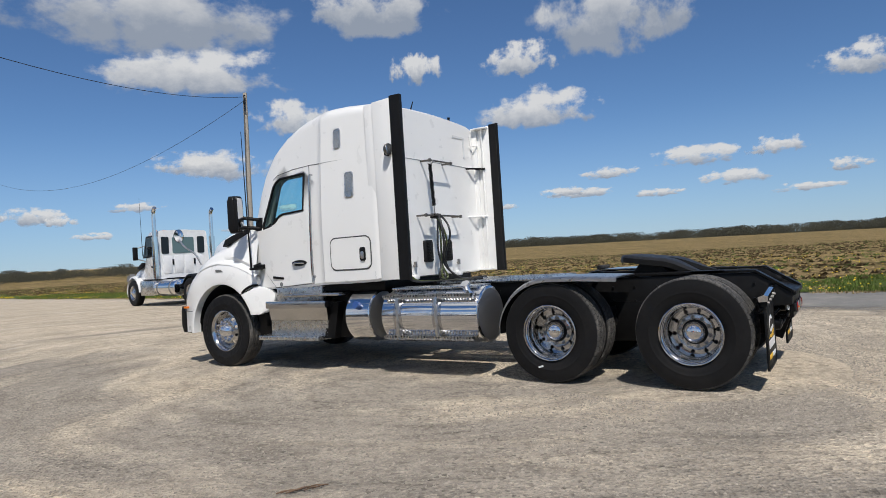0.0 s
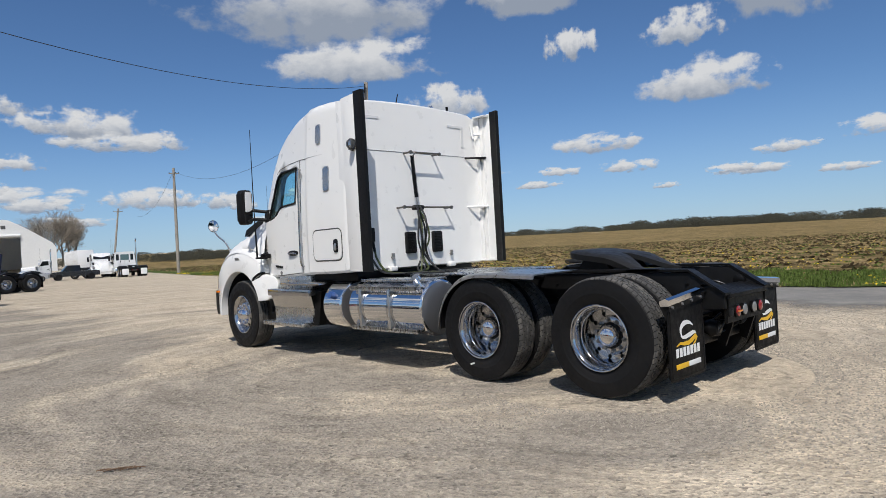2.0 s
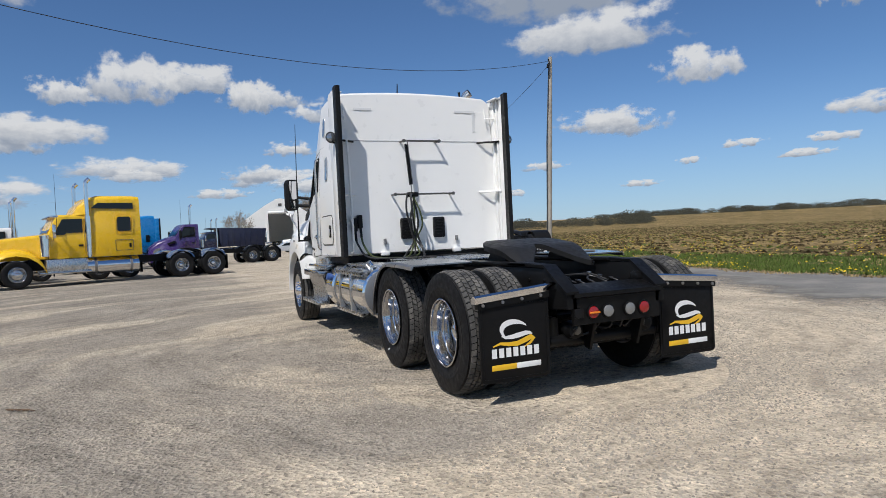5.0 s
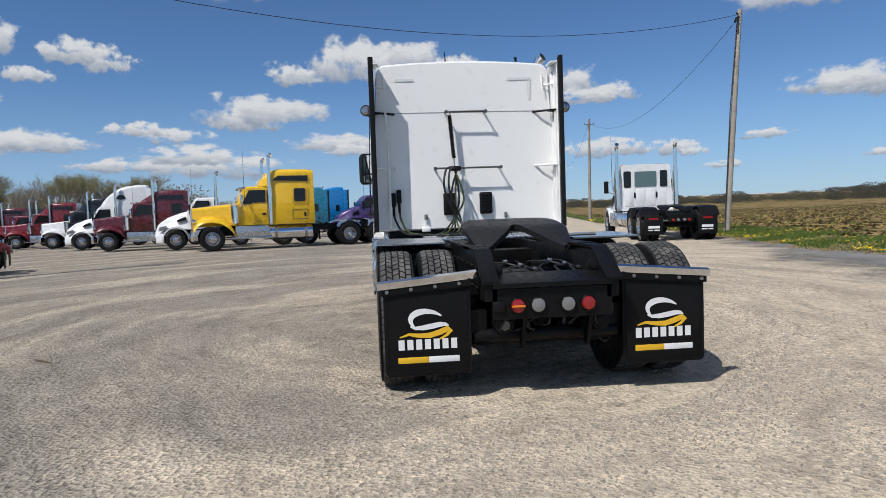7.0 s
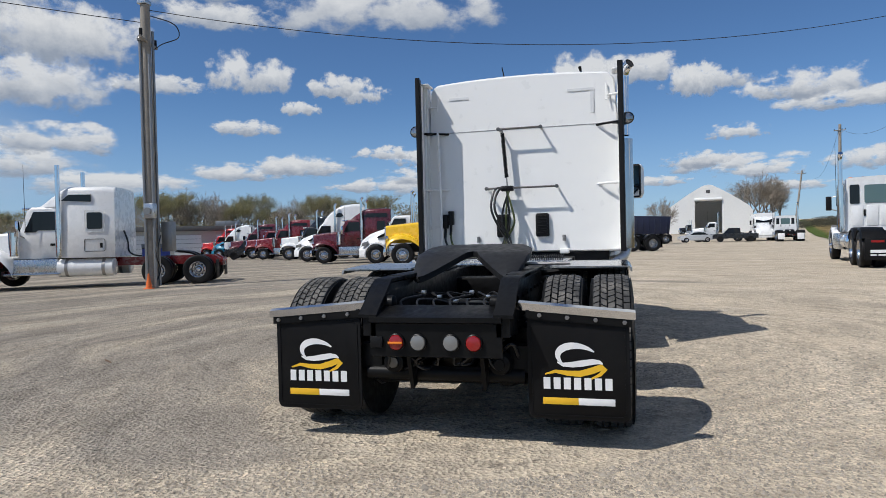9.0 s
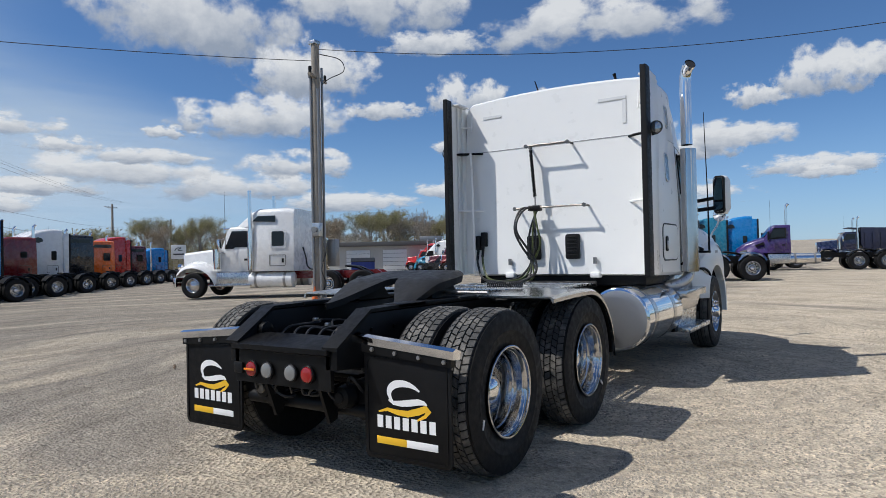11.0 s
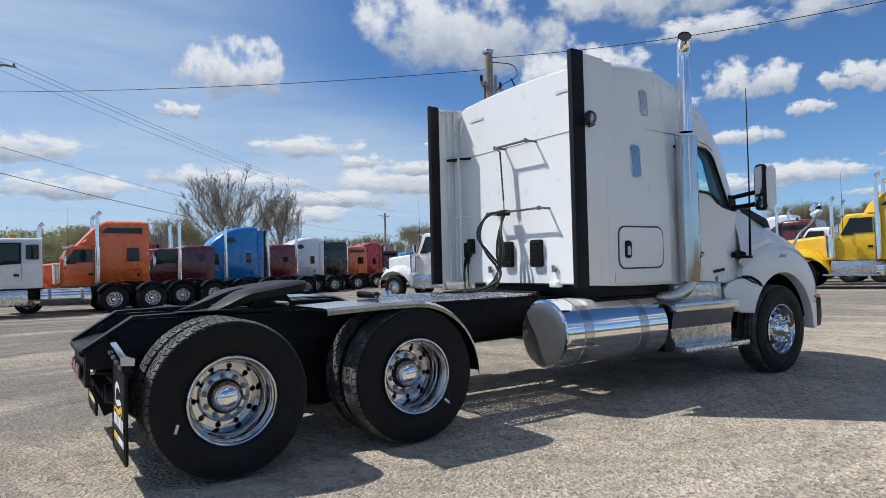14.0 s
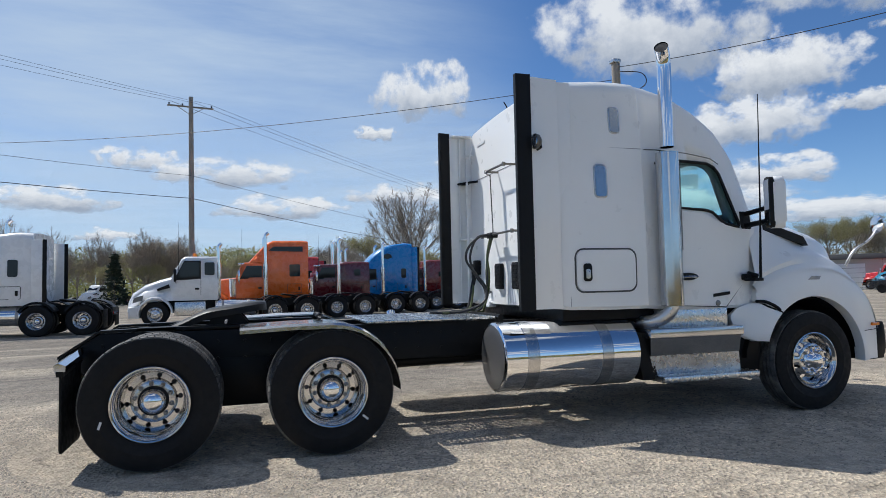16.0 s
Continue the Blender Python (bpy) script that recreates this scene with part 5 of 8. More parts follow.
        q = part("quarter_fender", loft([[(x, s * 0.56, z), (x, s * 1.14, z), (x, s * 1.165, z - 0.018), (x, s * 1.165, z - 0.045), (x, s * 1.155, z - 0.045), (x, s * 1.14, z - 0.012), (x, s * 0.56, z - 0.012)] for x, z in arc]), ALU if s < 0 else ALU_DULL, T, "curved aluminium quarter fender", smooth=30)
        part("fender_bracket", tube([(0.40, s * 0.45, 0.95), (0.40, s * 1.10, 1.015)], 0.025, 8), BLACK, q)
        part("fender_bracket", tube([(1.05, s * 0.45, 0.85), (1.02, s * 1.10, 0.89)], 0.025, 8), BLACK, q)
        part("under_fender", loft([[(x, s * 0.57, z - 0.014), (x, s * 1.135, z - 0.014), (x, s * 1.135, z - 0.02), (x, s * 0.57, z - 0.02)] for x, z in arc]), BLACK, q)
        # mudflap and hanger
        bar = part("flap_hanger", loft([[(x, y, z) for x, z in ((xc - 0.04, zt - 0.055), (xc - 0.042, zt - 0.012), (xc - 0.012, zt), (xc + 0.035, zt - 0.02), (xc + 0.03, zt - 0.06))] for y, xc, zt in ((s * 0.37, -1.225, 0.89), (s * 0.62, -1.235, 0.868), (s * 1.14, -1.24, 0.825))]), CHROME, T, "chrome mudflap hanger")
        part("clamp_strip", loft([[(xx, y, z) for xx, z in ((-1.272, zt - 0.10), (-1.272, zt - 0.05), (-1.225, zt - 0.05), (-1.225, zt - 0.10))] for y, zt in ((s * 0.52, 0.876), (s * 1.12, 0.827))]), BLACK, bar, "black flap clamp strip")
        part("hanger_end", lathe([(0, 0.05), (0.05, 0.05), (0.06, 0.03), (0.06, 0)], 14), BLACK, bar, at=pose(-1.215, s * 0.36, 0.86, 0, 0, 180 if s > 0 else 0))
        for k in range(4):
            part("flap_bolt", BOLT, None, bar, at=pose(-1.273, s * (0.60 + 0.16 * k), 0.794 - 0.013 * k, 0, 0, 90))
        fl = part("mudflap", prism(rounded(min(s * 0.525, s * 1.105), max(s * 0.525, s * 1.105), 0.185, 0.79, 0.035), "x", -1.255, -1.240, bevel=0.003), FLAP, T, "black rubber mudflap with dealer mark")
        o = rounded(min(s * 0.545, s * 1.085), max(s * 0.545, s * 1.085), 0.205, 0.75, 0.03)
        part("flap_border", ring_outline(o, 0.006, "x", -1.259, -1.254), FLAP, fl)
        c = s * 0.815
        # the mark: an open ring with a swept tail, a wide block for the name and a two-colour bar; y falls to the viewer's right
        def band(pts, w0, w1, dx):
            bmm = bmesh.new()
            rows = []
            n = len(pts)
            for i, (u, v) in enumerate(pts):
                a, b = pts[max(0, i - 1)], pts[min(n - 1, i + 1)]
                d = Vector((b[0] - a[0], b[1] - a[1])).normalized()
                t = i / (n - 1)
                w = w0 + (w1 - w0) * math.sin(math.pi * min(1, t * 1.0))
                rows.append([bmm.verts.new((dx, c - (u + d.y * w), v - d.x * w)), bmm.verts.new((dx, c - (u - d.y * w), v + d.x * w))])
            for a, b in zip(rows, rows[1:]):
                bmm.faces.new((a[0], a[1], b[1], b[0]))
            return bmm
        part("mark_ring", band([(0.004 + 0.118 * math.cos(radians(a)), 0.545 + 0.070 * math.sin(radians(a)) - 0.014 * math.cos(radians(a))) for a in range(42, 226, 6)], 0.004, 0.021, -1.2575), LOGO_WHITE, fl)
        part("mark_tongue", band([(-0.118, 0.520), (-0.085, 0.506), (-0.03, 0.507), (0.03, 0.516), (0.085, 0.526), (0.12, 0.524), (0.14, 0.514)], 0.004, 0.0185, -1.2585), LOGO_WHITE, fl)
        part("mark_tail", band([(-0.19, 0.448), (-0.13, 0.466), (-0.06, 0.456), (0.01, 0.454), (0.08, 0.474), (0.135, 0.496), (0.152, 0.484), (0.125, 0.452), (0.065, 0.422)], 0.004, 0.019, -1.2567), LOGO_YELLOW, fl)
        for k in range(7):
            part("name_bar", box(-1.2575, -1.2545, c + 0.2 - 0.0586 * k - 0.040, c + 0.2 - 0.0586 * k, 0.362, 0.430), LOGO_WHITE, fl)
        part("lower_bar", box(-1.2575, -1.2545, c, c + 0.205, 0.272, 0.312, 0.001), LOGO_YELLOW, fl)
        part("lower_bar", box(-1.2575, -1.2545, c - 0.205, c, 0.272, 0.312, 0.001), LOGO_WHITE, fl)
    part("rear_crossmember", prism([(-1.43, 0.795), (-1.43, 0.765), (-1.40, 0.755), (-1.40, 0.56), (-1.37, 0.55), (-1.37, 0.76), (-1.22, 0.80), (-1.20, 0.84), (-1.24, 0.85)], "y", -0.40, 0.40, bevel=0.004), BLACK, T, "black rear crossmember")
    for y, m, lab in ((0.235, AMBER, "amber tail light"), (0.10, CLEAR_LENS, "white reverse light"), (-0.10, CLEAR_LENS, "white reverse light"), (-0.235, RED_LENS, "red tail light")):
        l = part("tail_light", lathe([(0, 0.053), (0.014, 0.053), (0.018, 0.047)], 24), BLACK, T, at=pose(-1.405, y, 0.645, 0, 0, 90))
        part("lens", lathe([(0.012, 0.048), (0.022, 0.042), (0.027, 0.02), (0.028, 0)], 24), RED_LENS if y > 0.2 else m, l, lab)
        if y > 0.2:
            part("reflector_bar", box(-1.441, -1.432, y - 0.045, y + 0.045, 0.638, 0.652, 0.002), AMBER, T)
    rj = random.Random(41)
    for k in range(7):
        y0 = -0.30 + 0.1 * k
        part("brake_line", tube(spline([(-1.33, y0, 0.56), (-1.30, y0 + rj.uniform(-0.08, 0.08), 0.50), (-1.22, y0 + rj.uniform(-0.1, 0.1), 0.44 + 0.08 * rj.random()), (-0.9, y0 * 0.6, 0.50)]), 0.008, 6), HOSE_BLACK, T)
        part("line_fitting", tube([(-1.345, y0, 0.555), (-1.345, y0, 0.585)], 0.012, 8), STEEL, T)
    for y0 in (-0.27, 0.18):
        part("hanger_bracket", prism([(-1.36, 0.56), (-1.20, 0.56), (-1.22, 0.36), (-1.28, 0.34)], "y", y0 - 0.012, y0 + 0.012), BLACK, T)
    part("cross_tube", tube([(-1.18, -0.50, 0.42), (-1.18, 0.50, 0.42)], 0.045, 12), BLACK, T)
    part("licence_lamp", box(-1.42, -1.40, 0.32, 0.40, 0.61, 0.68, 0.008), PLASTIC, T)
    for y, x in ((0.30, -1.22), (-0.36, -1.22)):
        part("brake_chamber", lathe([(-0.09, 0.0), (-0.09, 0.05), (-0.03, 0.07), (0.0, 0.075), (0.01, 0.07), (0.06, 0.062), (0.07, 0.03), (0.07, 0)], 24), BLACK, T, at=pose(x, y, 0.50, 0, 0, 90))
        part("chamber_cap", lathe([(0.0, 0.036), (0.012, 0.032), (0.014, 0)], 18), RACK_METAL if y > 0 else BLACK, T, at=pose(x - 0.065, y, 0.50, 0, 0, 90))
        part("brake_line", tube(spline([(x, y, 0.56), (x - 0.05, y - 0.08, 0.62), (x + 0.1, y - 0.1, 0.5), (-0.7, y, 0.6)]), 0.01, 6), HOSE_BLACK, T)
    for x in (-0.66, 0.66):
        part("axle", join(tube([(x, -1.0, 0.51), (x, 1.0, 0.51)], 0.075, 16)), BLACK, T)
        part("differential", lathe([(-0.2, 0.06), (-0.14, 0.20), (0, 0.24), (0.14, 0.20), (0.2, 0.06)], 20), BLACK, T, at=pose(x, 0, 0.52))
        for s in (1, -1):
            part("air_spring", lathe([(0, 0.12), (0.05, 0.13), (0.1, 0.11), (0.15, 0.13), (0.2, 0.12)], 20), BLACK, T, at=pose(x - 0.35, s * 0.52, 0.5, 90, 0, 0))
            part("spring_hanger", prism([(x - 0.1, 0.45), (x + 0.1, 0.45), (x + 0.05, 0.70), (x - 0.05, 0.70)], "y", min(s * 0.46, s * 0.58), max(s * 0.46, s * 0.58)), BLACK, T)
    for s in (1, -1):
        part("trailing_beam", prism([(-1.2, 0.60), (-0.2, 0.66), (-0.2, 0.56), (-0.62, 0.36), (-1.2, 0.44)], "y", min(s * 0.40, s * 0.56), max(s * 0.40, s * 0.56), bevel=0.02), BLACK, T)
        part("shock_absorber", tube([(-0.95, s * 0.34, 0.42), (-1.05, s * 0.34, 0.82)], 0.04, 12), BLACK, T)
    for s in (1, -1):
        part("suspension_beam", prism([(-0.60, 0.42), (-0.42, 0.33), (0.40, 0.33), (0.58, 0.42), (0.58, 0.74), (-0.60, 0.74)], "y", min(s * 0.30, s * 0.46), max(s * 0.30, s * 0.46), bevel=0.02), BLACK, T)
        for x in (-0.66, 0.66):
            part("brake_drum", lathe([(-0.10, 0.10), (-0.10, 0.20), (-0.07, 0.21), (0.09, 0.21), (0.10, 0.19), (0.10, 0.10)], 28), BLACK, T, at=pose(x, s * 0.49, 0.50))
            part("brake_can", lathe([(-0.12, 0.0), (-0.11, 0.07), (0.0, 0.085), (0.10, 0.07), (0.11, 0)], 18), BLACK, T, at=pose(x - 0.34, s * 0.40, 0.40, 0, 0, 70))
    part("anti_roll_bar", tube(spline([(-0.80, 0.62, 0.40), (-1.02, 0.55, 0.37), (-1.04, 0.0, 0.36), (-1.02, -0.55, 0.37), (-0.80, -0.62, 0.40)]), 0.03, 10), BLACK, T)
    part("torque_rod", tube([(-1.3, 0.0, 0.62), (-0.75, 0.0, 0.56)], 0.04, 10), BLACK, T)
    part("axle_cover", lathe([(-0.16, 0.10), (-0.12, 0.19), (0.0, 0.22), (0.06, 0.20)], 24), BLACK, T, at=pose(-0.86, 0.03, 0.50, 0, 0, 90))
    # two made-up plates between the rails, added to darken the ground below
    part("shade_tray", box(2.92, 4.8, -0.36, 0.36, 0.60, 0.64, 0.01), BLACK, T)
    part("shade_plate", box(-1.12, 0.45, -0.36, 0.36, 0.58, 0.61, 0.01), BLACK, T)
    part("drive_shaft", tube([(0.7, 0, 0.55), (3.6, 0, 0.62)], 0.06, 12), BLACK, T)
    part("gearbox", box(3.5, 5.0, -0.35, 0.35, 0.5, 1.05, 0.06), BLACK, T)
    part("front_axle", ahead(join(tube([(5.255, -1.0, 0.45), (5.255, 1.0, 0.45)], 0.06, 10), box(4.9, 5.6, -0.5, -0.38, 0.55, 0.66, 0.01), box(4.9, 5.6, 0.38, 0.5, 0.55, 0.66, 0.01))), BLACK, T)
    part("cab_floor", box(2.75, 4.7, -1.0, 1.0, 0.96, 1.08, 0.02), BLACK, T)
    part("engine_bay", box(4.7, 6.2, -0.62, 0.62, 0.6, 1.2, 0.05), BLACK, T)
    for x, w, z in ((0.82, 0.2, 0.70), (2.44, 0.12, 0.70), (0.0, 0.35, 0.56), (-0.9, 0.2, 0.52)):
        part("crossmember", box(x - w / 2, x + w / 2, -0.37, 0.37, z, z + 0.20, 0.02), BLACK, T)
    for k in range(6):
        y0 = -0.28 + 0.11 * k
        part("wiring", tube(spline([(-1.16, y0, 0.80), (-1.02, y0 + 0.05, 0.86), (-0.86, y0 - 0.06, 0.82 + 0.03 * (k % 3)), (-0.70, y0 + 0.04, 0.88), (-0.45, y0 * 0.5, 0.84)]), 0.008, 6), HOSE_BLACK, T)
        part("cable_clip", box(-0.90, -0.87, y0 - 0.075, y0 - 0.045, 0.83 + 0.03 * (k % 3), 0.85 + 0.03 * (k % 3), 0.003), ALU_DULL, T)
    part("air_tank", tube([(-0.2, -0.15, 0.60), (0.6, -0.15, 0.60)], 0.11, 16), BLACK, T)
    part("battery_box", box(2.90, 3.5, -0.5, 0.62, 0.45, 0.85, 0.02), BLACK, T)
    part("rear_duct", box(3.25, 3.60, 0.6, 1.0, 0.40, 0.92, 0.02), BLACK, T)
    # open grating behind the cab, through which the sun falls
    dk = part("deck_frame", join(*[box(x0, x1, y0, y1, 0.99, 1.012, 0.003) for x0, x1, y0, y1 in ((1.02, 2.25, -0.60, -0.56), (1.02, 2.25, 0.56, 0.60), (1.02, 1.06, -0.56, 0.56), (2.21, 2.25, -0.56, 0.56), (1.61, 1.66, -0.56, 0.56))]), PLATE, T, "bright punched deck grating behind the cab")
    for k in range(18):
        y = -0.545 + 0.064 * k
        part("deck_bar", box(1.06, 2.21, y - 0.013, y + 0.013, 0.996, 1.008), PLATE, dk)
    for k in range(23):
        x = 1.085 + 0.050 * k
        part("deck_strip", box(x - 0.010, x + 0.010, -0.56, 0.56, 0.998, 1.006), PLATE, dk)
    part("cross_bar", tube([(2.30, -0.62, 1.0), (2.30, 0.62, 1.0)], 0.03, 8), BLACK, T)
    part("coiled_cable", tube([(0.62 + 0.022 * math.cos(k * 0.55), -0.62 + 0.34 * k / 200, 1.07 + 0.022 * math.sin(k * 0.55)) for k in range(200)], 0.005, 5), HOSE_BLACK, T, "black coiled electric cable")
    # fifth wheel, tilted back to the rear
    fw = part("fifth_wheel", fifth_plate(), material("greased_plate", (0.016, 0.016, 0.0165), 0.5, vary=0.3, scale=6, bump=0.06, dirt=(0.03, 0.028, 0.026), dirt_amount=0.3, spec=0.25), T, "black greased fifth-wheel plate, tilted back", at=pose(-0.18, 0, 1.10, 0, -8.0, 0))
    for s in (1, -1):
        part("plate_bracket", prism([(-0.34, 0.99), (0.06, 0.99), (-0.04, 1.11), (-0.24, 1.11)], "y", min(s * 0.30, s * 0.36), max(s * 0.30, s * 0.36)), BLACK, T)
        part("slide_rail", box(-0.85, 0.65, min(s * 0.34, s * 0.47), max(s * 0.34, s * 0.47), 0.985, 1.015, 0.006), BLACK, T)
    part("release_handle", tube(spline([(-0.15, -0.35, 1.05), (-0.15, -0.62, 1.05), (-0.15, -0.72, 1.05)]), 0.012, 8), STEEL, T)
    # wheels
    for s in (1, -1):
        for x in (-0.66, 0.66):
            wheel(T, "dual", x, s * 1.01, spin=18 * x)
            wheel(T, "inner", x, s * 0.71)
        wheel(T, "steer", 5.255 + NOSE, s * 1.045, z=0.487)
    for x, y, z, lean in ((-0.99, -1.1445, 0.372, -72), (0.91, -1.1445, 0.285, 40), (0.77, 1.1445, 0.165, 18)):
        part("sidewall_sticker", box(-0.027, 0.027, -0.002, 0.002, -0.008, 0.008), GREY_FILM, T, at=pose(x, y, z, 0, lean, 0))
    # seats and wheel seen through the windows
    for s in (1, -1):
        seat = part("seat", join(box(3.72, 4.15, min(s * 0.3, s * 0.75), max(s * 0.3, s * 0.75), 1.45, 1.60, 0.04), box(3.70, 3.84, min(s * 0.32, s * 0.73), max(s * 0.32, s * 0.73), 1.55, 2.08, 0.05)), INSIDE, T, "dark cab seat")
    part("dashboard", box(4.50, 4.85, -0.85, 0.85, 1.45, 1.86, 0.06), INSIDE, T)
    sw = lathe([(-0.014, 0.22), (0.0, 0.235), (0.014, 0.22), (0.0, 0.205)], 28, close=True)
    part("steering_wheel", join(sw, tube([(-0.21, 0, 0), (0.21, 0, 0)], 0.014, 6), tube([(0, 0, 0), (0, 0.2, 0)], 0.03, 8)), INSIDE, T, at=pose(4.42, 0.5, 1.90, 55, 0, 90))
    return T


def fifth_plate():
    """The coupling plate: round at the front, with a wide throat between two ramps that fall to the rear."""
    rows = [(0.375, 0.0, 0.20), (0.36, 0.0, 0.28), (0.30, 0.0, 0.365), (0.20, 0.0, 0.415), (0.08, 0.0, 0.432), (-0.05, 0.0, 0.43), (-0.075, 0.035, 0.428), (-0.13, 0.052, 0.42), (-0.20, 0.085, 0.41), (-0.30, 0.155, 0.395), (-0.40, 0.225, 0.375), (-0.48, 0.275, 0.355), (-0.515, 0.30, 0.33)]
    halves = []
    for side in (1, -1):
        secs = []
        for x, y0, y1 in rows:
            z = 0.062 - 0.10 * step(-0.08, -0.52, x) - 0.012 * step(0.28, 0.375, x)
            secs.append([(x, side * y0, z), (x, side * (y0 * 0.5 + y1 * 0.5), z + 0.002), (x, side * (y1 - 0.035), z - 0.002), (x, side * y1, z - 0.022), (x, side * (y1 - 0.012), z - 0.075 + 0.03 * step(-0.2, -0.5, x)), (x, side * y0, z - 0.045)])
        halves.append(loft(secs))
    return join(*halves)


HOLE = finish(lathe([(0.0, 0.0095), (0.002, 0.0095), (0.0022, 0.0)], 8), "hole", SEAM)
BOLT = finish(lathe([(0.0, 0.013), (0.012, 0.012), (0.014, 0.0)], 6), "bolt", STEEL, 30)
RIVET = finish(lathe([(0.0, 0.013), (0.012, 0.012), (0.014, 0.0)], 6), "bolt", BLACK, 30)
main_truck()


# ---- clouds: far sheets facing the lot ----
def cloud_material(name="cumulus", shade_from=-0.45, shade_to=0.40):
    m = bpy.data.materials.new(name)
    m.use_nodes = True
    n, l = m.node_tree.nodes, m.node_tree.links
    n.remove(n["Principled BSDF"])
    tc, oi = n.new("ShaderNodeTexCoord"), n.new("ShaderNodeObjectInfo")

    def math2(op, a, b=None, c=None):
        x = n.new("ShaderNodeMath")
        x.operation = op
        for i, v in enumerate((a, b, c)):
            if v is None:
                continue
            if isinstance(v, (int, float)):
                x.inputs[i].default_value = v
            else:
                l.new(v, x.inputs[i])
        return x.outputs[0]
    sep = n.new("ShaderNodeSeparateXYZ")
    l.new(tc.outputs["Object"], sep.inputs[0])
    shift = n.new("ShaderNodeCombineXYZ")
    l.new(math2("MULTIPLY", oi.outputs["Random"], 97.0), shift.inputs[0]), l.new(math2("MULTIPLY", oi.outputs["Random"], 31.0), shift.inputs[1])
    vec = n.new("ShaderNodeVectorMath")
    l.new(tc.outputs["Object"], vec.inputs[0]), l.new(shift.outputs[0], vec.inputs[1])
    aspect = n.new("ShaderNodeVectorMath")
    aspect.operation = "MULTIPLY"
    aspect.inputs[1].default_value = (2.0, 1.0, 1.0)
    l.new(vec.outputs[0], aspect.inputs[0])

    def fbm(scale, detail, rough):
        t = n.new("ShaderNodeTexNoise")
        t.inputs["Scale"].default_value, t.inputs["Detail"].default_value, t.inputs["Roughness"].default_value = scale, detail, rough
        l.new(aspect.outputs[0], t.inputs["Vector"])
        return t.outputs["Fac"]
    puff, fine = fbm(1.35, 8, 0.56), fbm(2.6, 6, 0.6)
    x2 = math2("MULTIPLY", sep.outputs[0], sep.outputs[0])
    yy = sep.outputs[1]
    low = math2("MULTIPLY", math2("MINIMUM", math2("ADD", yy, 0.15), 0.0), -1.25)
    y2 = math2("ADD", math2("MULTIPLY", yy, yy), math2("MULTIPLY", low, low))
    body = math2("SUBTRACT", 0.62, math2("ADD", math2("MULTIPLY", x2, 0.85), math2("MULTIPLY", y2, 0.85)))
    dens = math2("ADD", body, math2("MULTIPLY", math2("SUBTRACT", puff, 0.5), 2.3))
    alpha = n.new("ShaderNodeMapRange")
    alpha.interpolation_type = "SMOOTHSTEP"
    alpha.inputs["From Min"].default_value, alpha.inputs["From Max"].default_value = 0.14, 0.56
    l.new(dens, alpha.inputs["Value"])
    edge = math2("MULTIPLY", math2("LESS_THAN", math2("ABSOLUTE", sep.outputs[0]), 0.99), math2("LESS_THAN", math2("ABSOLUTE", yy), 0.99))
    fade = n.new("ShaderNodeMapRange")
    fade.interpolation_type = "SMOOTHSTEP"
    fade.inputs["From Min"].default_value, fade.inputs["From Max"].default_value = 1.0, 0.72
    l.new(math2("MAXIMUM", math2("ABSOLUTE", sep.outputs[0]), math2("ABSOLUTE", yy)), fade.inputs["Value"])
    a = math2("MULTIPLY", math2("MULTIPLY", alpha.outputs[0], fade.outputs[0]), 0.96)
    a = math2("MULTIPLY", a, edge)
    # sunlit crown and shaded flat base, both painted into the glow colour
    tone = n.new("ShaderNodeMapRange")
    tone.inputs["From Min"].default_value, tone.inputs["From Max"].default_value = shade_from, shade_to
    l.new(math2("ADD", yy, math2("MULTIPLY", math2("SUBTRACT", fine, 0.5), 0.9)), tone.inputs["Value"])
    ramp = n.new("ShaderNodeValToRGB")
    ramp.color_ramp.elements[0].color, ramp.color_ramp.elements[1].color = (0.40, 0.46, 0.56, 1), (0.94, 0.95, 0.96, 1)
    ramp.color_ramp.elements[1].position = 0.82
    l.new(tone.outputs[0], ramp.inputs[0])
    em, tr, mx = n.new("ShaderNodeEmission"), n.new("ShaderNodeBsdfTransparent"), n.new("ShaderNodeMixShader")
    em.inputs["Strength"].default_value = 0.79
    l.new(ramp.outputs[0], em.inputs["Color"])
    l.new(a, mx.inputs[0]), l.new(tr.outputs[0], mx.inputs[1]), l.new(em.outputs[0], mx.inputs[2])
    l.new(mx.outputs[0], n["Material Output"].inputs["Surface"])
    return m


CLOUD = cloud_material()
cq = bmesh.new()
cq.faces.new([cq.verts.new(p) for p in ((-1, -1, 0), (1, -1, 0), (1, 1, 0), (-1, 1, 0))])
CLOUD_MESH = finish(cq, "cloud", CLOUD, 0)
# copy with more grey shade painted in, for clouds seen from below
GREY_MESH = CLOUD_MESH.copy()
GREY_MESH.materials.clear()
GREY_MESH.materials.append(cloud_material("cumulus_underside", -0.15, 0.85))
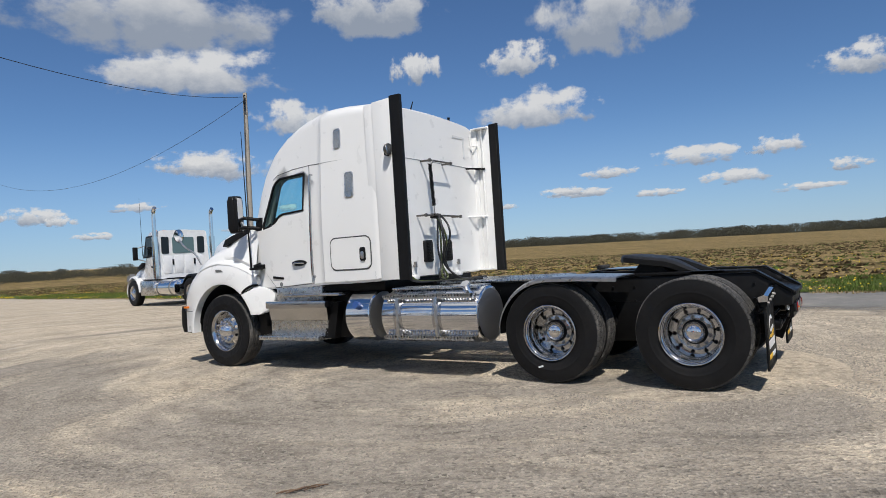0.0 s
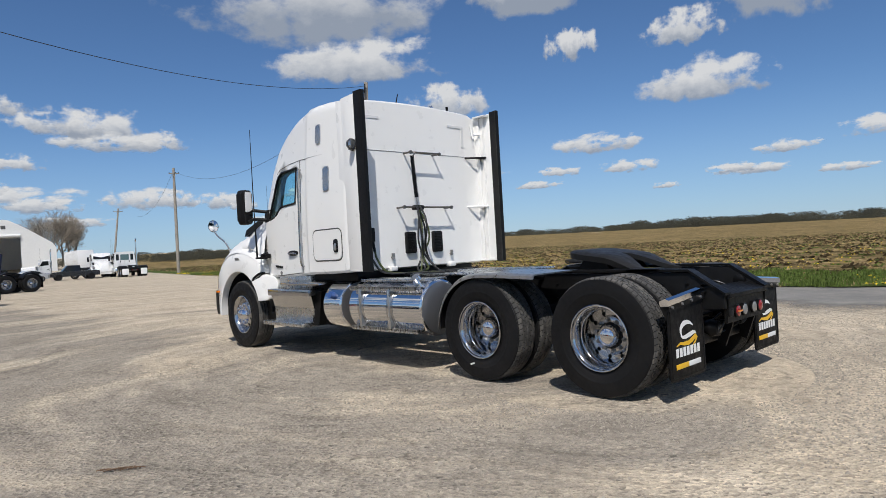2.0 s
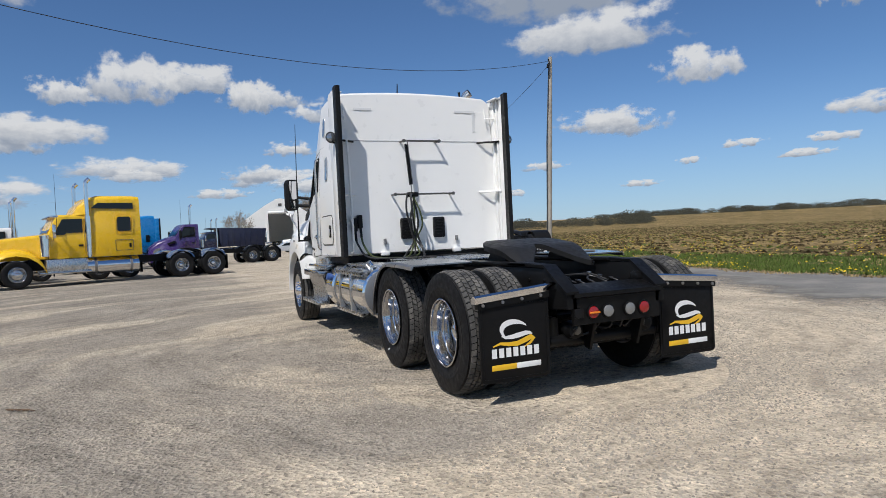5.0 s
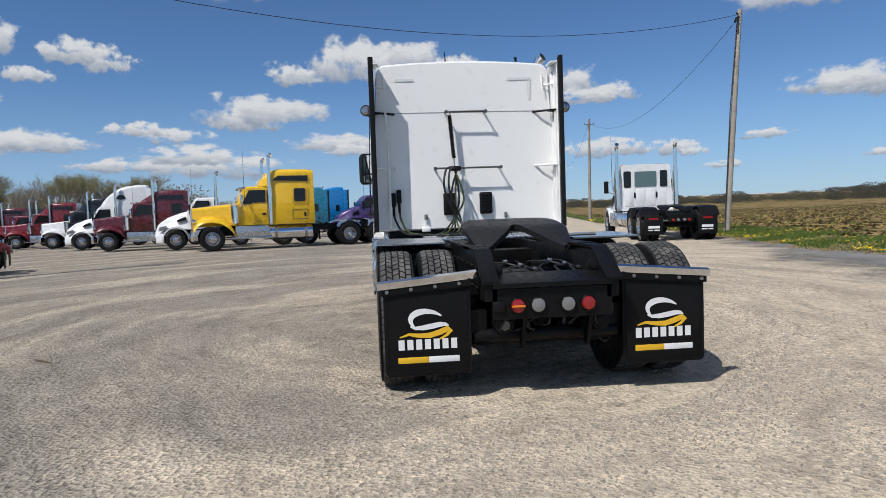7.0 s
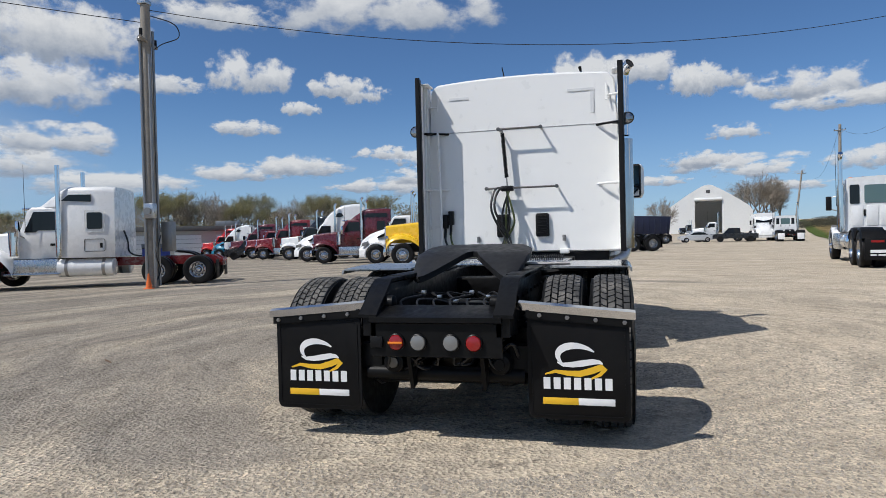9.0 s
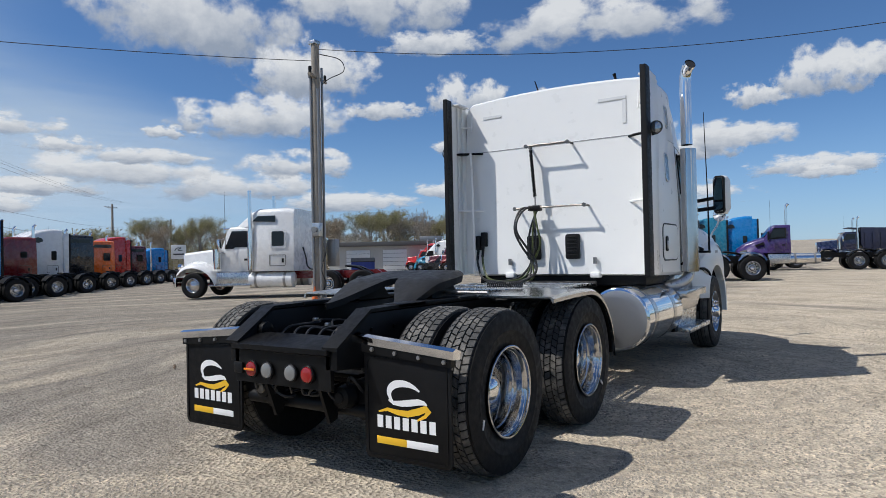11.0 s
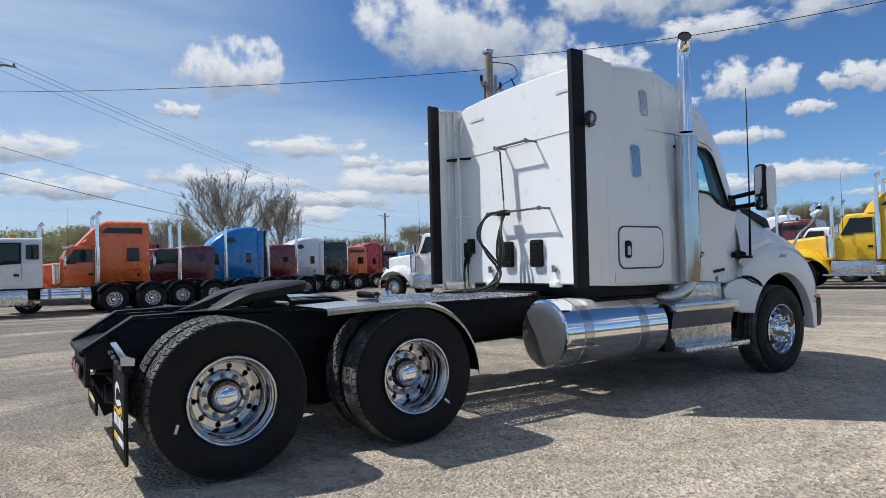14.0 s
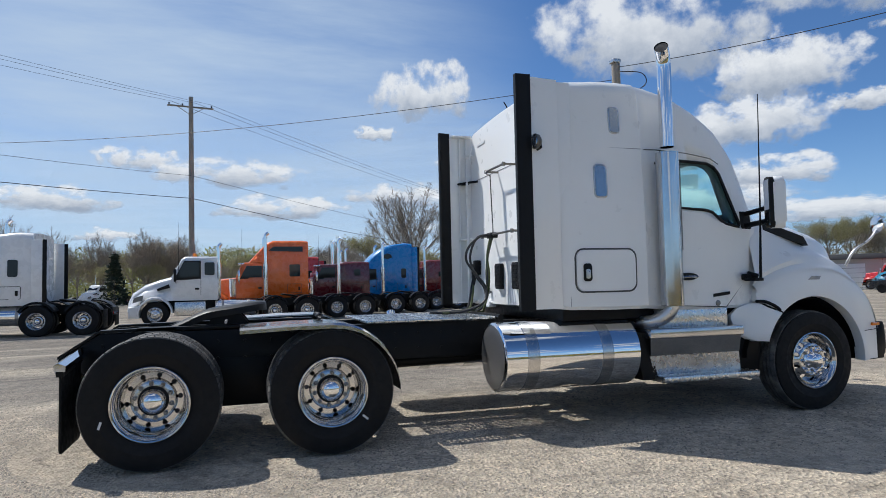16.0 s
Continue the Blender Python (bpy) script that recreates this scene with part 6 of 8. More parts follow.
# bearing, height, width, depth, all in degrees
CLOUDS_SOUTH = [(-33.4, 20.2, 20, 7), (-36.9, 16.2, 17, 6), (-36.9, 8.9, 9, 2.8), (-52, 21, 11, 5), (-65, 16.5, 8, 4), (-66.5, 12.2, 12, 5), (-45.1, 12.5, 9, 4.5), (-73.5, 18.8, 12, 7), (-55.8, 16.4, 5, 4), (-79.5, 7.1, 9, 2.4), (-91.6, 12.7, 8, 3.4), (-26.6, 4.6, 3, 1.2), (-68.4, 5.1, 5, 1.2), (-82, 5.1, 7, 1.8), (-85.1, 7.2, 5.5, 2), (-89.7, 5.2, 4, 1.3), (-57.7, 8.1, 9, 2.4), (-44, 5.2, 3, 0.9), (-40, 3.6, 4, 0.9), (-48, 6.2, 4, 1.1), (-52.5, 5.0, 5, 1.0), (-60, 6.0, 6, 1.6), (-63, 4.2, 3, 0.8), (-72, 6.4, 6, 1.5), (-76, 4.4, 5, 1.0), (-87, 3.8, 6, 1.0), (-32, 5.6, 5, 1.2), (-29, 3.4, 4, 0.9), (-14, 3.6, 7, 1.3), (-4, 4.4, 6, 1.3), (2, 6.0, 7, 1.8), (-10, 8.0, 6, 1.8)]
CLOUDS_EAST = [(-13.6, 11, 8, 3), (-17.2, 9.7, 10, 2.2), (-7, 12.3, 5, 4), (-7.3, 6, 7, 2.2), (-19.1, 5.2, 8, 2.4), (-11.7, 4.9, 8, 1.8), (-69.6, 4.9, 7, 1.4), (-54.4, 6, 5, 1.2), (7, 12.2, 6.5, 3), (1.7, 13.2, 10, 5.5), (9.9, 9.2, 13, 4), (19.6, 7.6, 6, 2), (-19.5, 9.8, 8, 2.6), (-38.7, 8.7, 9, 3.6), (-21.1, 5.2, 5.5, 2.2), (-24.9, 5, 5.5, 2), (15.1, 5.5, 11, 2.6), (27.2, 6.5, 9, 2.8), (20.7, 4.8, 9, 1.8), (-2.1, 13.6, 10, 3.6), (-7.9, 12.3, 8, 3.4), (-16.2, 10.9, 9, 3.6)]
CLOUDS_NORTHEAST = [(23.5, 13.2, 6.5, 3), (44.7, 16, 13, 7), (46.3, 12.2, 15, 6), (30.7, 13.8, 9, 5), (18.6, 19.4, 17, 6), (37.8, 12.9, 9, 3), (31.1, 9.7, 7, 2), (26.6, 11.4, 4.5, 2), (45.4, 8.2, 13, 3.6), (26.3, 6.4, 11, 2.2), (-9.4, 5.5, 13, 2.2), (31.9, 5.9, 11, 2.2), (54, 20.3, 17, 9), (37.9, 21.8, 15, 7), (16.6, 7.1, 7, 2.2), (10.7, 8.6, 8, 3.6), (21.4, 12.7, 5.5, 3), (33.1, 18.4, 9, 3), (13.7, 4.7, 15, 3.4), (3, 6.5, 12, 2.5)]
CLOUDS_NORTH = [(68.5, 10.4, 13, 2.8), (57.5, 8.6, 12, 2.2), (66, 6.0, 13, 2.2), (71.5, 7.4, 8, 2.0), (74.2, 16.4, 11, 7), (51.2, 11.8, 12, 4.5), (60, 7.4, 18, 4), (63.6, 9.2, 7, 2), (50.8, 6.4, 18, 4), (76.5, 7.8, 11, 3), (56.1, 10.6, 6, 1.6), (91.4, 9.5, 15, 3.6), (97.9, 10.3, 8, 3), (86.8, 6.7, 13, 3), (100.3, 4.3, 6, 1.6), (78.4, 13.1, 5, 2), (44.1, 15.7, 15, 6), (42, 5.0, 16, 3), (70, 4.6, 16, 2.6), (104, 7, 12, 3)]
# the same broken cloud, added unseen overhead and to the west; its glow fills shadows
rc = random.Random(17)
CLOUDS_UNSEEN_FILL = [(115 + 145 * rc.random(), 5 + 24 * rc.random(), 9 + 9 * rc.random(), 3.5 + 4 * rc.random()) for k in range(34)] + [(360 * rc.random(), 32 + 50 * rc.random() ** 1.2, 15 + 12 * rc.random(), 9 + 7 * rc.random()) for k in range(46)]
CLOUDS_UNSEEN_FILL = [c for c in CLOUDS_UNSEEN_FILL if not (abs((c[0] - math.degrees(SUN_AZ) + 180) % 360 - 180) < 22 and abs(c[1] - 52) < 16)]
for ci, (az, el, w, h) in enumerate(CLOUDS_SOUTH + CLOUDS_EAST + CLOUDS_NORTHEAST + CLOUDS_NORTH + CLOUDS_UNSEEN_FILL):
    D = 1700 + 9 * ci
    if 18 < el < 30:
        w, h = w * 1.3, h * 1.3
    c = Vector((math.cos(radians(az)) * math.cos(radians(el)), math.sin(radians(az)) * math.cos(radians(el)), math.sin(radians(el)))) * D
    ob = new("cloud", GREY_MESH if 18.5 < el < 24 and az < 0 else CLOUD_MESH)
    turn = (-c).to_track_quat("Z", "Y").to_matrix().to_4x4()
    ob.matrix_basis = Matrix.Translation(c) @ turn @ Matrix.Diagonal((D * math.tan(radians(w * 0.54)), D * math.tan(radians(h * 0.54)), 1, 1))
    ob.visible_shadow = False
    tagged(ob, "white fair-weather cumulus cloud in the blue sky", "cloud", "clouds", "structure")



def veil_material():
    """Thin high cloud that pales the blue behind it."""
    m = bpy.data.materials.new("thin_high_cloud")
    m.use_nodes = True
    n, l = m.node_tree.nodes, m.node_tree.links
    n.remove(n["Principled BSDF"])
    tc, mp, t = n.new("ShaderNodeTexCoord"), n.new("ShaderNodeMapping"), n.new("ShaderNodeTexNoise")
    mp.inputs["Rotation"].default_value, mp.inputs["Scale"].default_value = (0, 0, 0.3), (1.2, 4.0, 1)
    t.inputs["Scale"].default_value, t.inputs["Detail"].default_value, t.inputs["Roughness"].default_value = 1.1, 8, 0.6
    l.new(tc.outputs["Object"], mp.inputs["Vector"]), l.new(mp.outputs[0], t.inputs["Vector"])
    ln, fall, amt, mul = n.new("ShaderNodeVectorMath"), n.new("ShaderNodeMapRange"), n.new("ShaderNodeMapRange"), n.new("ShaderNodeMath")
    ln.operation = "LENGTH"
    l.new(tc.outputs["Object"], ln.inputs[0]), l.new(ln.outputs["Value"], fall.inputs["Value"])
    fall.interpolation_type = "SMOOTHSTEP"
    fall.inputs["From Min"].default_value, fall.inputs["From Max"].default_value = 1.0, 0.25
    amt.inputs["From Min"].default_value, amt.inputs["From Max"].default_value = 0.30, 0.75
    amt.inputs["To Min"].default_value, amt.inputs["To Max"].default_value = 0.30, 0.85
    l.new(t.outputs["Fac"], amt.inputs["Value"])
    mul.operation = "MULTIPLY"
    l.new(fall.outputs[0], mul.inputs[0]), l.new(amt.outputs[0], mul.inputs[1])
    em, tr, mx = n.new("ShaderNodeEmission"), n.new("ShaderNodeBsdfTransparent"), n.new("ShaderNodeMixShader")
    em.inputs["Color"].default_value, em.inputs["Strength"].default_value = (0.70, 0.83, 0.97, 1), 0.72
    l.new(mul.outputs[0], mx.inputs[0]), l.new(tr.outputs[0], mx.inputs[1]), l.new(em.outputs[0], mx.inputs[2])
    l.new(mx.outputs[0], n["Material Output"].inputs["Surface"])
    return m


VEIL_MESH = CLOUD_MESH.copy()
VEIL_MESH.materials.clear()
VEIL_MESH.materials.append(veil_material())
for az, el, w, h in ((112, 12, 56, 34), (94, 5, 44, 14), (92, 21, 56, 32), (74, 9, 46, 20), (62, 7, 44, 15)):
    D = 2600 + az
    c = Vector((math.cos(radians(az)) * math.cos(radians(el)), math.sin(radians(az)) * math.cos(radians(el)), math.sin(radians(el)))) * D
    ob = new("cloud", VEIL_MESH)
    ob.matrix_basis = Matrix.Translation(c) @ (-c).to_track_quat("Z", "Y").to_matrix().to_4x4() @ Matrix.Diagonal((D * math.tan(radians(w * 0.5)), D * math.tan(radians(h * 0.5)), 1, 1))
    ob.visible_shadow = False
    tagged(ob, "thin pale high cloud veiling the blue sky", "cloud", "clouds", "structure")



def haze_glow_material():
    """Haze painted as a pale blue glow low over the land, thinning upwards."""
    m = bpy.data.materials.new("painted_haze_glow")
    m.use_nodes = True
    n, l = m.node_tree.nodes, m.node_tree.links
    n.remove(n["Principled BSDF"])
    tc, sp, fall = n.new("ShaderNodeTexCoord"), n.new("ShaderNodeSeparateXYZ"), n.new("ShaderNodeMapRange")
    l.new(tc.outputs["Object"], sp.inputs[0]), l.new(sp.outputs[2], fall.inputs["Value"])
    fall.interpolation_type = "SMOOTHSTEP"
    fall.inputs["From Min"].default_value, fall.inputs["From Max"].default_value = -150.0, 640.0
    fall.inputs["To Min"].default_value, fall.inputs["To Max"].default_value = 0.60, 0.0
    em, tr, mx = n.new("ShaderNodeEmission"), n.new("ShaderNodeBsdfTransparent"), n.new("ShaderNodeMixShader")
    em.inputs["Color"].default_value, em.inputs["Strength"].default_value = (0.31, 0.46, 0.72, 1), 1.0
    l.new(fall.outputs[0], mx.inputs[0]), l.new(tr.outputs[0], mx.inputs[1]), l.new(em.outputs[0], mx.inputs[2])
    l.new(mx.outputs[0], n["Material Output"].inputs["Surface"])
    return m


# added glowing ring that tints the low sky a hazy blue
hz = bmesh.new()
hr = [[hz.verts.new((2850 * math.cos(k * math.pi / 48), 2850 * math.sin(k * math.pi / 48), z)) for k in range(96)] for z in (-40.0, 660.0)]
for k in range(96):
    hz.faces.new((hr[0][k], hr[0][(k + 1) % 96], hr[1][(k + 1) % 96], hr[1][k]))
haze = new("backdrop", finish(hz, "backdrop", haze_glow_material(), 60))
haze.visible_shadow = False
tagged(haze, "glowing pale blue sheet painted as haze low above the horizon", "sky", kind="structure")


# ---- trees ----
BARK = material("grey_bark", (0.20, 0.175, 0.15), 0.95, vary=0.3, scale=4)
TWIG = material("bare_twigs", (0.29, 0.25, 0.205), 0.95, each=0.3)
LEAF_SPRING = leaf_material("young_leaves", (0.29, 0.275, 0.14), 0.35)
LEAF_RUST = leaf_material("reddish_buds", (0.33, 0.26, 0.175), 0.35)
LEAF_DARK = material("dark_needles", (0.016, 0.028, 0.014), 0.85, each=0.4)
WOODS = leaf_material("distant_woods", (0.115, 0.113, 0.085), 0.2)
WOODS_GREEN = leaf_material("distant_green_woods", (0.29, 0.295, 0.12), 0.2)
WOODS_BUD = leaf_material("distant_budding_woods", (0.27, 0.24, 0.145), 0.2)


def limbs(h, seed, levels=4, spread=0.55, first=0.25):
    """Branch segments of a tree: (start, end, radius at both)."""
    rng = random.Random(seed)
    segs, tips = [], []

    def grow(p, d, length, r, level):
        mid = p + d * length * 0.5 + Vector((rng.gauss(0, 1), rng.gauss(0, 1), 0)) * length * 0.05
        end = p + d * length
        segs.append((p, mid, r, r * 0.85)), segs.append((mid, end, r * 0.85, r * 0.65))
        if level == 0:
            tips.append(end), tips.append(mid)
            return
        for k in range(rng.choice((4, 5)) if level == levels else (rng.choice((3, 4)) if level > 1 else 5)):
            a, lean = rng.random() * 6.283, spread * (0.5 + rng.random() * 0.8)
            u, v = frame_of(d)
            nd = (d + (u * math.cos(a) + v * math.sin(a)) * lean + Vector((0, 0, 0.26))).normalized()
            grow(p + d * length * (0.40 + 0.60 * rng.random()), nd, length * (0.58 + 0.22 * rng.random()), r * 0.52, level - 1)
        grow(end, (d + Vector((rng.gauss(0, 0.1), rng.gauss(0, 0.1), 0.1))).normalized(), length * 0.65, r * 0.6, level - 1)
    grow(Vector((0, 0, 0)), Vector((0, 0, 1)), h * first, h * 0.018, levels)
    k = h / max(s[1].z for s in segs)
    return [(a * k, b * k, max(r0, 0.017), max(r1, 0.012)) for a, b, r0, r1 in segs], [t * k for t in tips]


def tree(name, h, seed, leaf_mat, leaves, leaf_size, label, levels=4, spread=0.55):
    segs, tips = limbs(h, seed, levels, spread)
    t = thing(name, label, "tree")
    big, small = bmesh.new(), bmesh.new()
    for a, b, r0, r1 in segs:
        tube([a, b], [r0, r1], 5 if r0 > h * 0.004 else 3, big if r0 > h * 0.006 else small, cap=False)
    part("trunk", big, BARK, t)
    rng = random.Random(seed + 1)
    if leaves:
        vs, fs = [], []
        for tip in tips:
            for _ in range(leaves):
                c = tip + Vector((rng.gauss(0, 1), rng.gauss(0, 1), rng.gauss(0, 1))) * h * 0.02
                k = len(vs)
                for _ in range(3):
                    vs.append(c + Vector((rng.gauss(0, 1), rng.gauss(0, 1), rng.gauss(0, 1))) * leaf_size)
                fs.append((k, k + 1, k + 2))
        me = bpy.data.meshes.new("crown")
        me.from_pydata(vs, [], fs)
        me.materials.append(leaf_mat)
        part("crown", me, None, t)
    part("twig_spray", small, TWIG, t)["kind"] = "stuff"
    return t


def conifer(h, seed):
    t = thing("conifer", "dark narrow spruce behind the parked trucks", "tree")
    part("trunk", tube([(0, 0, 0), (0, 0, h * 0.95)], [h * 0.02, 0.02], 6), BARK, t)
    rng = random.Random(seed)
    vs, fs = [], []
    for k in range(1500):
        z = h * (0.06 + 0.94 * rng.random())
        r = (1 - z / h) * h * 0.26 * (0.4 + 0.7 * rng.random())
        a = rng.random() * 6.283
        i = len(vs)
        vs += [Vector((r * math.cos(a), r * math.sin(a), z - 0.1 * r)) + Vector((rng.gauss(0, 1), rng.gauss(0, 1), rng.gauss(0, 0.6))) * h * 0.03 for _ in range(3)]
        fs.append((i, i + 1, i + 2))
    me = bpy.data.meshes.new("crown")
    me.from_pydata(vs, [], fs)
    me.materials.append(LEAF_DARK)
    part("crown", me, None, t)
    return t


def fan_tree(h, seed):
    """Many steep leaders that fan out of a short trunk into a rounded, open crown."""
    rng = random.Random(seed)
    t = thing("tree", "tall bare tree with a rounded fan of fine branches", "tree")
    shoots = [([Vector((0, 0, 0)), Vector((0.1, 0, h * 0.12)), Vector((0, 0, h * 0.26))], [h * 0.020, h * 0.017, h * 0.014], 3)]

    def shoot(p, d, length, r, level):
        pts = [p]
        for _ in range(4):
            d = (d + Vector((rng.gauss(0, 0.08), rng.gauss(0, 0.08), 0.07))).normalized()
            pts.append(pts[-1] + d * length / 4)
        shoots.append((pts, [max(r * (1 - 0.19 * i), 0.012) for i in range(5)], level))
        for _ in range((0, 5, 7, 10)[level]):
            f = 0.25 + 0.75 * rng.random()
            i = min(3, int(f * 4))
            q = pts[i].lerp(pts[i + 1], f * 4 - i)
            a, (u, v) = rng.random() * 6.283, frame_of(d)
            nd = (d + (u * math.cos(a) + v * math.sin(a)) * (0.30 + 0.35 * rng.random()) + Vector((0, 0, 0.10))).normalized()
            shoot(q, nd, length * (0.50 - 0.20 * f) * (0.7 + 0.6 * rng.random()), r * 0.42, level - 1)
    for k in range(26):
        lean, a = radians(3 + 66 * ((k + 0.5) / 26) ** 0.75), k * 2.4 + rng.gauss(0, 0.2)
        d = Vector((math.sin(lean) * math.cos(a), math.sin(lean) * math.sin(a), math.cos(lean)))
        shoot(Vector((0, 0, h * (0.26 - 0.08 * k / 26))), d, h * (0.50 - 0.08 * k / 26) * (0.9 + 0.15 * rng.random()), h * 0.0055, 3)
    tall = h / max(p.z for pts, _, _ in shoots for p in pts)
    trunk, small = bmesh.new(), bmesh.new()
    for pts, radii, level in shoots:
        tube([p * tall for p in pts], radii, 5 if level > 1 else 3, trunk if level == 3 else small, cap=False)
    part("trunk", trunk, BARK, t)
    part("twig_spray", small, TWIG, t)["kind"] = "stuff"
    return t


BARE = tree("tree", 20, 11, None, 0, 0, "tall bare-branched tree with grey limbs", 5, 0.80)
LEAFY = tree("tree", 14, 21, LEAF_SPRING, 15, 0.06, "broad tree in fresh spring leaf", 4, 0.85)
RUSTY = tree("tree", 13, 31, LEAF_RUST, 9, 0.05, "tree with reddish-brown spring buds", 4, 0.8)


def place(src, x, y, s, turn, group=""):
    t = copy_thing(src, pose(x, y, gz(x, y), 0, 0, turn) @ Matrix.Scale(s, 4))
    if group:
        t["group"] = group
    return t


def bearing(az, dist, ex=-3.0, ey=-3.0):
    return ex + dist * math.cos(radians(az)), ey + dist * math.sin(radians(az))


def put(src, az, dist, s, turn):
    x, y = bearing(az, dist)
    return place(src, x, y, s, turn, "trees round the lot")


FAN = fan_tree(20, 4)
FAN["group"] = "trees round the lot"
fx, fy = bearing(74.1, 165)
FAN.matrix_basis = pose(fx, fy, gz(fx, fy), 0, 0, 30) @ Matrix.Diagonal((1.85, 1.85, 1.42, 1))
fx, fy = bearing(69.9, 163)
copy_thing(FAN, pose(fx, fy, gz(fx, fy), 0, 0, 200) @ Matrix.Diagonal((0.42, 0.42, 0.86, 1)))
put(BARE, 95.6, 92, 0.52, 30), put(BARE, 93.4, 94, 0.50, 200), put(RUSTY, 94.8, 93, 0.72, 60), put(RUSTY, 93.2, 96, 0.70, 160), put(BARE, 99, 95, 0.5, 40), put(BARE, 103, 90, 0.5, 140), put(BARE, 106, 85, 0.55, 200)
put(BARE, -11.3, 302, 1.18, 20), put(BARE, -12.2, 306, 1.12, 120), put(BARE, -10.7, 308, 1.08, 220), put(BARE, -12.8, 310, 1.0, 300), put(BARE, -11.8, 312, 1.1, 75), put(BARE, -3.6, 190, 0.55, 70)
rt = random.Random(3)
for az in np.arange(19, 111, 1.3):
    d = 108 + 30 * rt.random() if az < 60 else 88 + 26 * rt.random()
    pick = rt.random()
    src = LEAFY if pick < 0.5 else (RUSTY if pick < 0.78 else BARE)
    hgt = lerp_table([(19, 3.2), (35, 4.2), (48, 3.1), (53, 3.3), (60, 3.8), (63, 3.4), (66, 2.8), (71, 2.8), (77, 4.0), (82, 3.9), (90, 3.0), (110, 3.8)], float(az))[0] * (0.75 + 0.5 * rt.random())
    put(src, float(az), d, d * math.tan(radians(hgt)) / {LEAFY: 14, RUSTY: 13, BARE: 20}[src] * 1.12 + 0.02, rt.random() * 360)
sp = conifer(9.0, 5)
cx, cy = bearing(97.9, 78)
sp.matrix_basis = pose(cx, cy, gz(cx, cy)) @ Matrix.Diagonal((0.80, 0.80, 0.66, 1))
for o in (BARE, LEAFY, RUSTY):
    x, y = bearing({BARE: 108.5, LEAFY: 109.5, RUSTY: 112}[o], 112)
    o.matrix_basis = pose(x, y, gz(x, y)) @ Matrix.Scale(0.55, 4)


def woods(name, mat, a0, a1, dist, hgt, count, seed, label, base=0.0, wide=0.5, leaf=0.07, bits=90):
    """A far belt of wood: thousands of small leaf faces heaped into uneven crowns."""
    rng = random.Random(seed)
    vs, fs = [], []
    for _ in range(count):
        az = a0 + (a1 - a0) * rng.random()
        d = dist * (0.9 + 0.25 * rng.random())
        x, y = bearing(az, d)
        h = hgt(az) * (0.55 + 0.6 * rng.random()) * d / dist
        z0 = gz(x, y) + base
        w = h * wide
        for _ in range(bits):
            t = rng.random()
            a = rng.random() * 6.283
            rr = w * math.sqrt(rng.random()) * (0.45 + 0.75 * math.sin(math.pi * min(1, t * 0.85 + 0.12)))
            c = Vector((x + rr * math.cos(a), y + rr * math.sin(a), z0 + h * t))
            k = len(vs)
            for _ in range(3):
                vs.append(c + Vector((rng.gauss(0, 1), rng.gauss(0, 1), rng.gauss(0, 1))) * h * leaf)
            fs.append((k, k + 1, k + 2))
    me = bpy.data.meshes.new(name)
    me.from_pydata(vs, [], fs)
    me.materials.append(mat)
    return tagged(new(name, me), label, "woods", kind="stuff")


woods("far_woods", WOODS, -40, -11, 260, lambda az: 2.7 + 1.5 * noise.noise((az * 0.4, 0, 0)), 330, 1, "distant bare woods beyond the field", wide=0.9, leaf=0.045, bits=420)
woods("far_woods", WOODS, -66, -36, 620, lambda az: 4.8 + 3.0 * noise.noise((az * 0.5, 1, 0)), 320, 2, "low distant tree line beyond the field", wide=1.2, leaf=0.062, bits=330)
woods("far_woods", WOODS, -100, -60, 600, lambda az: 7.0 + 2.5 * noise.noise((az * 0.3, 2, 0)), 420, 3, "distant dark woodland beyond the field", wide=1.0, leaf=0.055, bits=380)
woods("far_woods", WOODS_BUD, 14, 90, 132, lambda az: 6.6 + 2.0 * step(70, 90, az) + 2.5 * noise.noise((az * 0.3, 4, 0)), 430, 4, "hazy budding woods behind the lot", wide=0.6, leaf=0.019, bits=520)
woods("far_woods", WOODS_GREEN, 84, 118, 128, lambda az: 8.6 + 2.5 * noise.noise((az * 0.3, 4, 0)), 240, 6, "yellow-green spring woods behind the lot", wide=0.6, leaf=0.019, bits=640)


# ---- poles and wires ----
def pole(name, label, base, top, r=0.14, arms=()):
    p = thing(name, label, "pole")
    part("shaft", tube([base, tuple((a + b) / 2 for a, b in zip(base, top)), top], [r * 1.1, r, r * 0.8], 12), WOOD, p)
    for z, half, ang in arms:
        t = (z - base[2]) / (top[2] - base[2])
        c = Vector(base).lerp(Vector(top), t)
        d = Vector((math.cos(radians(ang)), math.sin(radians(ang)), 0))
        n = Vector((-d.y, d.x, 0)) * (r + 0.03)
        arm = part("crossarm", tube([c - d * half + n, c + d * half + n], 0.055, 6), WOOD, p)
        for k in (-0.92, -0.35, 0.92):
            part("insulator", tube([c + d * half * k + n, c + d * half * k + n + Vector((0, 0, 0.16))], [0.03, 0.045], 8), PLASTIC, arm)
        part("brace", tube([c - d * half * 0.6 + n, c + n + Vector((0, 0, -0.5))], 0.02, 6), STEEL, arm)
        part("brace", tube([c + d * half * 0.6 + n, c + n + Vector((0, 0, -0.5))], 0.02, 6), STEEL, arm)
    return p


def wire(a, b, sag, r=0.012, name="power_line"):
    a, b = Vector(a), Vector(b)
    return solid(name, tube([a.lerp(b, t) - Vector((0, 0, 4 * sag * t * (1 - t))) for t in (k / 28 for k in range(29))], r, 5), WIRE, "black overhead wire sagging between poles", "wire", group="overhead wires")


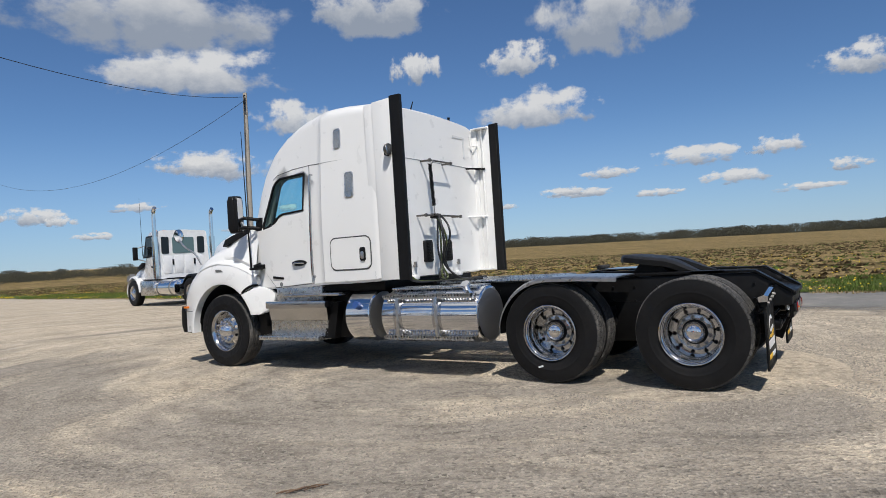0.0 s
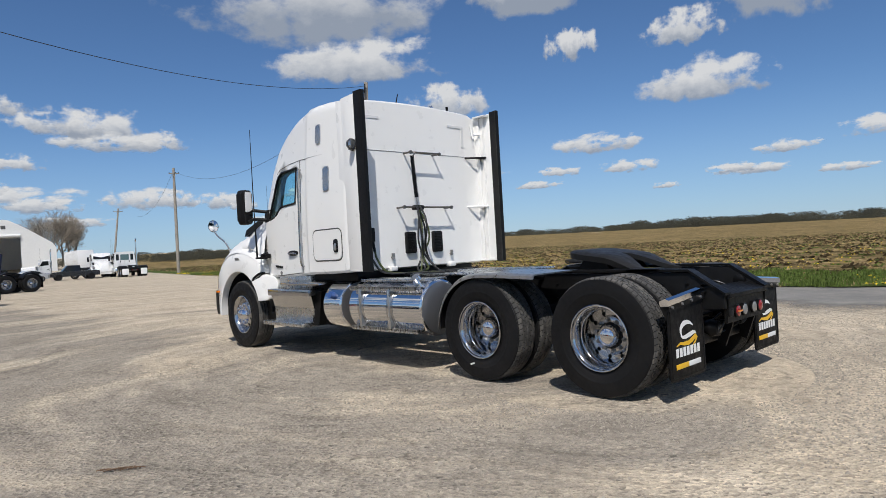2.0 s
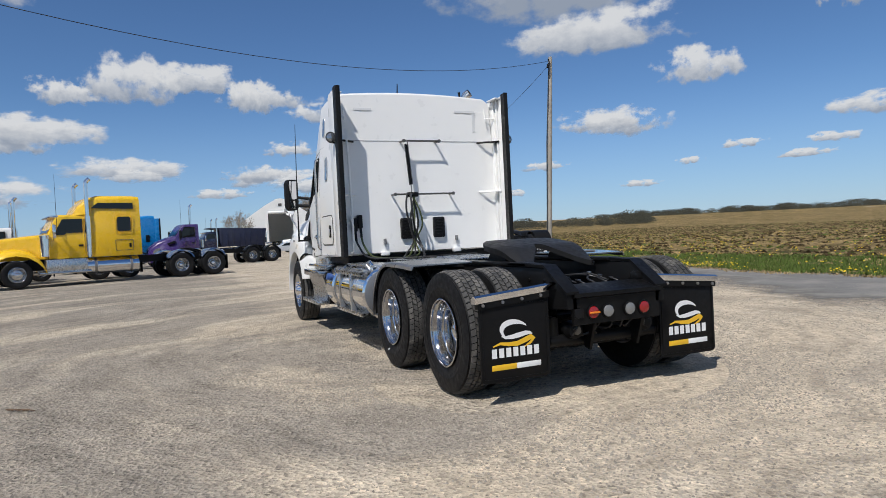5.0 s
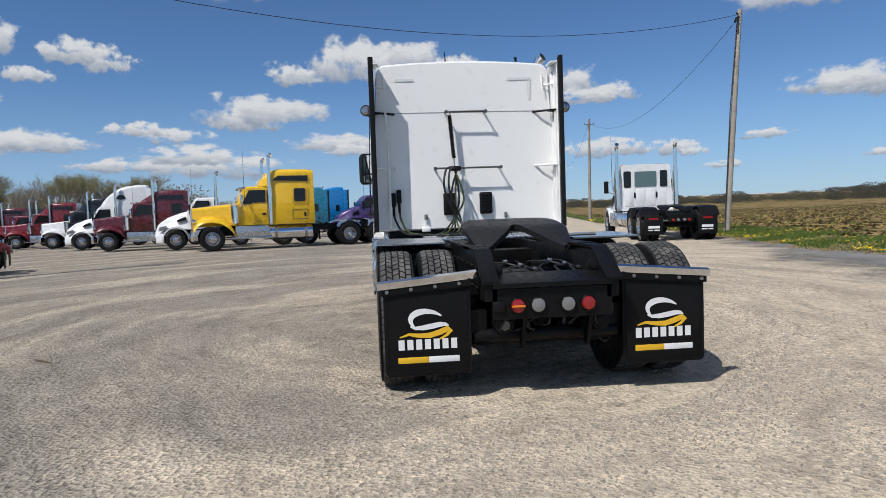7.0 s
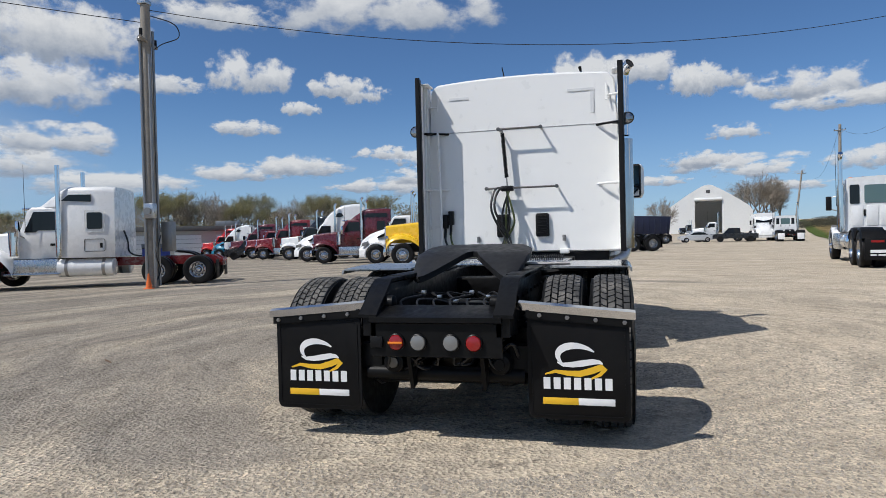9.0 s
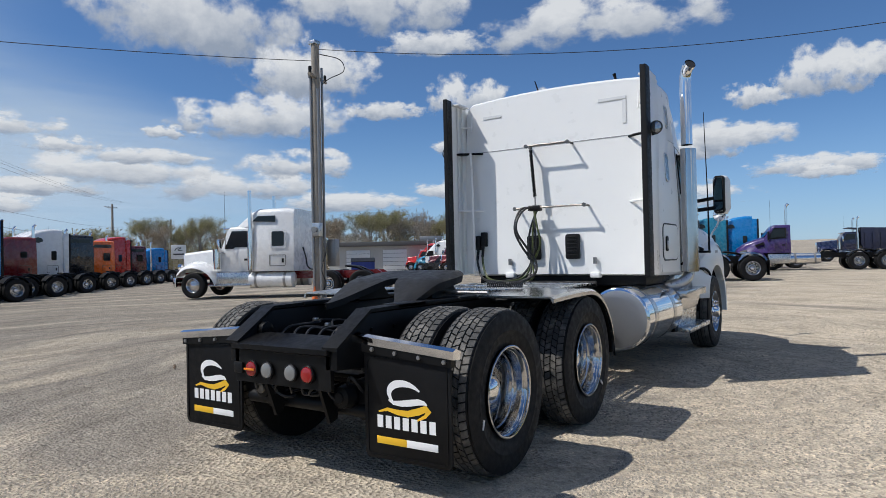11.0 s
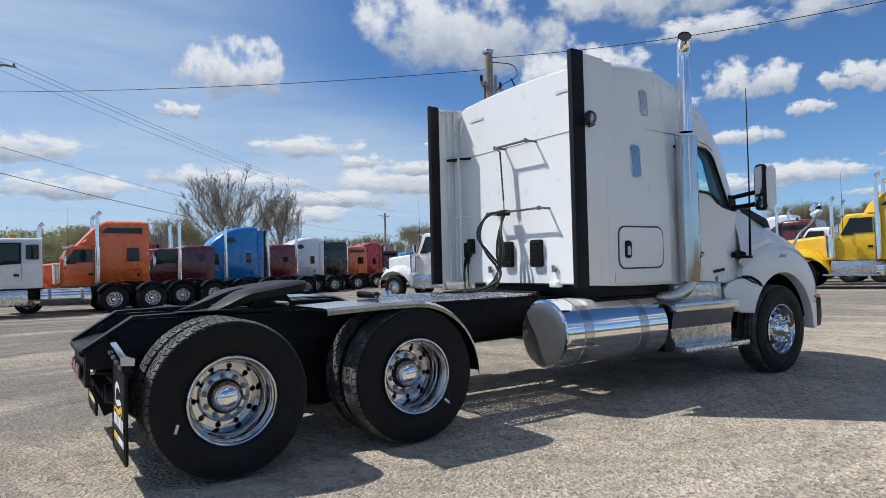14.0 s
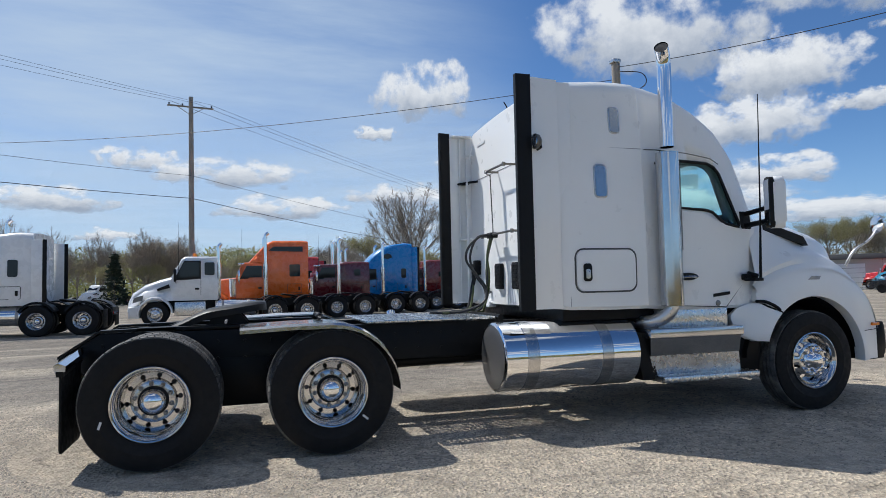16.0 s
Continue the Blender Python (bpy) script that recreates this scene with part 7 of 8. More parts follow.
P1 = pole("utility_pole", "leaning weathered wooden utility pole at the field edge", (23.6, -15.1, -0.1), (25.7, -17.1, 10.95), 0.135)
part("bracket", tube([(25.6, -17.0, 10.6), (25.2, -16.6, 10.4), (25.1, -16.5, 10.2)], 0.05, 8), PLASTIC, P1)
part("down_cable", tube([(25.5, -16.85, 10.5), (24.65, -15.95, 6), (23.5, -14.95, 0.2)], 0.025, 6), WIRE, P1)
part("insulator", tube([(25.62, -16.95, 10.75), (25.35, -16.75, 10.7)], [0.03, 0.05], 8), PLASTIC, P1)
P2 = pole("utility_pole", "weathered wooden utility pole beside the lot", (77.2, -26.2, 0.1), (77.7, -26.5, 13.2), 0.18, ((12.5, 0.6, 75),))
P4 = pole("utility_pole", "far leaning utility pole by the barn", (130.0, -34.6, 0.3), (130.6, -36.3, 12.6), 0.18, ((12.0, 0.8, 75),))
P3 = thing("service_pole", "grey wooden service pole with conduits and meter boxes", "pole")
part("shaft", tube([(12.35, 12.95, -0.05), (12.32, 12.9, 4.4), (12.28, 12.85, 8.75)], [0.19, 0.17, 0.14], 14), WOOD, P3)
for dx, dy, z1 in ((0.20, -0.10, 8.0), (-0.12, -0.20, 7.2), (-0.20, 0.05, 7.6)):
    part("conduit", tube([(12.33 + dx, 12.9 + dy, 0.0), (12.33 + dx, 12.9 + dy, z1)], 0.045, 10), STEEL, P3)
part("meter_box", box(12.55, 12.75, 12.32, 12.72, 1.08, 2.02, 0.02), STEEL, P3, "grey steel electrical cabinet")
part("meter", tube([(12.05, 12.75, 2.35), (11.93, 12.72, 2.35)], 0.10, 16), CLEAR_LENS, P3)
part("meter_base", box(12.02, 12.22, 12.58, 12.92, 2.12, 2.58, 0.02), ALU_DULL, P3)
part("weather_head", lathe([(0.0, 0.09), (0.08, 0.11), (0.16, 0.07), (0.2, 0)], 14), STEEL, P3, at=pose(12.12, 12.92, 7.6, 90, 0, 0))
part("crossarm", tube([(11.7, 12.6, 7.6), (12.95, 13.0, 7.6)], 0.05, 6), WOOD, P3)
part("insulator", tube([(11.75, 12.6, 7.65), (11.75, 12.6, 7.85)], 0.05, 8), PLASTIC, P3)
part("insulator", tube([(12.9, 13.0, 7.65), (12.9, 13.0, 7.85)], 0.05, 8), PLASTIC, P3)
part("pole_lamp", box(12.1, 12.4, 12.7, 13.0, 8.75, 8.88, 0.02), ALU_DULL, P3)
part("drip_loop", tube(spline([(12.3, 12.8, 8.45), (12.9, 12.3, 8.3), (13.0, 12.2, 7.9), (12.6, 12.5, 7.6), (12.45, 12.7, 7.4)]), 0.016, 6), WIRE, P3)
part("base_cable", tube(spline([(12.5, 12.7, 1.6), (12.15, 12.6, 1.0), (12.5, 12.75, 0.5), (12.2, 12.7, 0.1)]), 0.02, 6), WIRE, P3)
wire((12.28, 12.8, 8.6), (25.55, -16.95, 10.7), 1.65)
wire((12.2, 12.95, 8.2), (-20, 32.3, 8.8), 0.85)
wire((25.5, -16.9, 10.5), (77.6, -26.4, 12.8), 2.6)
wire((77.6, -26.4, 12.8), (108.3, -32.2, 9.4), 1.6)
UP = pole("utility_pole", "tall wooden utility pole with a crossarm", (-2.85, 34.6, -0.3), (-2.9, 34.6, 12.75), 0.16, ((12.2, 1.3, 10),))
UP2 = pole("utility_pole", "far wooden utility pole with a crossarm", (54, 98, -1), (54, 98, 11.0), 0.2, ((10.5, 1.4, 20),))
UP3 = pole("utility_pole", "far wooden utility pole with a crossarm", (78, 118, -1), (78, 118, 10.5), 0.2, ((10.0, 1.4, 20),))
LINE_WEST, LINE_EAST = Vector((-26.5, 16.4, 0)), Vector((57, 100, 0))
for k in (-1.1, 0.3, 1.1):
    c = Vector((-2.9 + k * math.cos(radians(10)), 34.6 + k * 0.17, 12.4))
    wire(c, LINE_WEST + Vector((k * 0.3, 0, 12.6 + 0.3 * k)), 0.25, 0.008)
    wire(c, LINE_EAST + Vector((k, 0, 11.5)), 1.2, 0.010)
wire((-2.85, 34.5, 8.0), LINE_WEST + Vector((0, 0, 8.3)), 0.4, 0.010)
wire((-2.85, 34.5, 8.0), LINE_EAST + Vector((0, 0, 7.4)), 1.2, 0.012)
wire((-2.85, 34.5, 6.65), LINE_WEST + Vector((0, 0, 6.9)), 0.3, 0.018)
wire((-2.85, 34.5, 6.65), LINE_EAST + Vector((0, 0, 6.0)), 1.4, 0.018)


# ---- the parked trucks ----
def arch_band(xc, zc, r, w0, w1, a0, a1, thick=0.03, n=18):
    """A wheel-arch shell bent round an axle, from half width w0 to w1."""
    rows = []
    for k in range(n + 1):
        a = radians(a0 + (a1 - a0) * k / n)
        c, s = math.cos(a), math.sin(a)
        rows.append([(xc + r * c, w0, zc + r * s), (xc + (r + 0.03) * c, w0, zc + (r + 0.03) * s), (xc + (r + thick + 0.05) * c, (w0 + w1) / 2, zc + (r + thick + 0.05) * s), (xc + (r + 0.04) * c, w1 - 0.03, zc + (r + 0.04) * s), (xc + (r - 0.02) * c, w1, zc + (r - 0.02) * s), (xc + (r - 0.03) * c, w1 - 0.03, zc + (r - 0.03) * s)])
    return loft(rows)


def box_loft(rows, r=0.08):
    """Rounded box sections: (x, bottom, top, half width at the bottom, half width at the top)."""
    secs = []
    for x, z0, z1, w0, w1 in rows:
        h = [(w0 - 0.02, z0), (w0, z0 + 0.03), (w0 + (w1 - w0) * 0.5, (z0 + z1) / 2)]
        for k in range(6):
            a = radians(90 * k / 5)
            h.append((w1 - r + r * math.cos(a), z1 - r + r * math.sin(a)))
        h.append((0.0, z1 + 0.03))
        secs.append([(x, y, z) for y, z in h] + [(x, -y, z) for y, z in h[-2::-1]])
    return loft(secs)


def tractor(label, body, nose="long", wb=5.9, sleeper=None, roof=None, stacks=2, chassis=None, tanks=None, flaps=True, lights=False, white_fender=None, hood_mat=None, group="parked trucks", beacon=False, quarter=True, flap_mat=None, top=2.62, pipe=3.95, deep=0.0, straight=False):
    T = thing("tractor_truck", label, "truck", group=group)
    ch = chassis or BLACK
    tk = tanks or CHROME
    hood_mat = hood_mat or body
    fen = white_fender or hood_mat
    # chassis
    for s in (1, -1):
        part("frame_rail", prism([(-1.35, 0.72), (-1.35, 0.82), (-1.1, 0.98), (wb + 0.3, 0.95), (wb + 0.3, 0.70), (-1.1, 0.68)], "y", s * 0.36, s * 0.45), ch, T)
        for x in (-0.66, 0.66):
            wheel(T, "dual", x, s * 1.075, fine=False)
            wheel(T, "inner", x, s * 0.735, fine=False)
            if quarter:
                part("quarter_fender", arch_band(x, 0.51, 0.57, s * 0.65, s * 1.22, 30, 150, 0.0, 10), ALU if quarter == "bright" else BLACK, T)
        wheel(T, "steer", wb, s * 1.06, fine=False)
        if flaps:
            part("mudflap", box(-1.27, -1.25, min(s * 0.55, s * 1.15), max(s * 0.55, s * 1.15), 0.22, 0.82, 0.004), flap_mat or FLAP, T)
            if lights:
                for z0, z1, ya, yb, mm in ((0.42, 0.50, 0.66, 1.02, LOGO_WHITE), (0.34, 0.38, 0.66, 0.84, GREY_FILM), (0.34, 0.38, 0.88, 1.02, GREY_FILM), (0.70, 0.76, 0.70, 1.0, RED_LENS)):
                    part("flap_bar", box(-1.275, -1.268, min(s * ya, s * yb), max(s * ya, s * yb), z0, z1), mm, T)
    part("crossmember", box(-1.38, -1.28, -0.4, 0.4, 0.6, 0.88, 0.01), ch, T)
    part("deck", box(-0.9, wb - 3.2, -0.36, 0.36, 0.75, 0.95, 0.01), ch, T)
    part("fifth_wheel", fifth_plate(), BLACK, T, at=pose(-0.1, 0, 1.08, 0, -8, 0))
    for y in (-0.25, -0.1, 0.1, 0.25):
        part("tail_light", lathe([(0, 0.05), (0.02, 0.045), (0.022, 0)], 12), RED_LENS if abs(y) > 0.2 else CLEAR_LENS, T, at=pose(-1.38, y, 0.68, 0, 0, 90))
    for x in (-0.66, 0.66, wb):
        part("axle", tube([(x, -1.0, 0.5), (x, 1.0, 0.5)], 0.07, 8), ch, T)
    # hood
    if nose == "long":
        c1 = wb - 1.02
        hood = part("hood", box_loft([(c1, 1.0, 1.92, 0.80, 0.72), (c1 + 0.5, 1.0, 1.88, 0.72, 0.66), (wb + 0.3, 1.0, 1.80, 0.62, 0.58), (wb + 0.72, 0.98, 1.76, 0.58, 0.54)], 0.12), hood_mat, T)
        part("grille", box(wb + 0.72, wb + 0.78, -0.50, 0.50, 0.82, 1.74, 0.02), CHROME, hood)
        part("bumper", prism([(wb + 0.70, 0.45), (wb + 0.80, 0.42), (wb + 0.84, 0.6), (wb + 0.80, 0.80), (wb + 0.70, 0.80)], "y", -1.2, 1.2, bevel=0.01), CHROME, T)
        for s in (1, -1):
            part("fender", loft([[(wb + dx, s * y, z + dz) for y, dz in ((0.52, 0.14), (0.80, 0.11), (1.06, 0.03), (1.20, -0.05), (1.23, -0.14), (1.20, -0.15), (1.16, -0.08), (0.80, 0.06), (0.52, 0.09))] for dx, z in ((-0.92, 0.62), (-0.80, 0.86), (-0.62, 1.06), (-0.35, 1.24), (0, 1.31), (0.30, 1.27), (0.52, 1.16), (0.66, 1.0), (0.72, 0.80), (0.72, 0.62))]), fen, T, smooth=60)
            part("headlight", lathe([(-0.14, 0.0), (-0.11, 0.09), (0.0, 0.13), (0.02, 0.12)], 16), CHROME, T, at=pose(wb + 0.72, s * 0.88, 1.22, 0, 0, -90))
            part("air_cleaner", tube([(c1 + 0.10, s * 0.98, 1.10), (c1 + 0.10, s * 0.98, 1.88)], 0.17, 16), CHROME, T)
            part("running_board", box(c1 - 1.35, c1 + 0.35, min(s * 0.95, s * 1.22), max(s * 0.95, s * 1.22), 0.45, 0.52, 0.01), ALU, T)
            part("step_box", box(c1 - 1.25, c1 + 0.10, min(s * 0.7, s * 1.10), max(s * 0.7, s * 1.10), 0.50, 0.98, 0.02), PLATE, T)
        cab = part("cab", box_loft([(c1 - 1.32, 1.0, top, 0.98, 0.92), (c1 - 0.42, 1.0, top, 0.98, 0.92), (c1 - 0.30, 1.0, top - 0.06, 0.97, 0.91), (c1 - 0.02, 1.0, 1.93, 0.92, 0.88)], 0.10), body, T)
        part("visor", box(c1 - 0.40, c1 - 0.12, -0.90, 0.90, top - 0.10, top - 0.02, 0.02), CHROME if not white_fender else hood_mat, cab)
        wz0, wz1 = 1.92, top - 0.16
    elif nose == "aero":
        c1 = wb - 0.55
        hood = part("hood", box_loft([(c1 - 0.1, 1.0, 1.95, 1.0, 0.80), (c1 + 0.4, 1.0, 1.82, 1.05, 0.72), (wb + 0.4, 0.95, 1.62, 1.02, 0.62), (wb + 0.85, 0.75, 1.30, 0.85, 0.50), (wb + 1.0, 0.6, 0.95, 0.7, 0.45)], 0.22), hood_mat, T)
        part("bumper", box_loft([(wb + 0.55, 0.35, 0.85, 1.18, 1.15), (wb + 0.95, 0.35, 0.80, 0.95, 0.90)], 0.08), hood_mat, T)
        for s in (1, -1):
            part("fender", arch_band(wb, 0.51, 0.60, s * 0.70, s * 1.20, -5, 178), fen, T)
            part("headlight", prism([(wb + 0.45, 1.05), (wb + 0.8, 0.95), (wb + 0.75, 1.15), (wb + 0.42, 1.25)], "y", s * 0.9, s * 1.10), CLEAR_LENS, T)
            part("side_step", box(c1 - 1.3, c1 - 0.15, min(s * 0.9, s * 1.20), max(s * 0.9, s * 1.20), 0.40, 0.95, 0.04), PLATE, T)
        cab = part("cab", box_loft([(c1 - 1.35 - deep, 1.0, top, 1.05, 0.96), (c1 - 0.55, 1.0, top, 1.05, 0.94), (c1 - 0.40, 1.0, top - 0.10, 1.04, 0.92), (c1 - 0.02, 1.0, 1.95, 0.98, 0.86)], 0.12), body, T)
        wz0, wz1 = 1.92, top - 0.22
        for s in (1, -1):
            part("hood_vent", prism([(c1 + 0.02, 1.52), (c1 + 0.46, 1.40), (c1 + 0.50, 1.48), (c1 + 0.06, 1.66)], "y", s * 0.6, s * 1.0), PLASTIC, hood)
            part("window_frame", prism([(c1 - 1.12, wz0 - 0.06), (c1 - 1.12, wz1 + 0.05), (c1 - 0.50, wz1 + 0.05), (c1 - 0.12, wz0 - 0.10), (c1 - 0.55, wz0 - 0.10)], "y", s * 0.98, s * 1.026), PLASTIC, cab)
            if deep:
                part("quarter_window", prism(rounded(c1 - 1.30 - deep + 0.06, c1 - 1.26, 2.0, top - 0.24, 0.05), "y", s * 0.95, s * 1.035), TINT, cab)
    x0, x1 = c1 - (1.16 if nose == "long" else 1.06), c1 - 0.22
    for s in (1, -1):
        wz = 0.955 if nose == "long" else 1.02
        part("side_window", prism([(x0, wz0 + 0.02), (x0, wz1), (c1 - 0.50, wz1), (x1 + 0.02, wz0 - 0.04), (c1 - 0.55, wz0 - 0.04), (c1 - 0.62, wz0 + 0.02)], "y", s * (wz - 0.03), s * (wz + (0.012 if nose == "long" else 0.02))), TINT, cab)
        part("door_seam", tube([(x0 - 0.06, s * (wz + 0.012), 1.05), (x0 - 0.06, s * (wz + 0.008), wz1)], 0.008, 5), SEAM, cab)
        part("door_handle", box(x0, x0 + 0.16, min(s * wz, s * (wz + 0.04)), max(s * wz, s * (wz + 0.04)), 1.42, 1.50, 0.01), PLASTIC, cab)
        m = part("door_mirror", box(c1 - 0.22, c1 - 0.12, s * 1.32 - 0.09, s * 1.32 + 0.09, 1.75, 2.25, 0.03), CHROME if nose == "long" else PLASTIC, T)
        part("mirror_arm", join(tube([(c1 - 0.17, s * 1.28, 2.2), (c1 - 0.2, s * 0.92, 2.3)], 0.02, 6), tube([(c1 - 0.17, s * 1.28, 1.8), (c1 - 0.2, s * 0.95, 1.7)], 0.02, 6)), STEEL, m)
    part("windshield", loft([[(c1 - 0.365 + 0.0, y, top - 0.17) for y in (-0.80, -0.4, 0, 0.4, 0.80)], [(c1 - 0.0, y * 1.02, 1.98) for y in (-0.80, -0.4, 0, 0.4, 0.80)]], ring=False, cap=False), TINT, cab)
    if lights:
        for y in (-0.7, -0.35, 0, 0.35, 0.7):
            part("roof_light", box(c1 - 0.62, c1 - 0.46, y - 0.06, y + 0.06, top + 0.01, top + 0.07, 0.02), AMBER, cab)
    if beacon:
        part("beacon", lathe([(0, 0.09), (0.08, 0.09), (0.14, 0.06), (0.15, 0)], 14), AMBER, cab, at=pose(c1 - 0.9, 0, top + 0.03, 90, 0, 0))
    xs = c1 - (1.32 if nose == "long" else 1.35 + deep)
    end = xs
    if sleeper:
        length, sh = sleeper
        end = xs - length
        if nose == "long":
            sl = part("sleeper", box_loft([(xs + 0.02, 1.0, sh - 0.12, 1.02, 0.98), (xs - 0.35, 1.0, sh, 1.20, 1.12), (end + 0.3, 1.0, sh, 1.20, 1.12), (end, 1.0, sh - 0.03, 1.19, 1.10)], 0.20), body, T)
            if roof:
                lead = [(xs + 0.42, top - 0.03, top + 0.05, 0.86, 0.80), (xs + 0.26, top - 0.03, top + 0.45 * (sh - top), 0.92, 0.86)] if roof == "short" else [(c1 - 0.62, top - 0.03, top + 0.03, 0.82, 0.76), (c1 - 0.95, top - 0.03, top + 0.42 * (sh - top), 0.90, 0.84)]
                part("roof_fairing", box_loft(lead + [(xs - 0.05, top - 0.03, sh - 0.12, 1.0, 0.94), (xs - 0.4, sh - 0.4, sh - 0.02, 1.05, 1.0)], 0.12), body, sl)
        else:
            sl = part("sleeper", box_loft([(c1 - 0.48, top - 0.14, top - 0.04, 0.90, 0.80)] + [(c1 - 0.48 - u * (c1 - 0.48 - xs), top - 0.4 * u, top + (sh - top) * 0.62 * math.sin(u * 1.5), 0.92 + 0.14 * u, 0.82 + 0.14 * u) for u in (0.2, 0.45, 0.7)] + [(xs, 1.0, top + (sh - top) * 0.68, 1.10, 0.98), (xs - 0.3, 1.0, top + (sh - top) * 0.82, 1.14, 1.02), (xs - 0.7, 1.0, top + (sh - top) * 0.93, 1.17, 1.06), (end + 0.45, 1.0, sh, 1.18, 1.08), (end, 1.0, sh - 0.03, 1.16, 1.06)], 0.22), body, T)
            for s in (1, -1):
                part("side_extender", box(end - 0.30, end + 0.02, min(s * 1.14, s * 1.17), max(s * 1.14, s * 1.17), 1.1, sh - 0.25, 0.01), body, sl)
                part("rubber_edge", box(end - 0.42, end - 0.30, min(s * 1.14, s * 1.172), max(s * 1.14, s * 1.172), 1.1, sh - 0.25, 0.01), PLASTIC, sl)
        for s in (1, -1):
            ym = s * 1.185 if nose == "long" else s * 1.15
            if nose == "aero":
                part("sleeper_window", prism(rounded(end + 0.40, end + 0.68, 1.92, 2.46, 0.06), "y", ym - s * 0.06, ym + s * 0.015), TINT, sl)
                if sh > 3.6:
                    zt = top + (sh - top) * 0.42
                    part("teardrop_window", prism([(xs - 0.16, zt - 0.10), (xs - 0.24, zt + 0.10), (xs - 0.42, zt + 0.17), (xs - 0.62, zt + 0.10), (xs - 0.70, zt - 0.06), (xs - 0.45, zt - 0.16)], "y", s * 0.98, s * 1.115), TINT, sl)
            elif roof:
                w = part("sleeper_window", prism(rounded(end + 0.38, end + 0.85, 1.95, 2.50, 0.06), "y", ym - s * 0.06, ym + s * 0.02), TINT, sl)
                part("window_surround", ring_outline(rounded(end + 0.30, end + 0.93, 1.86, 2.58, 0.08), 0.02, "y", min(ym, ym + s * 0.02), max(ym, ym + s * 0.02)), body, w)
            elif body is not JET:
                part("sleeper_window", prism(rounded(end + 0.48, end + 0.80, 2.02, 2.34, 0.05), "y", ym - s * 0.06, ym + s * 0.015), TINT, sl)
            if nose == "long" and sh > 3.2:
                r0 = end + (0.72 if straight else 0.25)
                part("roof_window", prism([(r0, sh - 0.52), (r0, sh - 0.28), (end + length - 0.35, sh - 0.28), (end + length - 0.12, sh - 0.48)], "y", s * 1.10, s * 1.172), TINT, sl)
            lo = part("luggage_door", ring_outline(rounded(end + 0.30, end + 0.95, 1.20, 1.62, 0.05), 0.016, "y", min(ym, ym + s * 0.018), max(ym, ym + s * 0.018)), SEAM, sl)
            part("latch", box(end + 0.38, end + 0.46, min(ym, ym + s * 0.03), max(ym, ym + s * 0.03), 1.32, 1.48, 0.01), PLASTIC, lo)
        part("rear_hose", tube(spline([(end - 0.02, 0.25, 1.9), (end - 0.15, 0.3, 1.5), (end - 0.1, 0.05, 1.2), (end - 0.3, 0.2, 1.05), (end - 0.5, 0, 1.0)]), 0.03, 6), HOSE_BLACK, T)
    else:
        bw = part("rear_window", prism(rounded(-0.42, 0.42, top - 0.86, top - 0.26, 0.05), "x", xs - 0.02, xs + 0.05), PALE_PANE, cab)
        for y0, y1 in ((-0.84, -0.56), (0.56, 0.84)):
            part("corner_window", prism(rounded(y0, y1, top - 0.88, top - 0.24, 0.05), "x", xs - 0.018, xs + 0.05), TINT, cab)
        for y in (-0.62, -0.2, 0.2, 0.62):
            part("panel_rib", box(xs - 0.02, xs + 0.02, y - 0.17, y + 0.17, 1.18, top - 0.95, 0.015), body, cab)
        for y in (-0.42, 0.42):
            part("rear_latch", box(xs - 0.04, xs, y - 0.03, y + 0.03, 1.5, 1.72, 0.01), PLASTIC, cab)
    for k in range(stacks):
        s = (1, -1)[k] if stacks == 2 else -1
        x = xs + (0.0 if nose == "long" else -0.12)
        y = s * (1.12 if nose == "long" or not sleeper else 1.2)
        stk = part("exhaust_pipe", tube(spline([(x, y, 1.0), (x, y, 2.0), (x, y, pipe - 0.75), (x, y, pipe - 0.23)] + ([(x, y, pipe)] if straight else [(x - 0.03, y, pipe - 0.09), (x - 0.13, y, pipe)])), 0.075, 12), CHROME, T)
        part("heat_shield", tube([(x, y, 1.05), (x, y, 2.55)], 0.11, 14), CHROME, stk)
    for s in (1, -1):
        a, b = (end + 0.1 if sleeper else xs - 1.5), (xs + 0.1)
        t = lathe([(a, 0), (a, 0.27), (a + 0.02, 0.30), (b - 0.02, 0.30), (b, 0.27), (b, 0)], 24)
        for v in t.verts:
            v.co = (v.co.y, s * 0.88 + v.co.x, 0.67 + v.co.z)
        t = part("fuel_tank", t, tk, T)
        for x in (a + 0.3, b - 0.3):
            t2 = lathe([(x - 0.05, 0.30), (x - 0.05, 0.306), (x + 0.05, 0.306), (x + 0.05, 0.30)], 24)
            for v in t2.verts:
                v.co = (v.co.y, s * 0.88 + v.co.x, 0.67 + v.co.z)
            part("tank_strap", t2, STEEL, t)
    part("under_cab", box(xs - 0.1, c1 + 0.6, -0.7, 0.7, 0.6, 1.02, 0.02), BLACK, T)
    part("antenna", tube([(c1 - 0.3, 1.1, 1.9), (c1 - 0.3, 1.12, 4.1)], [0.012, 0.004], 5), BLACK, T)
    return T


def park(T, x, y, heading, dz=0.0):
    T.matrix_basis = pose(x, y, gz(x, y) + dz, 0, 0, heading)
    return T


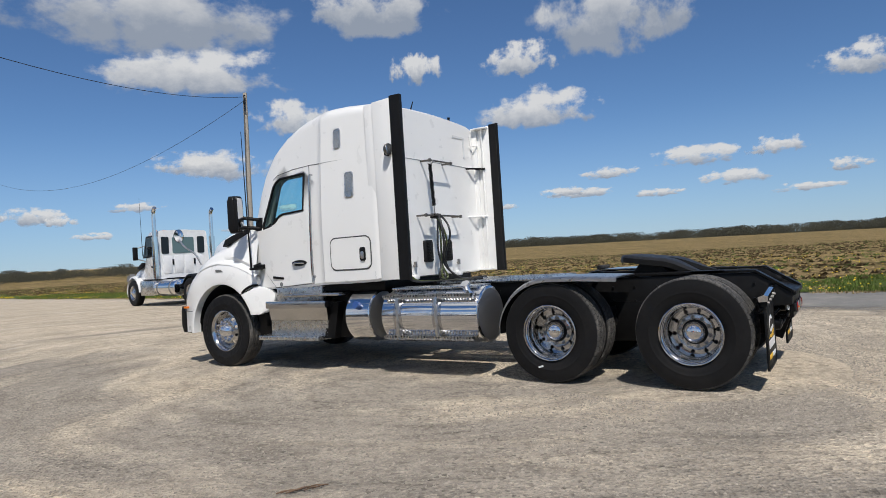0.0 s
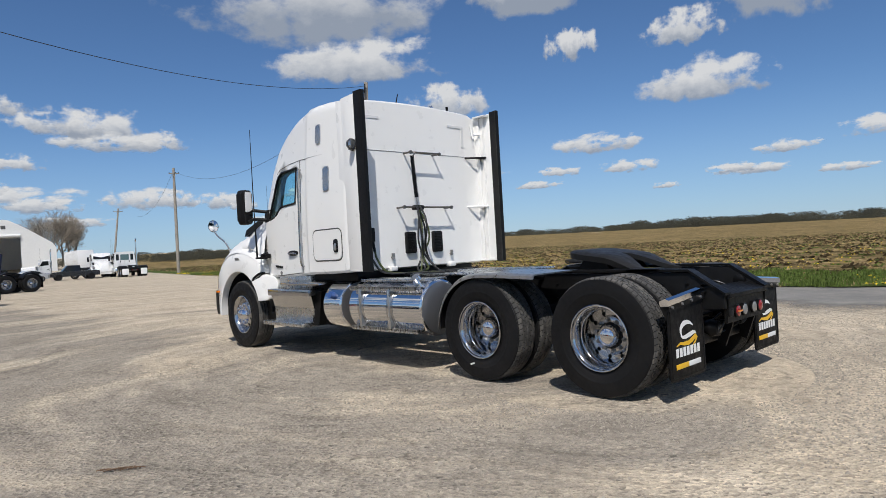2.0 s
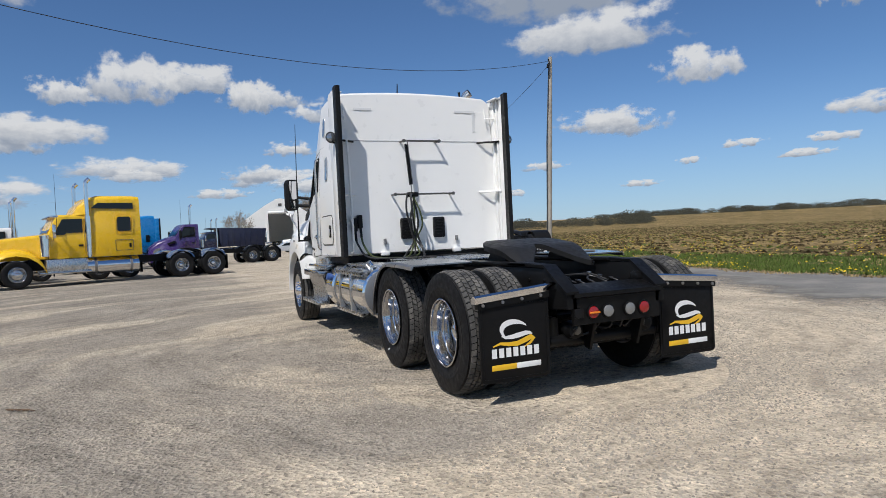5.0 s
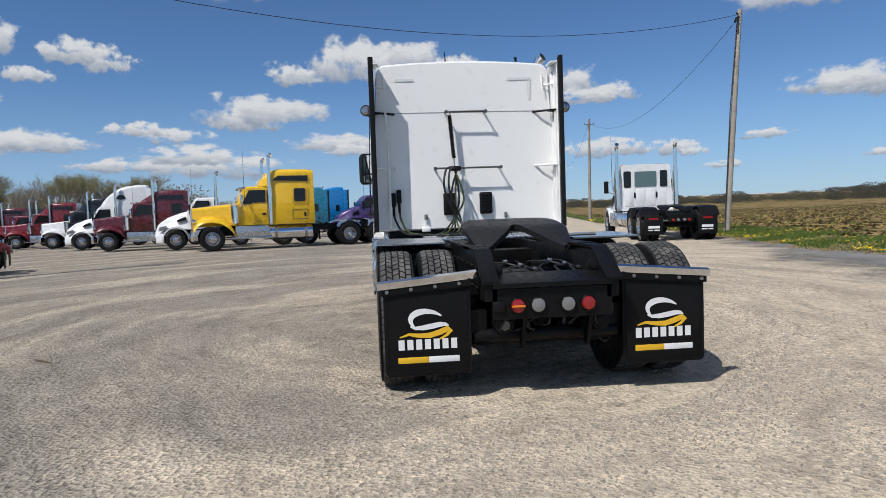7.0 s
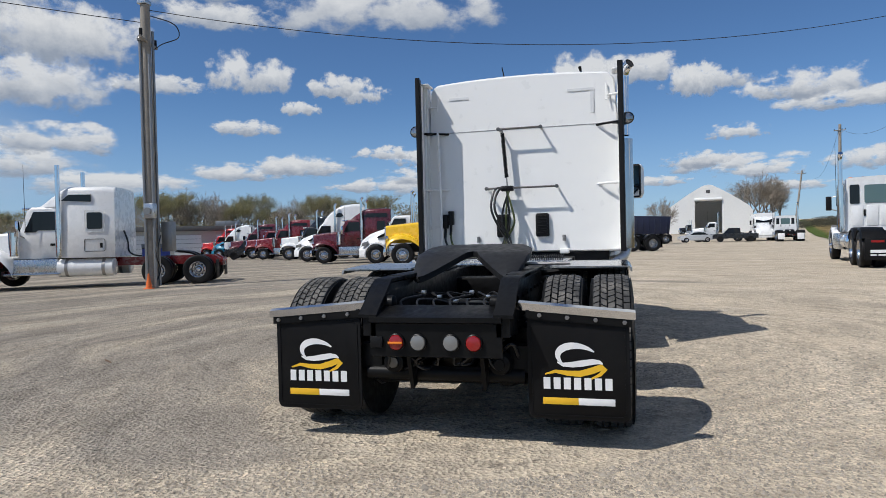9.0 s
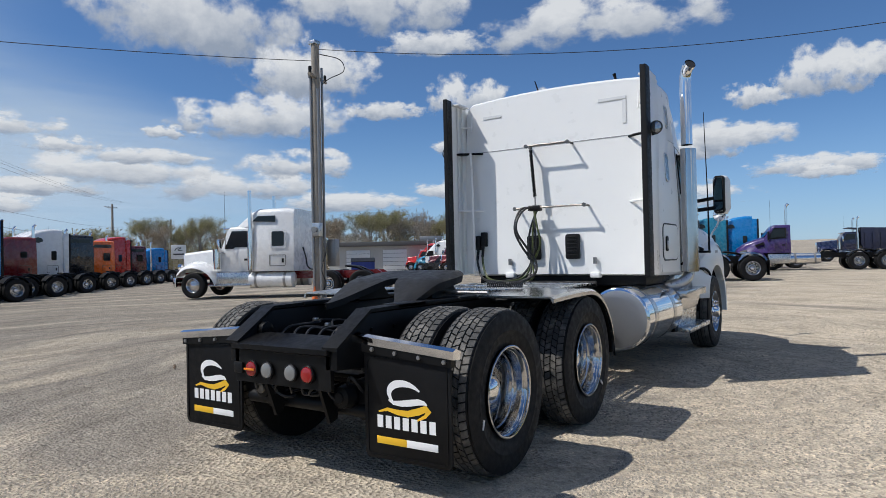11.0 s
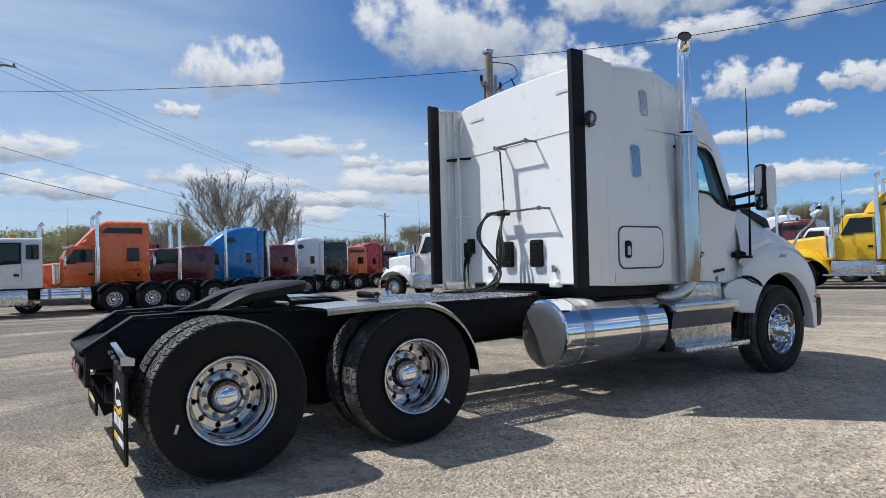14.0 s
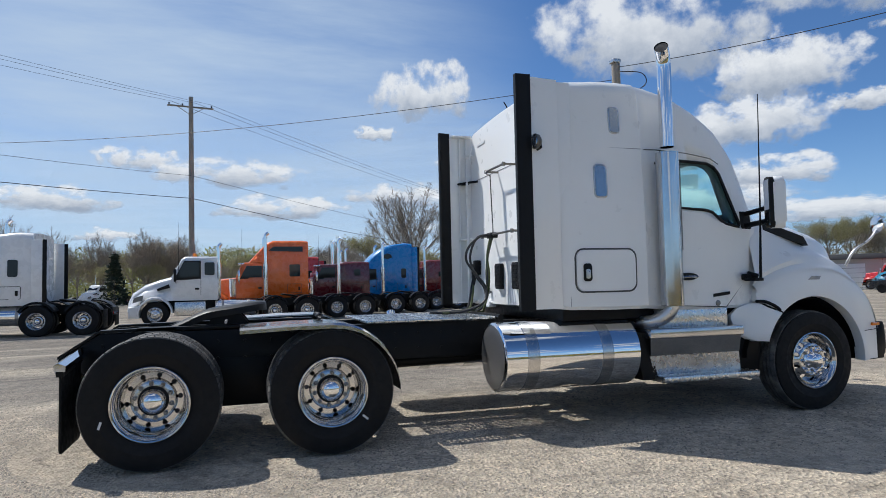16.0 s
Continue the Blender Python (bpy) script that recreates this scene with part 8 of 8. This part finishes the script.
YELLOW = paint("yellow_paint", (0.82, 0.50, 0.012))
MAROON = paint("maroon_paint", (0.10, 0.010, 0.016))
DARKRED = paint("dark_red_paint", (0.17, 0.012, 0.014))
RED = paint("red_paint", (0.48, 0.018, 0.014))
ORANGE = paint("orange_paint", (0.85, 0.155, 0.022))
BLUE = paint("bright_blue_paint", (0.008, 0.20, 0.52))
TEAL = paint("teal_paint", (0.015, 0.18, 0.29))
PURPLE = paint("purple_paint", (0.045, 0.022, 0.12))
NAVY = paint("navy_paint", (0.010, 0.016, 0.055))
JET = paint("black_paint", (0.012, 0.012, 0.014))
SILVER = paint("silver_paint", (0.45, 0.46, 0.47))
CLEANWHITE = paint("clean_white_paint", (0.76, 0.76, 0.75))

# the row that faces north, east of the white truck
park(tractor("bright yellow long-nose sleeper tractor with chrome stacks", YELLOW, "long", 6.35, (1.85, 3.32), "short", quarter="bright"), 28.1, 2.3, 107).matrix_basis @= Matrix.Scale(1.12, 4)
park(tractor("white vocational day-cab tractor with dark fenders", CLEANWHITE, "aero", 6.0, None, stacks=2, white_fender=SILVER), 31.0, 5.9, 104)
park(tractor("maroon long-nose tractor with silver hood stripe", MAROON, "long", 6.2, (1.8, 3.25), True), 33.8, 10.1, 104)
park(tractor("white high-roof aerodynamic sleeper tractor", CLEANWHITE, "aero", 5.9, (1.9, 3.95)), 38.8, 14.0, 104)
park(tractor("black long-nose tractor with white fenders and hood", JET, "long", 6.2, (1.7, 3.5), True, white_fender=CLEANWHITE, hood_mat=CLEANWHITE), 45.3, 18.5, 104)
park(tractor("dark red long-nose sleeper tractor", DARKRED, "long", 6.2, (1.8, 3.4), True), 48.2, 22.5, 104)
park(tractor("dark red long-nose day-cab tractor", DARKRED, "long", 6.0, None), 52.8, 26.5, 104)
park(tractor("maroon long-nose sleeper tractor", MAROON, "long", 6.2, (1.8, 3.5), True), 57.5, 31.0, 104)
park(tractor("pale blue and white aerodynamic tractor", CLEANWHITE, "aero", 5.9, (1.6, 3.7), hood_mat=TEAL), 63.0, 37.0, 104)
park(tractor("red long-nose sleeper tractor", RED, "long", 6.2, (1.8, 3.5), True), 67.0, 41.0, 104)
# behind the yellow truck
park(tractor("dark purple day-cab tractor with bright quarter fenders", PURPLE, "aero", 5.9, None, stacks=1), 46.0, -3.0, 104).matrix_basis @= Matrix.Scale(1.14, 4)
park(tractor("glossy blue high-roof sleeper tractor", BLUE, "aero", 6.0, (1.9, 3.95)), 50.5, 2.2, 104)
park(tractor("teal aerodynamic sleeper tractor", TEAL, "aero", 6.0, (1.7, 3.7)), 45.0, 3.2, 104)
park(tractor("dark grey day-cab tractor", JET, "aero", 5.8, None), 62.0, 6.5, 104)
# by the service pole
park(tractor("white long-nose sleeper tractor with red chassis", CLEANWHITE, "long", 6.05, (1.75, 3.38), True, chassis=DARKRED, tanks=CLEANWHITE, quarter=False, top=2.72, pipe=4.08, straight=True), 15.1, 13.75, 114)
# the row along the north edge
park(tractor("white day-cab tractor with amber beacon", CLEANWHITE, "aero", 5.2, None, stacks=1, beacon=True, top=2.75, pipe=3.4, deep=0.40), 1.85, 22.6, 184)
park(tractor("orange long-nose sleeper tractor", ORANGE, "long", 6.2, (1.9, 3.6), True), 4.85, 25.2, 180)
park(tractor("maroon tractor with low flat-roof sleeper", MAROON, "long", 6.0, (1.6, 2.75), False), 8.4, 28.4, 180)
park(tractor("bright blue high-roof sleeper tractor", BLUE, "aero", 5.9, (1.9, 3.95)), 11.6, 31.6, 180)
park(tractor("maroon sleeper tractor with rounded roof", DARKRED, "long", 6.0, (1.7, 3.1), False), 14.8, 34.8, 180)
park(tractor("white aerodynamic sleeper tractor", CLEANWHITE, "aero", 5.9, (1.8, 3.75)), 18.0, 38.0, 180)
park(tractor("black long-nose sleeper tractor in the row", JET, "long", 6.0, (1.8, 3.6), False), 21.2, 41.2, 180)
park(tractor("orange long-nose tractor with low sleeper", ORANGE, "long", 6.0, (1.8, 3.4), True), 24.6, 44.6, 180)
park(tractor("red high-roof sleeper tractor", RED, "aero", 6.0, (1.8, 3.9)), 28.0, 48.0, 180)
park(tractor("maroon long-nose sleeper tractor in the row", MAROON, "long", 6.0, (1.8, 3.3), True), 31.4, 51.4, 180)
park(tractor("dark red long-nose day-cab tractor in the row", DARKRED, "long", 6.0, None), 34.8, 54.8, 180)
park(tractor("blue aerodynamic mid-roof sleeper tractor", BLUE, "aero", 6.0, (1.7, 3.4)), 38.4, 58.4, 180)
park(tractor("bright red tall sleeper tractor", RED, "aero", 6.0, (1.9, 3.3)), 6.5, 33.5, 180)
park(tractor("dark red day-cab tractor behind the row", DARKRED, "long", 6.0, None), 10.0, 36.5, 180)
park(tractor("white aerodynamic sleeper tractor with black rear fairing", CLEANWHITE, "aero", 4.3, (1.6, 3.35)), -5.55, 18.3, 178)
park(tractor("white older day-cab tractor", CLEANWHITE, "aero", 5.6, None, stacks=1), -14.7, 88, 230)
park(tractor("white older day-cab tractor", CLEANWHITE, "aero", 5.6, None, stacks=1), -19.5, 87, 230)
# along the field's edge
park(tractor("white day-cab tractor with twin upright stacks", CLEANWHITE, "aero", 5.4, None, stacks=2, lights=True, top=2.80, pipe=3.62), 19.4, -10.4, -10).matrix_basis @= Matrix.Scale(1.17, 4)
park(tractor("white day-cab tractor with pale mudflaps", CLEANWHITE, "aero", 5.75, None, stacks=1, flap_mat=LOGO_WHITE), 80.0, -21.7, -8).matrix_basis @= Matrix.Scale(1.2, 4)
park(tractor("white cab-forward truck with pale mudflaps", CLEANWHITE, "aero", 5.0, None, stacks=0, flap_mat=LOGO_WHITE), 93.0, -21.3, 172).matrix_basis @= Matrix.Scale(1.2, 4)


NAVY_DULL = material("worn_navy_paint", (0.008, 0.012, 0.038), 0.55, vary=0.2, scale=3, dirt=(0.05, 0.048, 0.045), dirt_amount=0.3)


def dump_truck():
    T = tractor("navy blue tipper truck with a steel dump box", NAVY, "long", 6.2, None, flaps=True, group="parked trucks")
    part("dump_box", prism([(-1.0, 1.05), (3.3, 1.05), (3.6, 1.5), (3.6, 3.0), (-1.2, 2.8)], "y", -1.22, 1.22, bevel=0.03), NAVY_DULL, T)
    part("cab_guard", prism([(3.5, 2.85), (4.6, 2.95), (4.6, 3.02), (3.5, 2.95)], "y", -1.15, 1.15), NAVY_DULL, T)
    for x in np.arange(-0.8, 3.4, 0.6):
        for s in (1, -1):
            part("box_rib", box(float(x), float(x) + 0.09, min(s * 1.21, s * 1.28), max(s * 1.21, s * 1.28), 1.1, 2.6, 0.01), NAVY_DULL, T)
    return T


park(dump_truck(), 80.0, -6.6, 100).matrix_basis @= Matrix.Scale(1.2, 4)


def parked_car():
    T = thing("sedan_car", "silver four-door sedan parked before the white shed", "car")
    rows = []
    for x, zl, zt, w in ((-2.2, 0.45, 0.75, 0.70), (-2.1, 0.32, 0.92, 0.80), (-1.4, 0.28, 0.98, 0.86), (0, 0.26, 0.95, 0.88), (1.2, 0.28, 0.92, 0.86), (2.0, 0.32, 0.78, 0.78), (2.2, 0.42, 0.62, 0.66)):
        rows.append([(x, -w, zl), (x, -w * 1.0, (zl + zt) / 2), (x, -w * 0.93, zt), (x, 0, zt + 0.03), (x, w * 0.93, zt), (x, w, (zl + zt) / 2), (x, w, zl)])
    body = part("body", loft(rows), SILVER, T)
    roof_rows = [[(x, -w, z0), (x, -w * 0.86, z1), (x, 0, z1 + 0.02), (x, w * 0.86, z1), (x, w, z0)] for x, z0, z1, w in ((-1.75, 0.95, 0.98, 0.74), (-1.05, 0.95, 1.36, 0.76), (-0.3, 0.95, 1.44, 0.76), (0.35, 0.94, 1.38, 0.76), (1.15, 0.92, 0.95, 0.74))]
    part("cabin", loft(roof_rows), SILVER, T)
    for s in (1, -1):
        part("side_windows", prism([(-1.45, 0.99), (-0.95, 1.28), (-0.3, 1.36), (0.3, 1.30), (0.85, 0.99)], "y", s * 0.70, s * 0.765), TINT, T)
        for x in (-1.35, 1.32):
            w = part("wheel", lathe([(-0.1, 0.2), (-0.1, 0.31), (-0.07, 0.33), (0.07, 0.33), (0.1, 0.31), (0.1, 0.21)], 24, close=True), RUBBER, T, at=pose(x, s * 0.80, 0.33, 0, 0, 0 if s > 0 else 180))
            part("rim", lathe([(0.07, 0.21), (0.09, 0.2), (0.05, 0.16), (0.07, 0.05), (0.08, 0)], 20), ALU, w)
        part("headlight", box(2.0, 2.18, min(s * 0.45, s * 0.72), max(s * 0.45, s * 0.72), 0.58, 0.70, 0.02), CLEAR_LENS, T)
        part("tail_light", box(-2.2, -2.05, min(s * 0.5, s * 0.75), max(s * 0.5, s * 0.75), 0.68, 0.82, 0.02), RED_LENS, T)
    return T


park(parked_car(), 87.0, -12.0, 96)


def barn():
    """An arched fabric shed with a wide doorway in its near end."""
    B = thing("fabric_shed", "white peaked fabric storage shed with an open doorway", "shed")
    w, h, eave, L = 5.6, 7.3, 3.9, 26.0
    prof = [(-w, 0), (-w, eave - 0.6), (-w * 0.93, eave + 0.1), (-w * 0.5, eave + 1.9), (-0.6, h - 0.12), (0, h), (0.6, h - 0.12), (w * 0.5, eave + 1.9), (w * 0.93, eave + 0.1), (w, eave - 0.6), (w, 0)]
    outer = [[(x, y, z) for y, z in prof] for x in (0, L)]
    inner = [[(x, y * 0.975, z * 0.975) for y, z in prof] for x in (0, L)]
    cover = join(loft(outer, ring=False, cap=False), loft(inner, ring=False, cap=False))
    part("cover", cover, FABRIC, B, "white tarpaulin cover")
    dw, dh = 1.75, 4.9
    left = [(-w, 0), (-w, eave - 0.6), (-w * 0.93, eave + 0.1), (-w * 0.5, eave + 1.9), (-dw, eave + 2.6), (-dw, 0)]
    part("end_wall", prism(left, "x", -0.05, 0.05), FABRIC, B)
    part("end_wall", prism([(-y, z) for y, z in left], "x", -0.05, 0.05), FABRIC, B)
    part("end_wall", prism([(-dw, dh), (-dw, eave + 2.6), (-0.6, h - 0.12), (0, h), (0.6, h - 0.12), (dw, eave + 2.6), (dw, dh)], "x", -0.05, 0.05), FABRIC, B)
    part("back_wall", prism(prof, "x", L - 0.1, L), FABRIC, B)
    part("door_header", box(-0.15, 0.10, -dw, dw, dh - 0.15, dh + 0.15, 0.03), STEEL, B)
    part("rolled_door", tube([(-0.2, -dw, dh + 0.2), (-0.2, dw, dh + 0.2)], 0.22, 12), FABRIC, B)
    part("vent", box(-0.1, 0.0, -0.25, 0.25, h - 1.25, h - 0.8, 0.02), SEAM, B)
    for x in range(1, 26, 3):
        part("rafter", join(tube([(x, y * 0.95, z * 0.96) for y, z in prof], 0.08, 6)), STEEL, B)
    return B


bn = barn()
bn.matrix_basis = pose(200.0, -29.2, gz(200, -29.2) - 0.1, 0, 0, -9) @ Matrix.Diagonal((2.1, 2.12, 1.98, 1))
park(tractor("dark green truck parked in the shed doorway", JET, "long", 6.0, None), 194.0, -27.0, 100)
park(tractor("white truck parked before the shed", CLEANWHITE, "long", 5.6, None, stacks=1), 88.5, -18.2, 75)


def container():
    C = thing("freight_container", "white ribbed freight container behind the trucks", "container")
    part("body", box(-6, 6, -1.22, 1.22, 1.1, 4.1, 0.03), CLEANWHITE, C)
    for x in np.arange(-5.8, 5.9, 0.45):
        for s in (1, -1):
            part("rib", box(float(x), float(x) + 0.14, min(s * 1.22, s * 1.27), max(s * 1.22, s * 1.27), 1.2, 4.0, 0.01), CLEANWHITE, C)
    for x in (-4.8, -3.6, 4):
        for s in (1, -1):
            part("wheel", TYRE_FAR, None, C, at=pose(x, s * 1.0, 0.51))
    part("chassis", box(-6, 6, -0.5, 0.5, 0.6, 1.12, 0.02), BLACK, C)
    return C


ct = container()
ct.matrix_basis = pose(137, -30.5, gz(137, -30.5), 0, 0, -4) @ Matrix.Scale(1.1, 4)


def pickup():
    T = thing("pickup_truck", "black pickup truck before the shed", "truck")
    part("body", loft([[(x, -w, 0.45), (x, -w, zt), (x, 0, zt + 0.02), (x, w, zt), (x, w, 0.45)] for x, zt, w in ((-2.6, 1.05, 0.9), (0.0, 1.08, 0.95), (1.2, 1.08, 0.95), (2.5, 1.0, 0.9), (2.7, 0.8, 0.85))]), JET, T)
    part("cabin", loft([[(x, -0.85, 1.05), (x, -0.72, zt), (x, 0.72, zt), (x, 0.85, 1.05)] for x, zt in ((-0.6, 1.1), (-0.5, 1.75), (0.8, 1.78), (1.4, 1.1))]), TINT, T)
    for s in (1, -1):
        for x in (-1.7, 1.8):
            part("wheel", lathe([(-0.12, 0.2), (-0.12, 0.36), (0.12, 0.36), (0.12, 0.2), (0.06, 0)], 20), RUBBER, T, at=pose(x, s * 0.85, 0.37, 0, 0, 0 if s > 0 else 180))
    return T


park(pickup(), 84.5, -16.5, 84)
park(pickup(), 52, 33, 120)


def workshop():
    """The low flat-roofed building behind the rows, with its roller doors."""
    B = thing("workshop_building", "low grey workshop with a dark flat roof", "building")
    part("wall", box(0, 8, -11, 11, 0, 3.4), CONCRETE, B)
    part("roof", box(-0.6, 8.5, -11.6, 11.6, 3.4, 4.0, 0.03), SEAM, B, "dark flat roof edge")
    for y in (-8, -3, 2, 7):
        d = part("roller_door", box(-0.06, 0.02, y - 1.6, y + 1.6, 0, 2.9, 0.01), FABRIC, B)
        for k in range(5):
            part("panel_joint", box(-0.075, -0.055, y - 1.6, y + 1.6, 0.55 * k + 0.2, 0.55 * k + 0.23), SEAM, d)
    part("roof_unit", box(3, 5, -4, -1, 4.0, 4.7, 0.05), STEEL, B)
    return B


wk = workshop()
wx, wy = bearing(36.5, 86)
wk.matrix_basis = pose(wx, wy, gz(wx, wy), 0, 0, 28)
wk2 = copy_thing(wk, pose(*bearing(19.5, 104), -0.3, 0, 0, 8))


TAN_BOARD = material("weathered_tan_board", (0.42, 0.36, 0.22), 0.7, vary=0.4, scale=3)


def sign():
    S = thing("roadside_sign", "white sign board with a dark emblem above small tan boards", "sign")
    for y in (-0.7, 0.7):
        part("post", box(-0.07, 0.07, y - 0.07, y + 0.07, 0, 2.7, 0.01), STEEL, S)
    bd = part("board", box(-0.12, 0.12, -1.05, 1.05, 2.55, 4.65, 0.03), LOGO_WHITE, S)
    part("emblem", tube(spline([(-0.13, 0.55, 3.75), (-0.13, 0.25, 4.15), (-0.13, -0.35, 4.2), (-0.13, 0.1, 3.9), (-0.13, -0.55, 3.75)]), 0.06, 6), SEAM, bd)
    part("name_bar", box(-0.14, -0.12, -0.75, 0.75, 3.12, 3.36), SEAM, bd)
    part("lower_bar", box(-0.14, -0.12, -0.55, 0.55, 2.85, 2.93), GREY_FILM, bd)
    for z in (1.45, 1.95):
        for y in (-0.42, 0.42):
            part("small_board", box(-0.10, -0.05, y - 0.36, y + 0.36, z, z + 0.42, 0.01), TAN_BOARD, S)
    return S


sg = sign()
sg.matrix_basis = pose(55.4, 82.9, gz(55.4, 82.9), 0, 0, 54)





def dumpster():
    D = thing("waste_container", "blue steel waste container beside the workshop", "dumpster")
    part("body", loft([[(x, -y, 0.15), (x, -y, z), (x, y, z), (x, y, 0.15)] for x, y, z in ((-0.85, 1.1, 1.25), (-0.9, 1.2, 1.35), (0.9, 1.2, 1.7), (0.85, 1.15, 1.55))]), BLUE_BIN, D)
    part("lid", prism([(-0.95, 1.36), (0.95, 1.74), (0.95, 1.79), (-0.95, 1.41)], "y", -1.24, 1.24), PLASTIC, D)
    for y in (-0.8, 0.0, 0.8):
        part("rib", box(-0.96, -0.88, y - 0.05, y + 0.05, 0.2, 1.3, 0.01), BLUE_BIN, D)
    for y in (-0.9, 0.9):
        part("foot", box(-0.7, 0.7, y - 0.08, y + 0.08, 0, 0.16, 0.01), BLACK, D)
    return D


BLUE_BIN = material("blue_bin_paint", (0.02, 0.045, 0.25), 0.5, vary=0.1, scale=2)
dumpster().matrix_basis = pose(48.0, 41.0, gz(48, 41), 0, 0, 40)

# traffic cone at the service pole
cn = thing("traffic_cone", "worn orange traffic cone at the pole's foot", "cone")
part("cone", tube([(0, 0, 0.04), (0, 0, 0.70)], [0.15, 0.03], 18), CONE, cn)
part("base", box(-0.19, 0.19, -0.19, 0.19, 0, 0.045, 0.01), CONE, cn)
cn.matrix_basis = pose(11.95, 12.75, gz(11.95, 12.75), 0, 0, 20) @ Matrix.Scale(0.68, 4)
# dry twig lying on the gravel
tw = thing("dry_weed", "brown dry weed lying on the gravel", "debris")
for k in range(9):
    a = random.Random(k).random()
    part("stalk", tube(spline([(0.06 * k - 0.25, 0.02 * math.sin(k), 0.012), (0.06 * k - 0.15, 0.05 * a, 0.03), (0.06 * k - 0.02, 0.08 * a - 0.03, 0.014)]), 0.006, 5), BROWN_STALK, tw)
tw.matrix_basis = pose(0.83, 4.29, gz(0.83, 4.29), 0, 0, 55) @ Matrix.Diagonal((0.42, 0.6, 0.7, 1))
